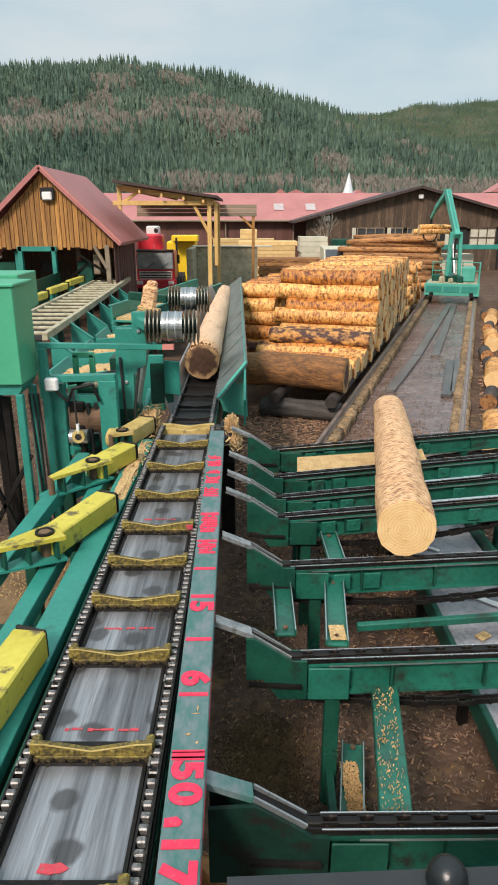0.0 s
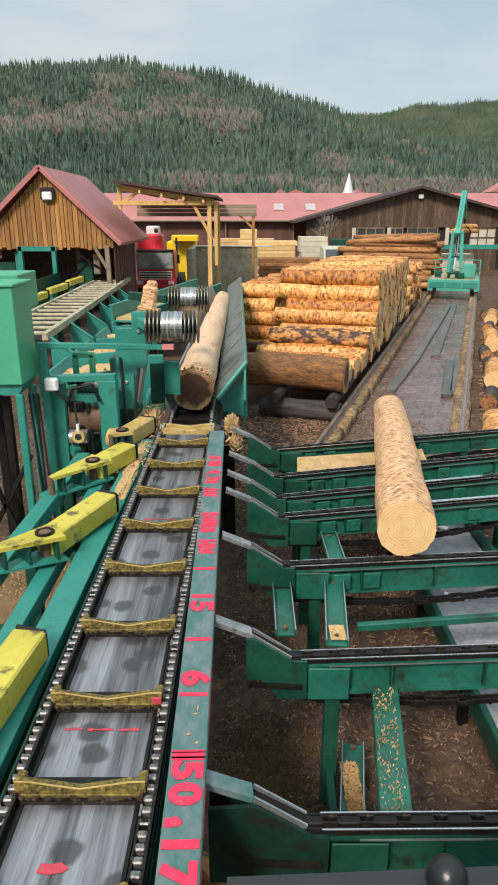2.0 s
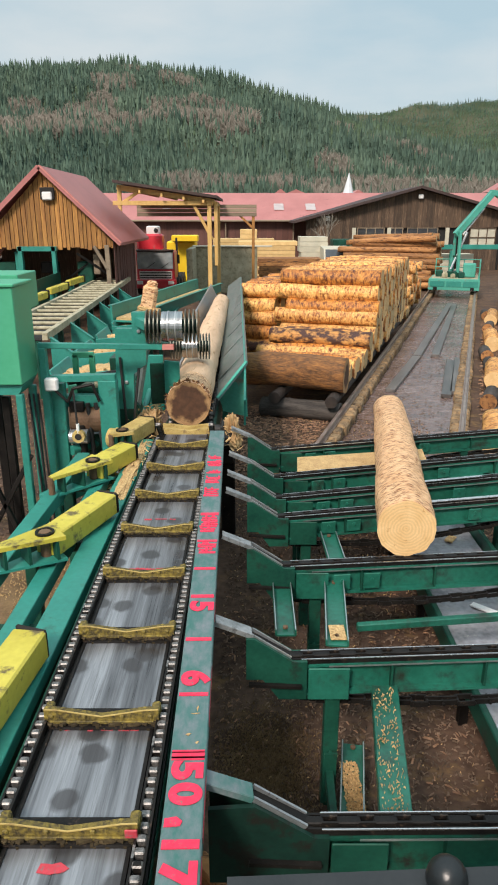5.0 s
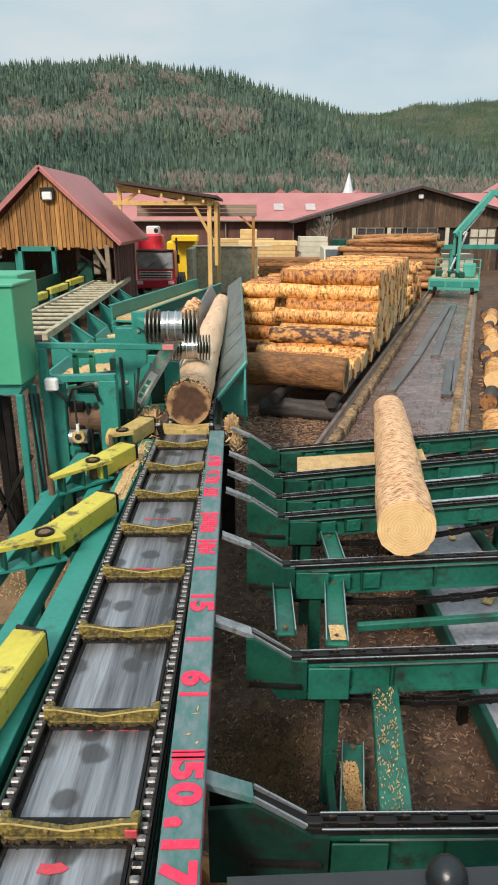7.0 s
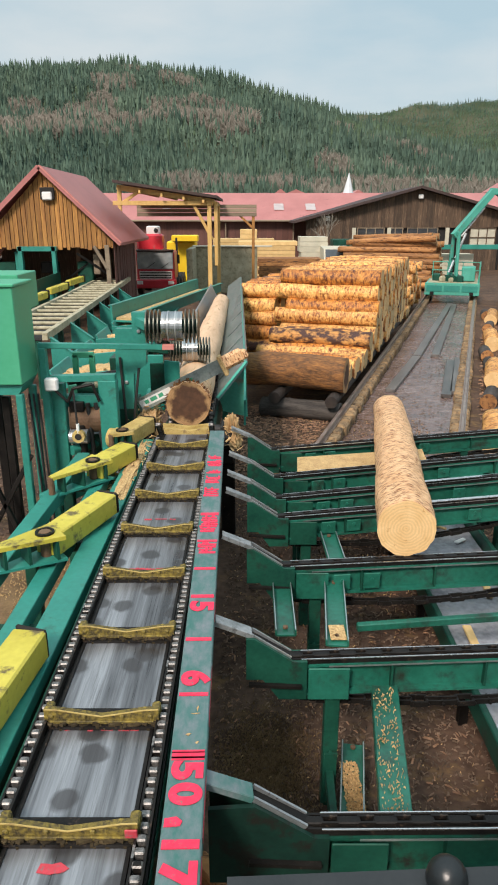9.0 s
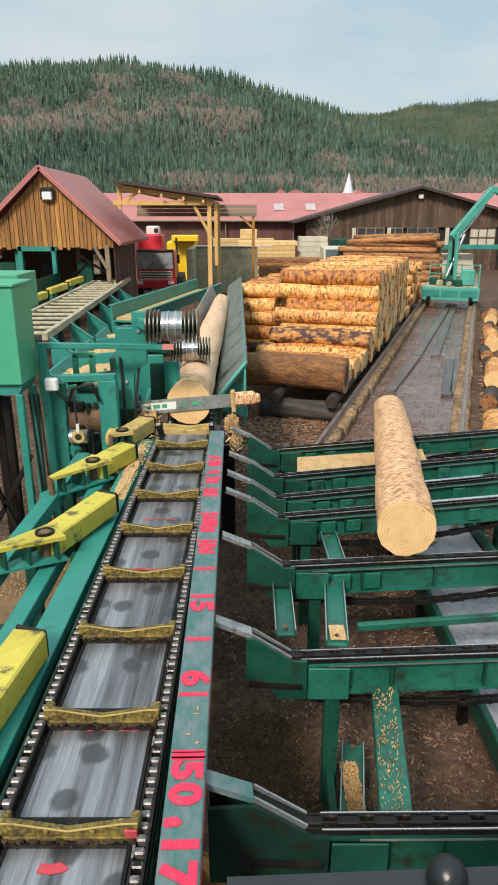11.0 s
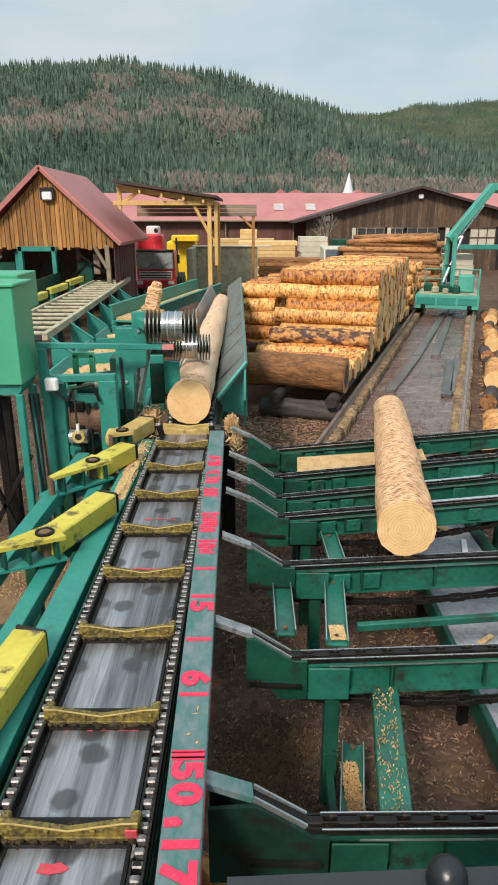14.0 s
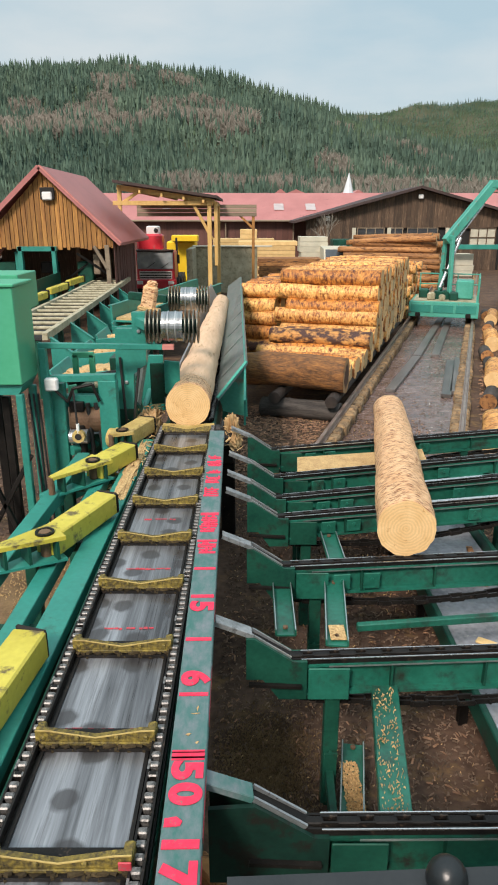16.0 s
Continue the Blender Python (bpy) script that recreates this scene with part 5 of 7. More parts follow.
def sbox(name, c, s, mat="green", lab="", bev=0.01, par=None, rz=0.0):
    b = bmesh.new()
    box(b, c, s, rz=rz, bev=bev)
    return part(name, b, mat, par or saw, lab)


def sbar(name, p, q, w, h, mat="green", lab="", par=None, bev=0.006):
    b = bmesh.new()
    bar(b, p, q, w, h, bev)
    return part(name, b, mat, par or saw, lab)


def srod(name, p, q, r, mat="iron", lab="", par=None, seg=16, r2=None):
    b = bmesh.new()
    rod(b, p, q, r, r2, seg)
    return part(name, b, mat, par or saw, lab, smooth=False)


sbox("post", (-2.68, 8.6, 1.40), (0.10, 0.10, 2.80))
sbar("top_bar", (-2.73, 8.6, 2.83), (-1.12, 8.6, 2.81), 0.08, 0.07)
sbar("bar_tip", (-1.12, 8.6, 2.81), (-0.97, 8.6, 2.81), 0.082, 0.072, "tip_red", "faded red painted bar tip")
sbox("post", (-2.56, 8.75, 1.15), (0.17, 0.14, 2.3))
sbox("post", (-1.87, 8.65, 1.18), (0.24, 0.16, 2.36))
sbar("cross_bar", (-2.62, 8.65, 2.38), (-1.76, 8.65, 2.40), 0.12, 0.09)
sbar("cross_bar", (-2.62, 8.9, 2.02), (-1.8, 8.9, 2.02), 0.14, 0.16)
sbox("junction_box", (-2.58, 8.52, 2.33), (0.17, 0.1, 0.17), "white", "white plastic junction box", 0.02)
srod("drum", (-2.45, 8.95, 1.75), (-1.95, 8.95, 1.75), 0.2, "rust", "rusty drive drum", seg=24)
srod("drum_hub", (-2.45, 8.72, 1.55), (-2.2, 8.72, 1.55), 0.1, "steel", seg=20)
srod("motor", (-2.4, 9.2, 2.15), (-1.9, 9.2, 2.15), 0.13, "green_dark", seg=20)
for k, (p, q) in enumerate((((-2.53, 8.5, 2.25), (-2.38, 8.5, 2.1)), ((-2.38, 8.5, 2.1), (-2.3, 8.5, 2.28)), ((-2.3, 8.5, 2.28), (-2.05, 8.52, 2.33)), ((-2.05, 8.52, 2.33), (-1.97, 8.52, 2.1)))):
    srod("hose", p, q, 0.02, "iron", seg=8)
srod("hose", (-2.3, 8.5, 2.26), (-2.28, 8.5, 1.7), 0.014, "rubber", seg=8)
srod("hose_end", (-2.28, 8.5, 1.8), (-2.28, 8.5, 1.62), 0.022, "white", seg=8)
for x in (-2.78, -2.84, -2.9):
    srod("cable", (x, 8.55, 2.2), (x + 0.08, 8.5, 0.1), 0.015, "rubber", seg=6)
sbox("base_frame", (-2.1, 8.8, 0.95), (1.1, 0.5, 0.14), "green_dark")
sbox("base_frame", (-2.05, 8.2, 1.12), (0.32, 1.6, 0.12), "green", rz=-30)
for p, q, r, mt in (((-2.45, 8.7, 1.35), (-1.95, 9.3, 1.35), 0.07, "green"), ((-2.4, 8.6, 1.1), (-1.7, 8.3, 1.2), 0.05, "bare_steel"), ((-2.5, 9.0, 2.25), (-1.8, 9.4, 2.3), 0.05, "iron"),
                    ((-2.3, 8.8, 1.2), (-2.3, 8.8, 1.7), 0.06, "iron"), ((-2.0, 8.85, 1.1), (-2.1, 8.85, 2.0), 0.035, "rubber"), ((-2.15, 8.8, 1.1), (-2.2, 8.8, 2.0), 0.03, "rubber"),
                    ((-1.6, 9.3, 1.5), (-1.5, 9.9, 1.9), 0.05, "green"), ((-1.75, 8.95, 2.6), (-1.7, 8.95, 1.5), 0.018, "rubber"), ((-1.5, 8.95, 2.45), (-1.62, 8.95, 1.6), 0.018, "rubber")):
    srod("hydraulic_tube", p, q, r, mt)
for c, sz, mt in (((-2.25, 9.1, 1.35), (0.5, 0.25, 0.3), "green_dark"), ((-2.35, 8.85, 1.95), (0.2, 0.16, 0.14), "iron"), ((-2.0, 9.0, 2.25), (0.22, 0.2, 0.12), "concrete"), ((-2.25, 8.9, 1.05), (0.4, 0.3, 0.1), "sawdust"),
                  ((-1.68, 8.962, 2.75), (0.05, 0.02, 0.05), "steel"), ((-1.68, 8.962, 2.25), (0.05, 0.02, 0.05), "steel"), ((-1.48, 8.962, 2.95), (0.05, 0.02, 0.05), "steel")):
    sbox("machine_block", c, sz, mt)
# heavy press column with the toothed rollers
b = bmesh.new()
prism(b, [(-1.80, 2.98), (-1.57, 2.98), (-1.57, 3.2), (-1.39, 3.2), (-1.40, 2.50), (-1.58, 2.36), (-1.60, 1.86), (-1.84, 1.86)], "y", 8.98, 9.12)
part("column_plate", b, "green", saw)
sbox("column", (-2.0, 10.6, 1.75), (0.4, 0.4, 1.1), "green_dark")
sbox("column_foot", (-2.05, 10.6, 0.6), (0.8, 0.7, 1.25), "green_dark")
sbox("column_foot", (-1.72, 9.05, 1.25), (0.3, 0.16, 1.24), "green_dark")
sbox("side_plate", (-1.60, 10.4, 1.9), (0.5, 0.06, 0.9), "green")
sbar("press_arm", (-1.5, 9.05, 3.08), (-1.3, 8.66, 3.065), 0.10, 0.12)


M["drum_steel"] = material("polished_drum_steel", (0.22, 0.22, 0.215), (0.50, 0.50, 0.49), 0.22, 1.0, scale=3, fine=40, bump=0.08, stretch=(8, 0.6, 0.6))
M["disc_steel"] = material("oily_disc_steel", (0.04, 0.045, 0.035), (0.22, 0.22, 0.18), 0.35, 0.6, scale=6, fine=40, bump=0.1)


def toothed_roller(c, w, r, parent, name):
    """Bright drum between thin toothed discs on one shaft."""
    ro = new(name)
    ro.parent = parent
    ro.matrix_basis = Matrix.Translation(c)
    b = bmesh.new()
    rod(b, (-w * 0.2, 0, 0), (w * 0.22, 0, 0), r * 0.93, seg=36)
    part("drum", b, "drum_steel", ro, "bright polished steel drum", smooth=False)
    for gx in (-w * 0.07, w * 0.08):
        b = bmesh.new()
        rod(b, (gx - 0.008, 0, 0), (gx + 0.008, 0, 0), r * 0.97, seg=36)
        part("ring", b, "steel", ro)
    b = bmesh.new()
    rod(b, (-w * 0.55, 0, 0), (w * 0.52, 0, 0), r * 0.45, seg=20)
    part("shaft", b, "green_dark", ro)
    for j, k in enumerate((-0.5, -0.42, -0.34, -0.26, 0.28, 0.36, 0.44, 0.52)):
        b = bmesh.new()
        rod(b, (k * w - 0.007, 0, 0), (k * w + 0.007, 0, 0), r * 1.05, seg=40)
        rod(b, (k * w - 0.012, 0, 0), (k * w + 0.012, 0, 0), r * 0.7, seg=24)
        part("disc", b, "disc_steel", ro, "thin oily steel disc")
    return ro


toothed_roller((-0.99, 8.66, 3.065), 0.64, 0.205, saw, "fixed_roller")
press = toothed_roller((-0.944, 10.65, 3.17), 0.59, 0.195, saw, "press_roller")
b = bmesh.new()
bar(b, (-0.34, 0.0, 0.0), (-0.95, 0.06, 0.05), 0.10, 0.12, 0.01)
part("swing_arm", b, "green_dark", press)


def press_at(z):
    return pose(-0.944, 10.65, z)


PRESS = [(0, 3.184), (3.8, 3.184), (4.0, 3.042), (4.2, 2.782), (4.6, 2.511), (5.4, 2.428), (6.3, 2.422), (7.4, 2.416), (7.9, 2.381), (12.7, 2.381), (13.0, 2.416), (14.0, 2.428), (14.15, 2.511), (14.3, 2.865), (14.5, 3.184), (16, 3.184)]
MOVERS.append((press, [(t, press_at(z)) for t, z in PRESS]))

# swinging guide bar; its pose is the pivot, the bar runs along local +x
PIV = Vector((-1.66, SY, 1.80))
gb = new("guide_bar")
gb.parent = saw
b = bmesh.new()
prism(b, [(0.0, -0.10), (1.42, -0.095), (1.50, -0.05), (1.50, 0.05), (1.42, 0.095), (0.0, 0.10)], "y", -0.006, 0.006)
part("blade", b, "blade", gb, "worn grey-green saw guide blade")
b = bmesh.new()
prism(b, [(0.12, -0.055), (0.62, -0.055), (0.62, 0.055), (0.12, 0.055)], "y", -0.010, -0.0065)
part("colour_patch", b, "white", gb, "pale label patch")
for x0, w in ((0.2, 0.06), (0.29, 0.1), (0.42, 0.07), (0.7, 0.05), (0.85, 0.12)):
    b = bmesh.new()
    prism(b, [(x0, -0.025), (x0 + w, -0.025), (x0 + w, 0.03), (x0, 0.03)], "y", -0.013, -0.0105 if x0 < 0.6 else -0.0065)
    part("lettering_bar", b, "green_light", gb)
b = bmesh.new()
box(b, (1.60, 0, 0.01), (0.34, 0.13, 0.20), bev=0.04)
box(b, (1.78, 0, 0.0), (0.1, 0.1, 0.14), bev=0.03)
part("wooden_tip", b, "peeled", gb, "orange wooden tip guard packed with sawdust")
b = bmesh.new()
box(b, (1.44, 0, -0.01), (0.06, 0.17, 0.30), bev=0.01)
part("clamp", b, "chips", gb, "sawdust-caked clamp plate")
b = bmesh.new()
rod(b, (0, -0.12, 0), (0, 0.12, 0), 0.12, seg=20)
part("pivot_boss", b, "green_dark", gb)
SAW = [(0, 78.5), (6.1, 78.5), (6.3, 76), (6.5, 73.5), (6.75, 66), (7.0, 58), (7.2, 53), (7.5, 47.5), (7.8, 43), (8.1, 38), (8.4, 33.5), (9.0, 26.5), (9.2, 25), (10.2, 13.5), (10.9, 5), (11.2, 5),
       (11.4, 8.5), (11.6, 12.5), (11.8, 17), (12.0, 22.5), (12.3, 31), (12.5, 37.5), (12.7, 43.2), (13.0, 51.5), (13.4, 64.5), (13.7, 72), (14.0, 76.5), (14.3, 78.5), (16, 78.5)]
MOVERS.append((gb, [(t, Matrix.Translation(PIV) @ Matrix.Rotation(radians(-d), 4, "Y")) for t, d in SAW]))
sbox("pivot_housing", (-1.75, 9.5, 1.66), (0.3, 0.3, 0.5), "green_dark")

b = bmesh.new()
for p, q in (((-2.50, 9.5, 2.1), (-2.50, 9.5, 2.53)), ((-2.26, 9.5, 2.1), (-2.26, 9.5, 2.53)), ((-2.53, 9.5, 2.53), (-2.23, 9.5, 2.53))):
    bar(b, p, q, 0.06, 0.08, 0.006)
solid("hose_bracket", b, "green_light", "small light green steel bracket on the saw frame", "bracket")

# splintered wood and sawdust by the saw
def splinters(c, spread, count, seed, label):
    rr = random.Random(seed)
    bb = bmesh.new()
    for _ in range(count):
        le, w = rr.uniform(0.03, 0.16), rr.uniform(0.006, 0.028)
        mm = Matrix.Translation((rr.gauss(0, spread[0]), rr.gauss(0, spread[1]), abs(rr.gauss(0, spread[2])))) @ Euler((rr.uniform(-.5, .5), rr.uniform(-.5, .5), rr.uniform(0, 6.2))).to_matrix().to_4x4()
        box(bb, None, (le, w, rr.uniform(0.004, 0.014)), m=mm)
    return solid("splinters", bb, "splinter", label, "splinters", "splinters by the saw", kind="stuff", m=Matrix.Translation(c))


for k, (c, s3, n) in enumerate((((-1.50, 9.1, 1.58), (0.08, 0.16, 0.08), 70), ((-1.40, 9.7, 1.62), (0.05, 0.2, 0.07), 50), ((-0.27, 9.1, 1.54), (0.04, 0.14, 0.06), 40), ((-0.22, 8.75, 1.48), (0.05, 0.16, 0.05), 30),
                                ((-1.62, 7.6, 1.36), (0.08, 0.5, 0.03), 110), ((-1.9, 9.5, 1.25), (0.14, 0.2, 0.1), 70), ((-1.33, 8.0, 1.53), (0.02, 0.35, 0.02), 50), ((-0.85, 9.0, 1.42), (0.25, 0.05, 0.03), 30))):
    splinters(c, s3, n, k + 40, "pale splintered wood and sawdust heaped on the machine frame")
for k, (c, s3, mt, lb) in enumerate((((-1.42, 9.22, 1.52), (0.16, 0.32, 0.26), "splinter", "pale shredded wood heaped beside the long log"), ((-0.24, 9.10, 1.38), (0.12, 0.20, 0.36), "splinter", "pale shredded wood hanging on the bearing"),
                                     ((-1.78, 8.85, 1.32), (0.24, 0.26, 0.16), "splinter", "pale shredded wood on the saw frame"), ((-1.40, 7.45, 1.55), (0.075, 0.95, 0.03), "chips", "orange sawdust along the green frame"),
                                     ((-2.2, 8.55, 1.02), (0.42, 0.22, 0.10), "chips", "sawdust lying on the saw base"), ((-0.20, 8.70, 1.45), (0.07, 0.16, 0.14), "splinter", "pale shredded wood beside the measuring beam"))):
    heap("wood_debris", c, s3, mt, lb, 31 + 5 * k)
srod("pulley", (-1.86, 8.52, 1.60), (-1.74, 8.48, 1.60), 0.13, "dusty_yellow", "dust-caked pulley", seg=24)
# solid black plug paints the dark of the pulley's hole
srod("pulley_bore", (-1.875, 8.525, 1.60), (-1.73, 8.475, 1.60), 0.07, "black", seg=20)
srod("bearing_ring", (-2.28, 8.56, 1.62), (-2.28, 8.48, 1.62), 0.085, "dusty_yellow", "dust-caked bearing ring", seg=20)
# another black plug, for the dark hole of the ring
srod("bearing_bore", (-2.28, 8.56, 1.62), (-2.28, 8.475, 1.62), 0.045, "black", seg=16)
sbox("splash_plate", (-1.30, 9.75, 2.05), (0.34, 0.02, 0.62), "green_dark", "dark green splash plate", rz=18)
sbox("splash_plate", (-1.12, 9.55, 2.18), (0.26, 0.02, 0.5), "green", "scraped green splash plate", rz=-24)
b = bmesh.new()
rod(b, (-1.36, 9.28, 1.46), (-0.36, 9.28, 1.46), 0.085, seg=24)
for x in (-1.34, -0.38):
    box(b, (x, 9.2, 1.5), (0.05, 0.34, 0.2), bev=0.02)
solid("drive_shaft", b, "rubber", "greasy black shaft between the two conveyors", "shaft")
for x in (-1.42, -0.3):
    b = bmesh.new()
    box(b, (x, 8.95, 1.35), (0.16, 0.5, 0.4), bev=0.02)
    box(b, (x, 8.95, 0.6), (0.2, 0.3, 1.2), bev=0.02)
    solid("bearing_block", b, "iron", "greasy black bearing block on a stand", "bearing", "bearing blocks")

# ---------------------------------------------------------------- green control cabinet on legs
cab = thing("control_cabinet", "light green steel cabinet on thin legs", "cabinet")
sbox("body", (-3.60, 8.35, 3.03), (1.62, 0.66, 1.18), "green_light", par=cab)
sbox("lid", (-3.60, 8.35, 3.64), (1.68, 0.72, 0.04), "green_light", par=cab)
b = bmesh.new()
prism(b, [(-4.4, 2.44), (-2.79, 2.44), (-2.87, 2.30), (-4.4, 2.30)], "y", 8.08, 8.62)
part("funnel_bottom", b, "green", cab)
sbox("upper_box", (-3.95, 9.6, 3.42), (1.7, 0.8, 0.5), "green_light", par=cab)
for x, y in ((-2.86, 8.1), (-2.86, 8.6), (-4.1, 8.1), (-4.1, 8.6)):
    sbox("leg", (x, y, 1.15), (0.09, 0.09, 2.32), "green", par=cab)
sbar("leg_brace", (-3.0, 8.1, 0.2), (-3.6, 8.1, 1.9), 0.06, 0.06, "iron", par=cab)
sbar("leg_brace", (-3.55, 8.1, 0.2), (-2.8, 8.1, 1.5), 0.06, 0.06, "iron", par=cab)
sbox("leg", (-3.15, 8.4, 1.1), (0.1, 0.1, 2.2), "iron", par=cab)
sbox("leg", (-3.45, 8.9, 1.1), (0.12, 0.12, 2.2), "iron", par=cab)

# ---------------------------------------------------------------- pusher arms beside the conveyor
frame_l = thing("log_pusher_bench", "long green steel frame beside the log conveyor", "bench")
sbar("inner_beam", (-1.50, 0.8, 1.50), (-1.40, 8.6, 1.50), 0.22, 0.10, "green", par=frame_l)
sbar("inner_web", (-1.46, 0.8, 1.30), (-1.36, 8.6, 1.30), 0.05, 0.32, "green_dark", par=frame_l)
sbar("outer_beam", (-2.28, 1.5, 1.50), (-2.10, 8.0, 1.50), 0.16, 0.14, "green", par=frame_l)
sbar("middle_beam", (-1.80, 1.5, 1.44), (-1.72, 8.4, 1.44), 0.14, 0.14, "green", par=frame_l)
for y in (2.9, 4.4, 5.9, 7.4):
    sbar("cross_member", (-2.2, y, 1.36), (-1.45, y, 1.36), 0.14, 0.1, "green_dark", par=frame_l)
    sbox("leg", (-2.15, y, 0.68), (0.12, 0.12, 1.36), "green_dark", par=frame_l)
    sbox("leg", (-1.5, y, 0.62), (0.12, 0.12, 1.24), "green_dark", par=frame_l)


def pusher_arm(px, py, tip, end, z, mat="yellow"):
    """Yellow box-section arm: long body to the conveyor, tapered lever to the other side of its pivot."""
    th = thing("log_pusher", "worn yellow box-section log pusher on a pivot", "log pusher", "log pushers beside the conveyor")
    b = bmesh.new()
    bar(b, (px, py, z), (end[0], end[1], z + 0.02), 0.235, 0.21, 0.014)
    part("body", b, mat, th)
    b = bmesh.new()
    bar(b, (end[0] - 0.003, end[1] - 0.01, z + 0.02), (end[0] + 0.01, end[1] + 0.03, z + 0.02), 0.246, 0.225, 0.02)
    part("rubber_cap", b, "iron", th, "dark worn end cap")
    b = bmesh.new()
    d = (Vector((*tip, 0)) - Vector((px, py, 0)))
    n = Vector((-d.y, d.x, 0)).normalized()
    q = [Vector((px, py, z)) + n * 0.17 - d * 0.25, Vector((px, py, z)) - n * 0.17 - d * 0.25, Vector((*tip, z)) - n * 0.035, Vector((*tip, z)) + n * 0.035]
    prism(b, [(v.x, v.y) for v in q], "z", z + 0.075, z + 0.112)
    part("lever", b, mat, th)
    b = bmesh.new()
    prism(b, [(v.x, v.y) for v in q], "z", z - 0.125, z - 0.10)
    part("lower_plate", b, "green", th)
    for f in (0.12, 0.5, 0.82):
        b = bmesh.new()
        c0, c1 = q[0].lerp(q[3], f), q[1].lerp(q[2], f)
        bar(b, (c0.x, c0.y, z - 0.013), (c1.x, c1.y, z - 0.013), 0.025, 0.172)
        part("web_plate", b, "green_dark", th)
    b = bmesh.new()
    rod(b, (px, py, z - 0.35), (px, py, z + 0.13), 0.05, seg=18)
    part("pivot_bolt", b, "rust", th, "rusty pivot bolt")
    b = bmesh.new()
    for k in range(22):
        a0, a1 = 2 * math.pi * k / 22, 2 * math.pi * (k + 1) / 22
        bar(b, (px + 0.072 * math.cos(a0), py + 0.072 * math.sin(a0), z + 0.12), (px + 0.072 * math.cos(a1), py + 0.072 * math.sin(a1), z + 0.12), 0.022, 0.02)
    part("washer", b, "iron", th, "dark greasy washer ring")
    b = bmesh.new()
    rod(b, (tip[0], tip[1], z - 0.2), (tip[0], tip[1], z + 0.1), 0.035, seg=12)
    part("link_pin", b, "rust", th)
    return th


pusher_arm(-1.78, 5.27, (-2.16, 4.97), (-1.42, 6.15), 1.68)
pusher_arm(-1.78, 7.15, (-2.12, 6.65), (-1.48, 7.75), 1.66)
pusher_arm(-1.63, 2.6, (-2.28, 2.2), (-1.47, 3.85), 1.66)
pusher_arm(-1.66, 8.35, (-1.78, 8.2), (-1.42, 8.95), 1.64, "dusty_yellow")

# ---------------------------------------------------------------- second roller line to the shed
line2 = thing("roller_line", "grey roller line with green brackets running into the shed", "conveyor")
for x0, x1 in ((-5.05, -5.75), (-6.55, -7.1)):
    sbar("side_rail", (x0, 16.5, 1.6), (x1, 33, 1.6), 0.14, 0.18, "concrete", "dirty grey side rail", par=line2)
# black sheet laid below the rollers to darken the gaps like shade
sbar("bed_plate", (-5.8, 16.5, 1.5), (-6.43, 33, 1.5), 1.3, 0.03, "iron", "black plate standing for the shade between rollers", par=line2)
for k in range(19):
    y = 16.9 + 0.85 * k
    f = (y - 16.5) / 16.5
    srod("roller", (-5.12 - 0.7 * f, y, 1.62), (-6.5 - 0.55 * f, y, 1.62), 0.05, "concrete", par=line2, seg=10)
for k in range(6):
    y = 16.6 + 2.4 * k
    f = (y - 16.5) / 16.5
    x = -4.95 - 0.7 * f
    b = bmesh.new()
    prism(b, [(x, 1.55), (x + 0.62, 1.12), (x + 0.66, 0.95), (x + 0.4, 0.6), (x, 0.5)], "y", y, y + 0.06)
    part("bracket", b, "green", line2)
    sbar("bracket_flange", (x, y + 0.03, 1.57), (x + 0.64, y + 0.03, 1.11), 0.14, 0.03, "green", par=line2)
    sbox("leg", (x - 0.3, y, 0.75), (0.14, 0.14, 1.5), "green_dark", par=line2)
for k in range(4):
    y = 18.5 + 3.1 * k
    f = (y - 16.5) / 16.5
    th = thing("yellow_stop_arm", "short yellow painted stop arm beside the roller line", "stop arm", "stop arms on the roller line")
    b = bmesh.new()
    bar(b, (-6.95 - 0.6 * f, y, 1.85), (-6.75 - 0.6 * f, y + 1.6, 1.9), 0.22, 0.24, 0.03)
    part("body", b, "yellow", th)
    b = bmesh.new()
    box(b, (-6.75 - 0.6 * f, y + 1.6, 1.9), (0.28, 0.1, 0.3), bev=0.02)
    part("cap", b, "iron", th)
    b = bmesh.new()
    box(b, (-6.95 - 0.6 * f, y + 0.5, 0.85), (0.2, 0.2, 1.75))
    part("post", b, "green", th)
outer = thing("line_fence", "green steel panel fence beside the roller line", "panel")
for y0, y1, x, z in ((19, 24.5, -7.6, 2.0), (25, 29.8, -8.0, 2.1)):
    sbar("panel", (x, y0, z - 0.6), (x - 0.2, y1, z - 0.6), 0.05, 1.3, "green_dark", par=outer)
    sbox("post", (x, y0, 1.0), (0.12, 0.12, 2.0), "green", par=outer)
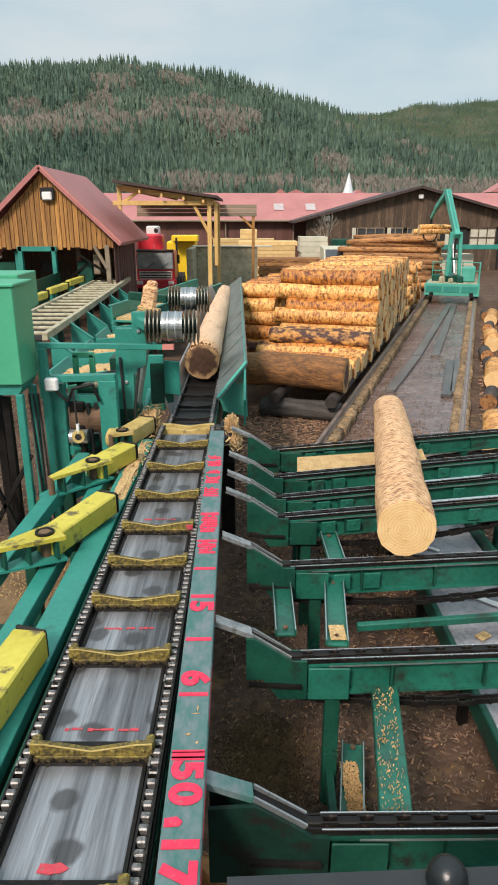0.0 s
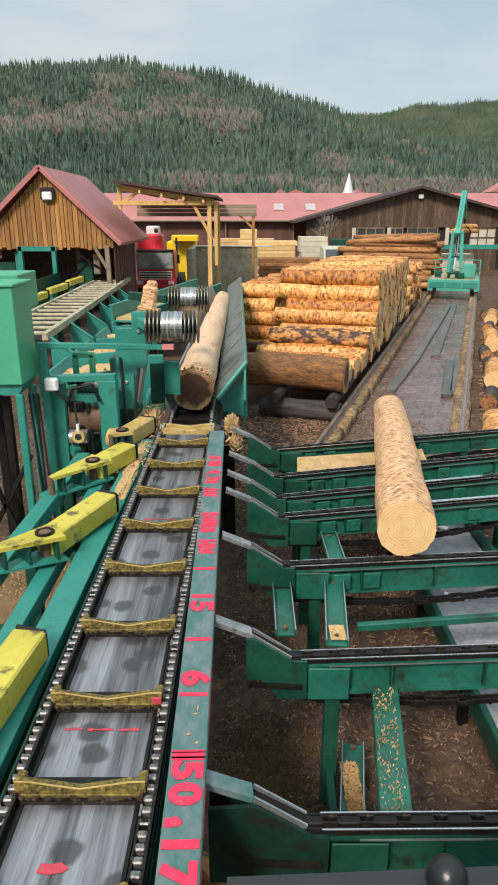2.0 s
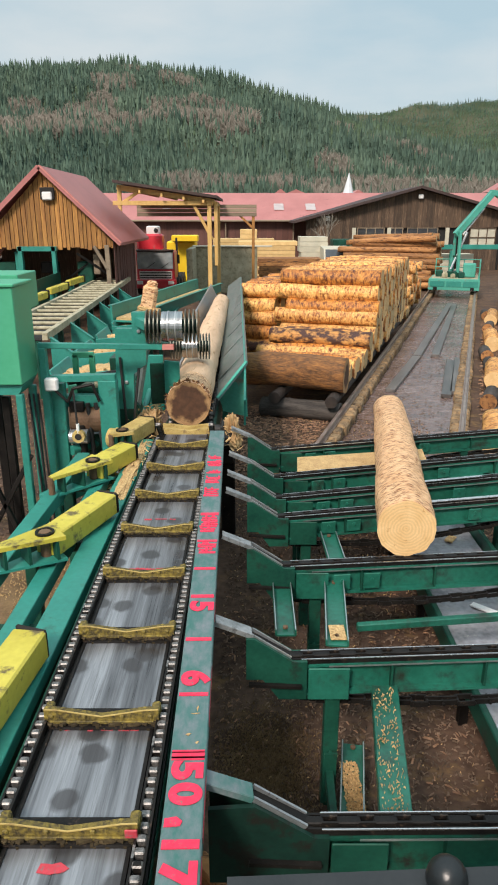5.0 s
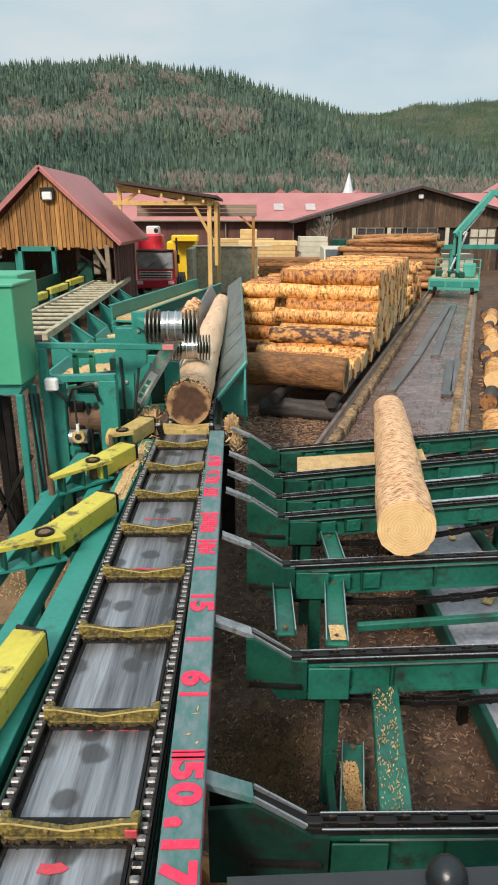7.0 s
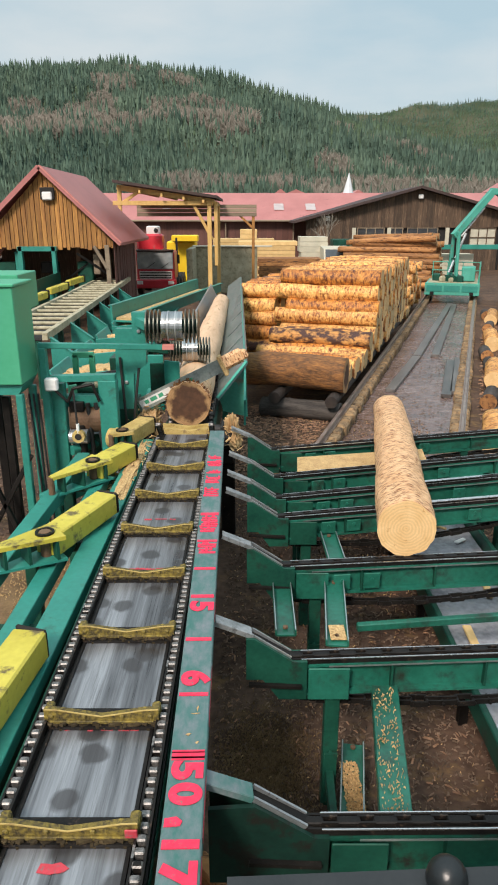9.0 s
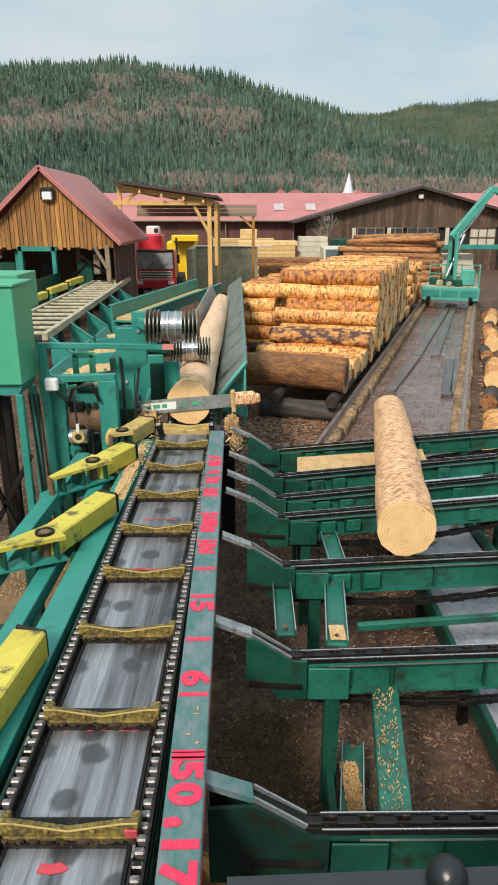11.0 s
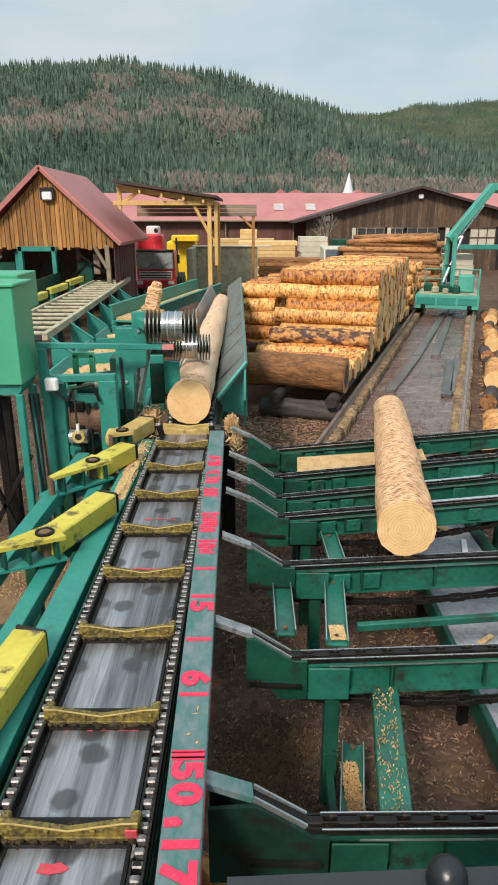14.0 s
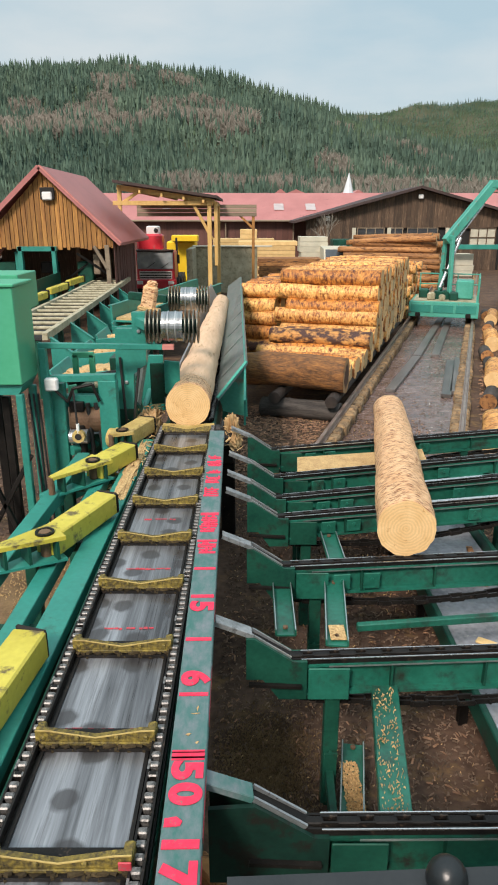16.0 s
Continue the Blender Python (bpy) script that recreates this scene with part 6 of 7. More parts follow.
# chip-strewn troughs between the lines
for k in range(5):
    y = 14.2 + 2.3 * k
    th = thing("chip_trough", "green steel trough strewn with pale wood chips", "trough", "chip troughs")
    b = bmesh.new()
    prism(b, [(-4.35, 1.25), (-4.3, 1.25), (-4.15, 0.98), (-2.75, 0.98), (-2.6, 1.3), (-2.55, 1.3), (-2.7, 0.93), (-4.2, 0.93)], "y", y, y + 1.6)
    part("pan", b, "green", th)
    b = bmesh.new()
    bar(b, (-4.3, y - 0.05, 1.0), (-2.6, y - 0.05, 1.15), 0.07, 0.3, 0.01)
    part("front_plate", b, "green", th)
    for x in (-4.0, -2.9):
        b = bmesh.new()
        box(b, (x, y + 0.8, 0.465), (0.12, 0.12, 0.93))
        part("leg", b, "green_dark", th)
    heap("chip_heap", (-3.55, y + 0.8, 1.0), (0.62, 0.75, 0.16), "chips", "pale orange wood chips lying in a trough", 11 + k)
b = bmesh.new()
box(b, (-2.75, 11.2, 1.55), (0.6, 0.5, 0.36), bev=0.02)
solid("motor_hood", b, "green_light", "light green sheet hood on the machine", "hood")
heap("sawdust_drift", (-2.55, 6.2, 0.0), (0.85, 1.9, 0.10), "sawdust", "tan sawdust drifted on the soil beside the bench", 71)
# chip chute slanting from the troughs to the far end of the infeed
chute = thing("chip_chute", "wide green steel chute with chips inside, behind the rollers", "chute")
mc, lc = axis_frame((-3.9, 21.5, 1.35), (-1.75, 30.0, 1.45))
for nm, c, s3, mt in (("floor_plate", (0, 0, -0.12), (lc, 1.0, 0.04), "green"), ("near_rim", (0, -0.52, 0.04), (lc, 0.06, 0.36), "green"), ("far_rim", (0, 0.52, 0.12), (lc, 0.06, 0.5), "green"),
                      ("rim_flange", (0, -0.56, 0.22), (lc, 0.14, 0.03), "green"), ("rim_flange", (0, 0.56, 0.37), (lc, 0.14, 0.03), "green"), ("chip_fill", (0, 0, -0.06), (lc * 0.96, 0.9, 0.08), "chips")):
    b = bmesh.new()
    box(b, None, s3, m=mc @ Matrix.Translation(c))
    part(nm, b, mt, chute)
for f in (0.12, 0.5, 0.88):
    b = bmesh.new()
    box(b, (-3.9 + 2.15 * f, 21.5 + 8.5 * f, 0.6), (0.2, 0.2, 1.2))
    part("leg", b, "green_dark", chute)


# ---------------------------------------------------------------- rail crane
crane = thing("rail_crane", "green rail-mounted log crane with a slewing boom", "crane")
CU = [(0, 37.2), (0.5, 37.55), (1.0, 38.2), (1.5, 39.1), (2.0, 39.6), (2.5, 40.1), (3.0, 40.2), (7.5, 40.2), (8.0, 39.5), (8.5, 38.5), (9.0, 37.5), (10.2, 36.0), (11.5, 34.5), (12, 34.0), (12.5, 33.5),
      (13, 32.9), (13.5, 32.3), (14, 31.65), (14.5, 31.0), (15, 30.4), (15.5, 29.7), (16, 28.9)]


def crane_at(t):
    for (a, p), (q, r) in zip(CU, CU[1:]):
        if t <= q:
            return p + (r - p) * (t - a) / (q - a)
    return CU[-1][1]


def crane_pose(t):
    return Matrix.Translation(uv(crane_at(t), -1.15, 0.38)) @ Matrix.Rotation(-RA, 4, "Z")


def cbox(name, c, s, mat="crane_green", lab="", bev=0.015, par=None):
    b = bmesh.new()
    box(b, c, s, bev=bev)
    return part(name, b, mat, par or crane, lab)


# local frame: x right, y along the track away from the camera, z from the rail head
cbox("carriage", (0, 1.4, 0.50), (2.72, 2.8, 0.46), "crane_green")
cbox("buffer_beam", (0, -0.02, 0.42), (2.78, 0.1, 0.62), "crane_green")
for x in (-1.28, 1.28):
    for y in (0.4, 2.4):
        b = bmesh.new()
        rod(b, (x - 0.06, y, 0.2), (x + 0.06, y, 0.2), 0.2, seg=20)
        part("wheel", b, "iron", crane)
for x in (-0.9, 0.0, 0.9):
    cbox("front_panel", (x, -0.08, 0.45), (0.8, 0.03, 0.32), "green", "darker recessed front panel", 0.01)
for x in (-1.0, 1.0):
    cbox("buffer", (x, -0.12, 0.2), (0.2, 0.14, 0.16), "iron", "black buffer block", 0.02)
cbox("deck_edge", (0, 1.4, 0.745), (2.5, 2.5, 0.03), "concrete", "oily grey deck plate", 0.0)
cbox("axle_box", (0, 0.5, 0.2), (2.3, 0.3, 0.16), "iron")
cbox("axle_box", (0, 2.4, 0.2), (2.3, 0.3, 0.16), "iron")
for x in (-1.2, -0.4, 0.4, 1.3):
    cbox("rail_post", (x, 2.75, 1.2), (0.05, 0.05, 0.95), "crane_green")
for z in (1.2, 1.65):
    cbox("hand_rail", (0.05, 2.75, z), (2.6, 0.05, 0.05), "crane_green")
cbox("rail_post", (1.32, 0.1, 1.2), (0.06, 0.06, 1.0), "crane_green")
cbox("rail_post", (1.32, 1.4, 1.2), (0.06, 0.06, 1.0), "crane_green")
cbox("side_hand_rail", (1.32, 1.4, 1.68), (0.06, 2.7, 0.05), "crane_green")
cbox("oil_tank", (0.75, 1.2, 1.15), (0.7, 0.9, 0.75), "crane_green", bev=0.05)
for x, y, s in ((-0.55, 0.5, 0.32), (-0.1, 0.35, 0.26), (0.35, 0.45, 0.36), (-0.9, 1.2, 0.4), (0.1, 0.9, 0.4)):
    cbox("pump", (x, y, 0.73 + s / 2), (s, s, s), "concrete" if s < 0.34 else "green_dark", "grey oily pump unit", 0.06)
upper = new("slewing_column")
upper.parent = crane
SLEW0 = Vector((-0.05, 1.0, 0.72))
upper.matrix_basis = Matrix.Translation(SLEW0)


def ubar(name, p, q, w, h, mat="crane_green", lab=""):
    b = bmesh.new()
    bar(b, p, q, w, h, 0.012)
    return part(name, b, mat, upper, lab)


b = bmesh.new()
rod(b, (0, 0, 0), (0, 0, 0.35), 0.42, seg=24)
part("slew_ring", b, "green_dark", upper)
ubar("mast", (-0.34, 0, 0.3), (-0.24, 0, 2.55), 0.13, 0.18)
ubar("mast", (0.34, 0, 0.3), (0.24, 0, 2.55), 0.13, 0.18)
ubar("mast_head", (-0.3, 0, 2.5), (0.3, 0, 2.5), 0.2, 0.16)
ubar("mast_tie", (-0.3, 0, 1.2), (0.3, 0, 1.2), 0.12, 0.1, "green_dark")
ubar("mast_plate", (0, 0.05, 0.5), (0, 0.05, 2.3), 0.22, 0.05, "iron")
b = bmesh.new()
rod(b, (0, -0.25, 0.5), (0, 0.55, 2.5), 0.07, seg=12)
part("lift_cylinder", b, "bare_steel", upper)
# boom lies in the local y-z plane, rising away; stick hangs from its head
ubar("boom", (0, -0.15, 2.35), (0, 1.9, 4.6), 0.28, 0.34)
ubar("boom_rib", (0, 0.0, 2.74), (0, 1.75, 4.66), 0.12, 0.05, "green")
ubar("boom_head", (0, 1.75, 4.6), (0, 2.12, 4.57), 0.3, 0.3)
ubar("stick", (0, 2.0, 4.6), (0, 3.6, 3.75), 0.2, 0.26)
ubar("stick_end", (0, 3.5, 3.8), (0, 4.3, 3.25), 0.14, 0.2)
b = bmesh.new()
rod(b, (0, 0.3, 2.35), (0, 1.5, 3.8), 0.06, seg=12)
part("boom_cylinder", b, "bare_steel", upper)
ubar("grapple_link", (0, 4.25, 3.2), (0, 4.25, 2.75), 0.1, 0.1, "iron")
for s in (-1, 1):
    b = bmesh.new()
    for k in range(5):
        a0, a1 = radians(80 - 38 * k), radians(80 - 38 * (k + 1))
        bar(b, (s * 0.42 * math.cos(a0), 4.25, 2.35 + 0.42 * math.sin(a0)), (s * 0.42 * math.cos(a1), 4.25, 2.35 + 0.42 * math.sin(a1)), 0.12, 0.05)
    part("grapple_jaw", b, "iron", upper)
# slew: positive degrees turn the boom to the camera's right
SLEW = [(0, -22), (0.5, -20), (1.0, -17), (1.5, -9), (2.0, 3), (2.5, 19), (3.0, 39), (3.5, 54), (4.0, 59), (6.3, 59), (9.2, 58), (11.3, 55), (14.0, 53), (16.0, 53)]


def slew_at(t):
    for (a, p), (q, r) in zip(SLEW, SLEW[1:]):
        if t <= q:
            return p + (r - p) * (t - a) / (q - a)
    return SLEW[-1][1]


def slew_pose(t):
    return Matrix.Translation(SLEW0) @ Matrix.Rotation(radians(-slew_at(t)), 4, "Z")


MOVERS.append((crane, [(t, crane_pose(t)) for t, _ in CU]))
MOVERS.append((upper, [(t, slew_pose(t)) for t, _ in SLEW]))
CARRY = sorted({t for t, _ in CU} | {t for t, _ in SLEW} | {k * 0.25 for k in range(17)})
grab = log_mesh("grabbed_log", 2.0, 0.15, 0.13, 33, ["orange_log", "cut_old"], seg=14, rings=10, rough=0.06, ends=(1, 1))
for dy, dz, dx in ((-0.14, 2.48, -0.85), (0.15, 2.5, -1.05), (0.0, 2.75, -0.75)):
    ob = tagged(new("log", grab), "short orange-brown log held by the crane grapple", "log", "logs in the grapple")
    MOVERS.append((ob, [(t, crane_pose(t) @ slew_pose(t) @ Matrix.Translation((0, 4.25, dz)) @ Matrix.Rotation(radians(12 + 24 * min(2.0, t)), 4, "Z") @ Matrix.Translation((dx, dy, 0))) for t in CARRY]))

# ---------------------------------------------------------------- red truck under the shelter
tr = thing("truck", "red log truck cab parked behind the shelter", "truck")
TX, TY = -5.42, 40.0


def tbox(name, c, s, mat, lab="", bev=0.03, par=None):
    b = bmesh.new()
    box(b, (TX + c[0], TY + c[1], c[2]), s, bev=bev)
    return part(name, b, mat, par or tr, lab)


tbox("cab", (0, 0.9, 1.58), (2.2, 1.8, 1.9), "truck_red", bev=0.08)
b = bmesh.new()
box(b, None, (2.06, 0.05, 0.98), bev=0.03, m=Matrix.Translation((TX, TY - 0.06, 2.04)) @ Matrix.Rotation(radians(-4), 4, "X"))
part("windshield", b, "truck_glass", tr)
tbox("sun_visor", (0, -0.02, 2.58), (2.16, 0.3, 0.12), "roof_dark", "dark sun visor", 0.04)
for x in (-0.5, 0.35):
    b = bmesh.new()
    bar(b, (TX + x, TY - 0.13, 1.6), (TX + x + 0.55, TY - 0.07, 1.98), 0.03, 0.03)
    part("wiper", b, "black", tr)
tbox("grille", (0, -0.02, 1.2), (1.9, 0.06, 0.46), "white", "pale grille bars", 0.02)
for z in (1.06, 1.2, 1.34):
    tbox("grille_slat", (0, -0.06, z), (1.8, 0.03, 0.06), "iron", bev=0.0)
tbox("bumper", (0, -0.1, 0.72), (2.4, 0.3, 0.5), "truck_red", bev=0.05)
for x in (-0.9, 0.9):
    tbox("headlight", (x, -0.26, 0.8), (0.34, 0.04, 0.2), "white", bev=0.02)
    b = bmesh.new()
    rod(b, (TX + x * 1.2 - 0.15, TY + 1.2, 0.5), (TX + x * 1.2 + 0.15, TY + 1.2, 0.5), 0.5, seg=24)
    part("wheel", b, "rubber", tr)
tbox("deflector", (-0.4, 1.3, 3.0), (1.5, 1.0, 0.95), "truck_red", bev=0.12)
tbox("loader_cabin", (-0.25, 1.6, 3.6), (0.72, 0.9, 0.62), "white", "white loader cabin", 0.06)
# black disc on the cabin front, painting a dark fan hole
b = bmesh.new()
rod(b, (TX - 0.05, TY + 1.12, 3.66), (TX - 0.05, TY + 1.16, 3.66), 0.13, seg=20)
part("fan_opening", b, "black", tr)
tbox("chassis", (0, 4.0, 0.9), (1.0, 6.5, 0.3), "iron", bev=0.02)
for y in (3.6, 5.2):
    for x in (-1.0, 1.0):
        b = bmesh.new()
        rod(b, (TX + x - 0.2, TY + y, 0.5), (TX + x + 0.2, TY + y, 0.5), 0.5, seg=20)
        part("wheel", b, "rubber", tr)
for x in (-1.32, 1.32):
    tbox("mirror", (x, 0.1, 2.1), (0.16, 0.1, 0.5), "black", bev=0.02)
tbox("load_stake", (0.95, 3.0, 2.0), (0.12, 0.12, 2.4), "black", bev=0.0)

# ---------------------------------------------------------------- walls, timber stacks and small things in the yard
def slab(name, c, s, mat, label, cat, bev=0.03, group="", rz=0.0):
    b = bmesh.new()
    box(b, (0, 0, 0), s, bev=bev)
    return solid(name, b, mat, label, cat, group, m=Matrix.Translation(c) @ Matrix.Rotation(radians(rz), 4, "Z"))


slab("concrete_wall", (-1.45, 42, 1.35), (3.9, 0.4, 2.7), "concrete", "mossy grey concrete bay wall", "wall")
slab("concrete_wall", (-3.35, 40.6, 1.35), (0.35, 3.2, 2.7), "concrete", "mossy grey concrete bay wall", "wall")
slab("wall_capping", (-1.0, 42, 2.74), (4.8, 0.6, 0.08), "offwhite", "pale board capping on a concrete wall", "capping", 0.01)
slab("yellow_skip", (-4.5, 47, 1.45), (1.9, 2.0, 2.9), "yellow_bright", "bright yellow steel skip", "skip", 0.1)
slab("yellow_hopper", (-4.15, 45.6, 3.1), (1.7, 1.2, 0.4), "yellow_bright", "bright yellow hopper rim", "hopper", 0.05)


def timber_stack(x, y, w, d, h, label, z0=0.0, th=0.12, mat="sawn"):
    st = thing("timber_stack", label, "timber stack", "stacks of sawn timber")
    n = max(2, int(h / (th + 0.02)))
    for k in range(n):
        b = bmesh.new()
        box(b, (x + rnd.uniform(-.06, .06), y, z0 + (k + 0.5) * h / n), (w * rnd.uniform(.96, 1.03), d, h / n - 0.02), bev=0.01)
        part("board_layer", b, mat, st)
    return st


timber_stack(2.6, 44.5, 4.0, 2.0, 1.95, "low stack of orange-brown sawn timber", mat="brown_log", th=0.2)
timber_stack(1.2, 47, 3.8, 2.0, 2.9, "tall stack of orange sawn timber beams", mat="sawn", th=0.25)
timber_stack(0.0, 50, 1.2, 2.0, 3.6, "stack of pale sawn timber on edge", th=0.3)
timber_stack(4.6, 50, 2.0, 2.0, 3.1, "stack of pale cream boards", th=0.3, mat="offwhite")
timber_stack(-0.4, 56, 5, 2.0, 2.8, "stack of pale planks near the workshop", th=0.25)
timber_stack(9.8, 48.8, 1.5, 2.5, 2.9, "stack of fresh yellow planks", th=0.22)
timber_stack(12.5, 51, 1.0, 2.5, 2.9, "upright stack of fresh yellow planks", th=0.22)
timber_stack(15.0, 54.5, 5, 1.5, 1.7, "long stack of pale boards under tarpaulin", th=0.35, mat="offwhite")
slab("green_container", (7.6, 54, 1.4), (2.4, 2.0, 2.8), "green_dark", "dull green container behind log stacks", "container", 0.05)
slab("green_rack", (15.5, 53, 2.25), (9.0, 0.3, 0.35), "green", "long green steel rack beam before the barn", "rack", 0.02)
slab("green_rack", (15.5, 53, 1.0), (0.3, 0.3, 2.0), "green", "green steel rack post before the barn", "rack", 0.02)
van = thing("van", "small pale grey van parked by the timber", "van")
b = bmesh.new()
prism(b, [(46.0, 0.5), (46.0, 1.5), (46.5, 2.4), (49.0, 2.5), (49.0, 0.5)], "x", 5.0, 6.8)
part("body", b, "offwhite", van)
b = bmesh.new()
m4 = Matrix.Translation((5.9, 46.22, 1.96)) @ Matrix.Rotation(radians(-29), 4, "X")
box(b, None, (1.6, 0.04, 0.9), m=m4)
part("windscreen", b, "glass", van)
for x in (5.1, 6.7):
    for y in (46.6, 48.4):
        b = bmesh.new()
        rod(b, (x - 0.1, y, 0.35), (x + 0.1, y, 0.35), 0.35, seg=18)
        part("wheel", b, "rubber", van)

# bare tree beside the barn
tree = thing("bare_tree", "small leafless tree beside the barn", "tree")
tb = bmesh.new()
rod(tb, (6.2, 56, 0), (6.25, 56, 3.4), 0.10, 0.05, 10)
part("trunk", tb, "board_grey", tree)
rg = random.Random(12)
tb = bmesh.new()


def limb(p, d, le, r, n):
    q = p + d * le
    rod(tb, p, q, r, r * 0.6, 5, caps=False)
    if n:
        for _ in range(3):
            e = (d + Vector((rg.uniform(-.7, .7), rg.uniform(-.7, .7), rg.uniform(-.1, .5)))).normalized()
            limb(p + d * le * rg.uniform(.5, 1), e, le * 0.68, r * 0.6, n - 1)


for _ in range(5):
    limb(Vector((6.22, 56, rg.uniform(2.0, 3.3))), Vector((rg.uniform(-.6, .6), rg.uniform(-.6, .6), 1)).normalized(), 1.0, 0.032, 3)
part("crown", tb, "twigs", tree, "fine bare twigs")

# ---------------------------------------------------------------- bark belt under the deck
belt = thing("waste_conveyor", "wet grey waste belt in a dark steel trough", "conveyor")
b = bmesh.new()
box(b, (2.45, 6.6, 0.42), (0.95, 7.5, 0.03))
part("belt", b, "wet_belt", belt)
for x in (1.93, 2.97):
    b = bmesh.new()
    box(b, (x, 6.6, 0.48), (0.06, 7.5, 0.22), bev=0.01)
    part("side_rail", b, "green_dark", belt)
for y in (3.6, 5.0, 6.6, 8.2, 9.8):
    for x in (1.95, 2.95):
        b = bmesh.new()
        box(b, (x, y, 0.2), (0.08, 0.08, 0.4))
        part("leg", b, "iron", belt)
rg = random.Random(3)
bits = []
for k in range(26):
    b = bmesh.new()
    le, w = rg.uniform(0.12, 0.5), rg.uniform(0.04, 0.12)
    box(b, (0, 0, 0.02), (w, le, 0.025), bev=0.008)
    ob = solid("wood_offcut", b, rg.choice(["chips", "brown_log", "sawn", "white"]), "small wet wood offcut riding on the waste belt", "offcut", "offcuts on the waste belt")
    x, y0, a = rg.uniform(2.12, 2.8), 3.2 + k * 0.62, rg.uniform(-60, 60)
    MOVERS.append((ob, [(t, pose(x, min(8.6, max(3.0, y0 - 0.55 * t)), 0.437 + 0.001 * (k % 5), 0, 0, a)) for t in sorted({0, max(0.05, min(15.8, (y0 - 8.6) / 0.55)), max(0.1, min(15.9, (y0 - 3.0) / 0.55)), 16.0})]))

# sloping planks and beams under the deck
for p, q, w, h, mat, lab in (((1.75, 3.0, 0.3), (2.6, 5.6, 0.36), 0.12, 0.1, "iron", "dark oily steel beam under the deck"),
                             ((2.1, 2.8, 0.25), (3.1, 5.4, 0.3), 0.14, 0.1, "iron", "dark oily steel beam under the deck"),
                             ((0.95, 5.06, 0.98), (3.4, 5.30, 1.02), 0.06, 0.07, "deck_green", "green steel tie under the deck"),
                             ((0.55, 8.0, 1.06), (1.25, 8.2, 1.06), 0.45, 0.1, "chips", "sawdust-covered plank on the deck")):
    b = bmesh.new()
    bar(b, p, q, w, h, 0.008)
    solid("cross_tie", b, mat, lab, "beam", "ties under the deck")
b = bmesh.new()
bar(b, (-0.29, 2.89, 0.9), (-0.05, 2.62, 0.9), 0.09, 0.05, 0.006)
solid("plank", b, "brown_log", "brown wooden plank under the measuring beam", "plank", m=Matrix.Translation((0, 0, 0)))
for x, y in ((-0.24, 2.84), (-0.1, 2.67)):
    b = bmesh.new()
    box(b, (x, y, 0.4375), (0.08, 0.08, 0.875), bev=0.006)
    solid("trestle_post", b, "brown_log", "short brown timber post carrying a plank", "post", "posts under the plank")
# sawdust-covered plate between the two far beams
b = bmesh.new()
prism(b, [(0.62, 8.0), (2.4, 8.45), (2.45, 8.95), (0.66, 8.6)], "z", 1.24, 1.29)
solid("dust_covered_plate", b, "chips", "sloping plate covered with pale sawdust", "plate")
b = bmesh.new()
box(b, (0.72, 4.66, 1.200), (0.13, 0.2, 0.016), bev=0.005)
solid("sawdust_patch", b, "chips", "pale sawdust patch on a stringer", "sawdust", kind="stuff")

# ---------------------------------------------------------------- litter: bark flakes and chips on the soil
def litter(name, label, mat, count, region, size, seed, z=0.012):
    rr = np.random.RandomState(seed)
    v, f = [], []
    for _ in range(count):
        x, y = region(rr)
        a, le, w = rr.rand() * 6.28, size * (0.4 + 1.4 * rr.rand()), size * (0.15 + 0.35 * rr.rand())
        t = rr.rand() * 0.02
        c, s = math.cos(a), math.sin(a)
        n0 = len(v)
        for dx, dy, dz in ((-le, -w, 0), (le, -w, t), (le, w, t * 1.5), (-le, w, t * .4), (0, 0, 0.012 + t)):
            v.append((x + dx * c - dy * s, y + dx * s + dy * c, z + dz))
        f += [(n0, n0 + 1, n0 + 4), (n0 + 1, n0 + 2, n0 + 4), (n0 + 2, n0 + 3, n0 + 4), (n0 + 3, n0, n0 + 4)]
    return tagged(new(name, raw_mesh(name, v, f, mat)), label, "litter", kind="stuff")


def under_deck(r):
    return (-0.3 + 4.2 * r.rand(), 2.2 + 12.5 * r.rand() ** 1.3)


def left_yard(r):
    return (-6.0 + 4.8 * r.rand(), 2.5 + 14 * r.rand())


def track_zone(r):
    p = uv(10 + 26 * r.rand() ** 1.4, -2.25 + 2.1 * r.rand())
    return (p.x, p.y)


M["bark_bits"] = material("bark_flakes", (0.07, 0.045, 0.032), (0.20, 0.132, 0.088), 0.85, scale=3, fine=20, bump=0.2, island=0.8)
M["chip_bits"] = material("pale_wood_chips", (0.36, 0.22, 0.09), (0.58, 0.40, 0.19), 0.8, scale=3, fine=20, bump=0.2, island=0.6)
M["shred_bits"] = material("red_brown_bark_shreds", (0.13, 0.066, 0.038), (0.36, 0.20, 0.115), 0.8, scale=5, fine=30, bump=0.3, island=0.7)
litter("bark_flakes", "dark bark flakes scattered under the deck", "bark_bits", 22000, under_deck, 0.017, 1)
litter("wood_chips", "pale wood chips scattered under the deck", "chip_bits", 1500, under_deck, 0.008, 2, 0.02)
litter("yard_litter", "bark flakes scattered on the yard soil", "bark_bits", 9000, left_yard, 0.022, 3)
litter("yard_chips", "pale chips scattered on the yard soil", "chip_bits", 2500, left_yard, 0.009, 4, 0.02)
litter("drift_chips", "small chips on the sawdust drift beside the bench", "chip_bits", 3500, lambda r: (-3.3 + 1.5 * r.rand(), 4.4 + 3.6 * r.rand()), 0.007, 8, 0.085)
litter("track_litter", "wet bark flakes on the track bed", "bark_bits", 1400, track_zone, 0.03, 5, 0.05)


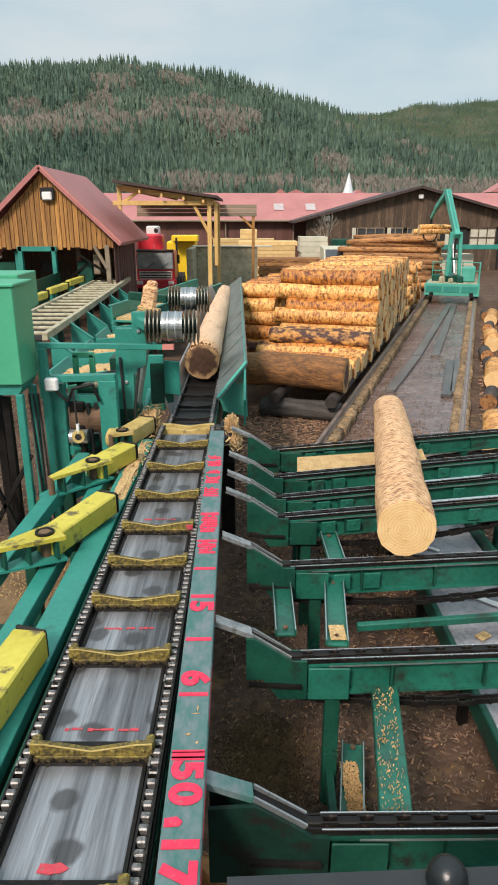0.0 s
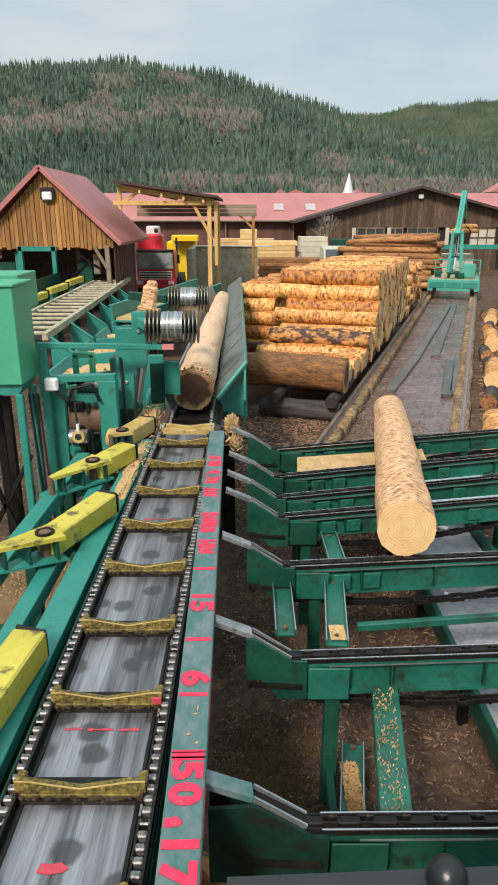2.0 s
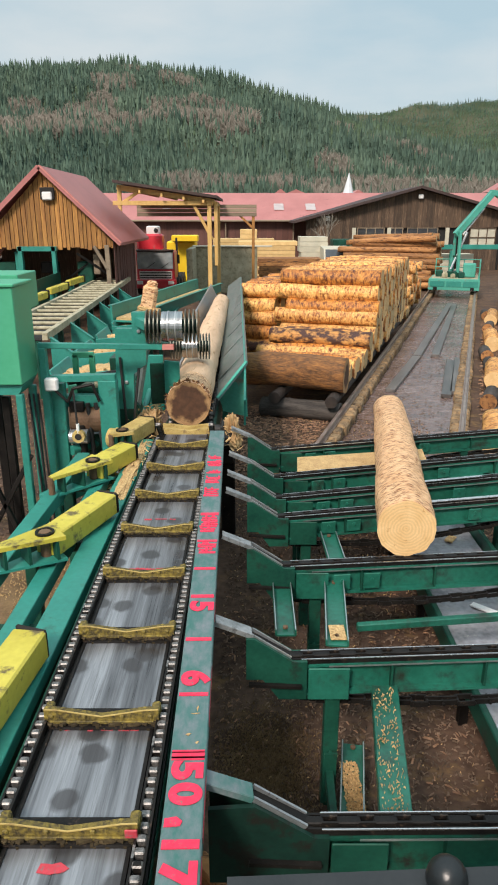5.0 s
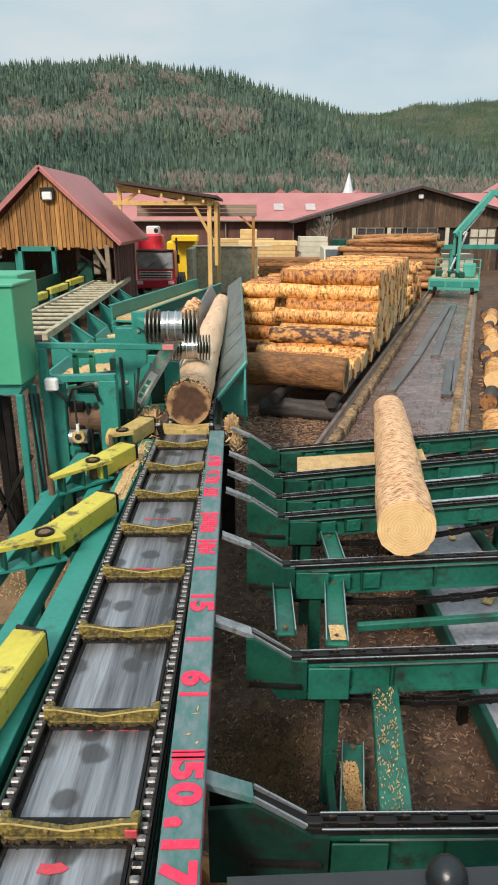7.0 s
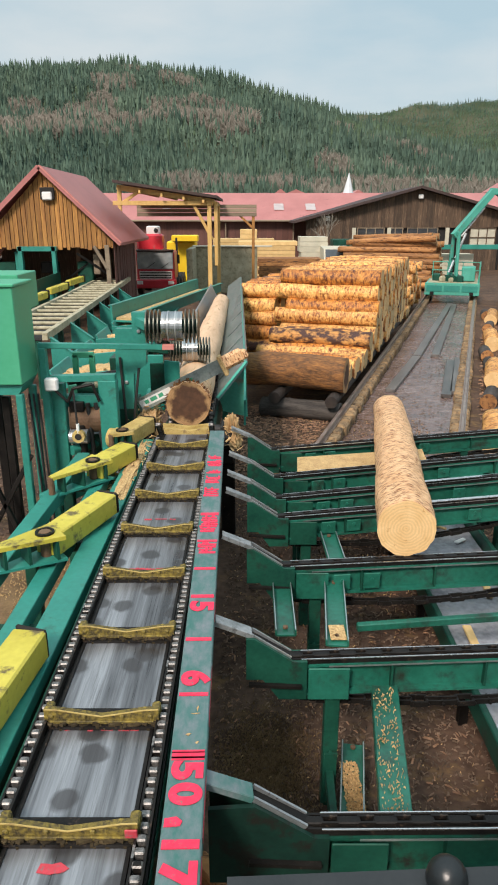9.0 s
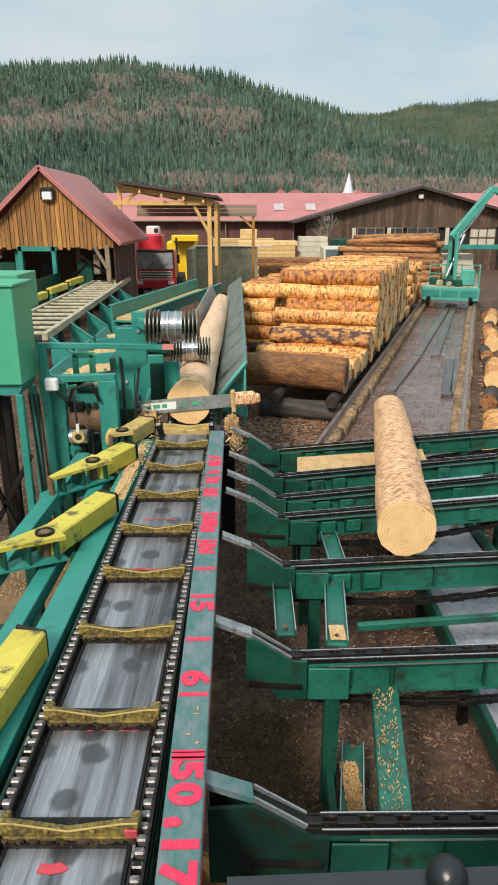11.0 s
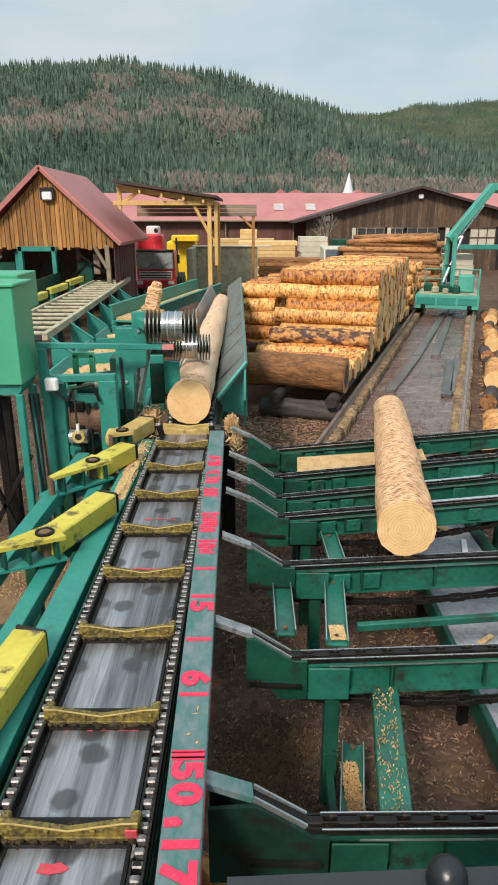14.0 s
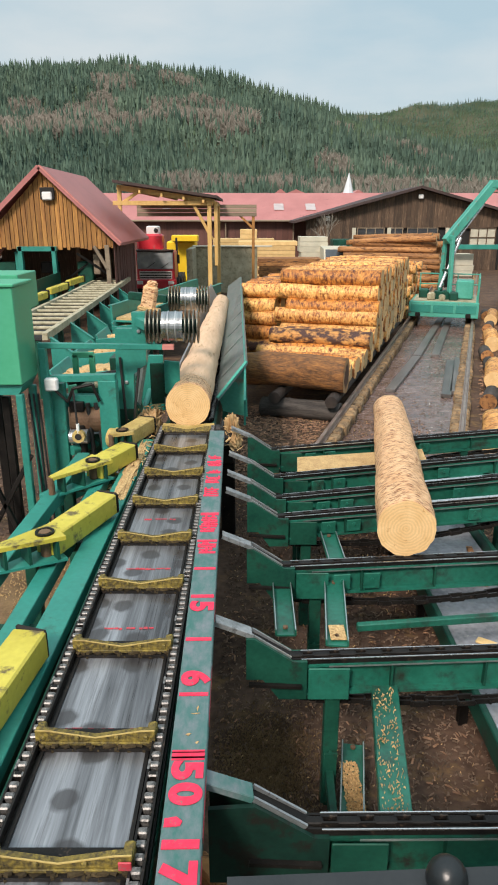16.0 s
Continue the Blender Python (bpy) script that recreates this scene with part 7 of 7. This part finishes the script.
def rail_side(r):
    q = uv(9.6 + 5.5 * r.rand(), -2.85 - 2.6 * r.rand(), 0) if r.rand() < 0.5 else uv(9.6 + 24 * r.rand(), 0.4 + 1.3 * r.rand(), 0)
    return q.x, q.y


litter("bark_litter", "red-brown bark shreds beside the crane rails", "shred_bits", 5000, rail_side, 0.045, 9, 0.015)
litter("bark_litter", "red-brown bark shreds under the deck", "shred_bits", 2600, under_deck, 0.022, 11, 0.02)
litter("sawdust_patch", "tan sawdust scattered on the soil under the deck", "dust_bits", 9000, lambda r: (0.14 + 0.2 * r.randn(), 4.47 + 0.3 * r.randn()), 0.006, 10, 0.018)
litter("sawdust_drift", "pale sawdust drifted in the low channel", "chip_bits", 1300, lambda r: (0.79 + 0.13 * (r.rand() - 0.5), 3.62 + 0.62 * r.rand() ** 1.4), 0.010, 6, 0.27)
litter("stringer_chips", "pale splinters lying on the green stringer", "chip_bits", 260, lambda r: (lambda k: (0.84 + 0.138 * k + 0.15 * (r.rand() - 0.5), 2.9 + 1.15 * k))(r.rand()), 0.006, 7, 1.133)

# ---------------------------------------------------------------- dark ledge with a knob close to the camera
ledge = thing("operator_cabin", "operator cabin with a dark grey ledge and black knob", "cabin")
b = bmesh.new()
prism(b, [(-0.02, 3.829), (0.40, 3.852), (0.40, 3.80), (-0.02, 3.79)], "y", 0.12, 0.452)
part("sill", b, "ledge", ledge)
b = bmesh.new()
box(b, (0.75, -1.0, 1.88), (1.4, 2.8, 3.76), bev=0.02)
part("cabin_wall", b, "offwhite", ledge, "pale cladding of the cabin below the ledge")
b = bmesh.new()
bmesh.ops.create_uvsphere(b, u_segments=24, v_segments=14, radius=0.0185, matrix=Matrix.Translation((0.176, 0.44, 3.842)) @ Matrix.Diagonal((1, 1, 1.15, 1)))
part("knob", b, "dark_plastic", ledge, smooth=True)


def motions():
    for ob, rows in MOVERS:
        rows = list(rows)
        if rows[-1][0] < 16.0:
            rows.append((16.0, rows[-1][1]))
        walk(ob, rows)


motions()
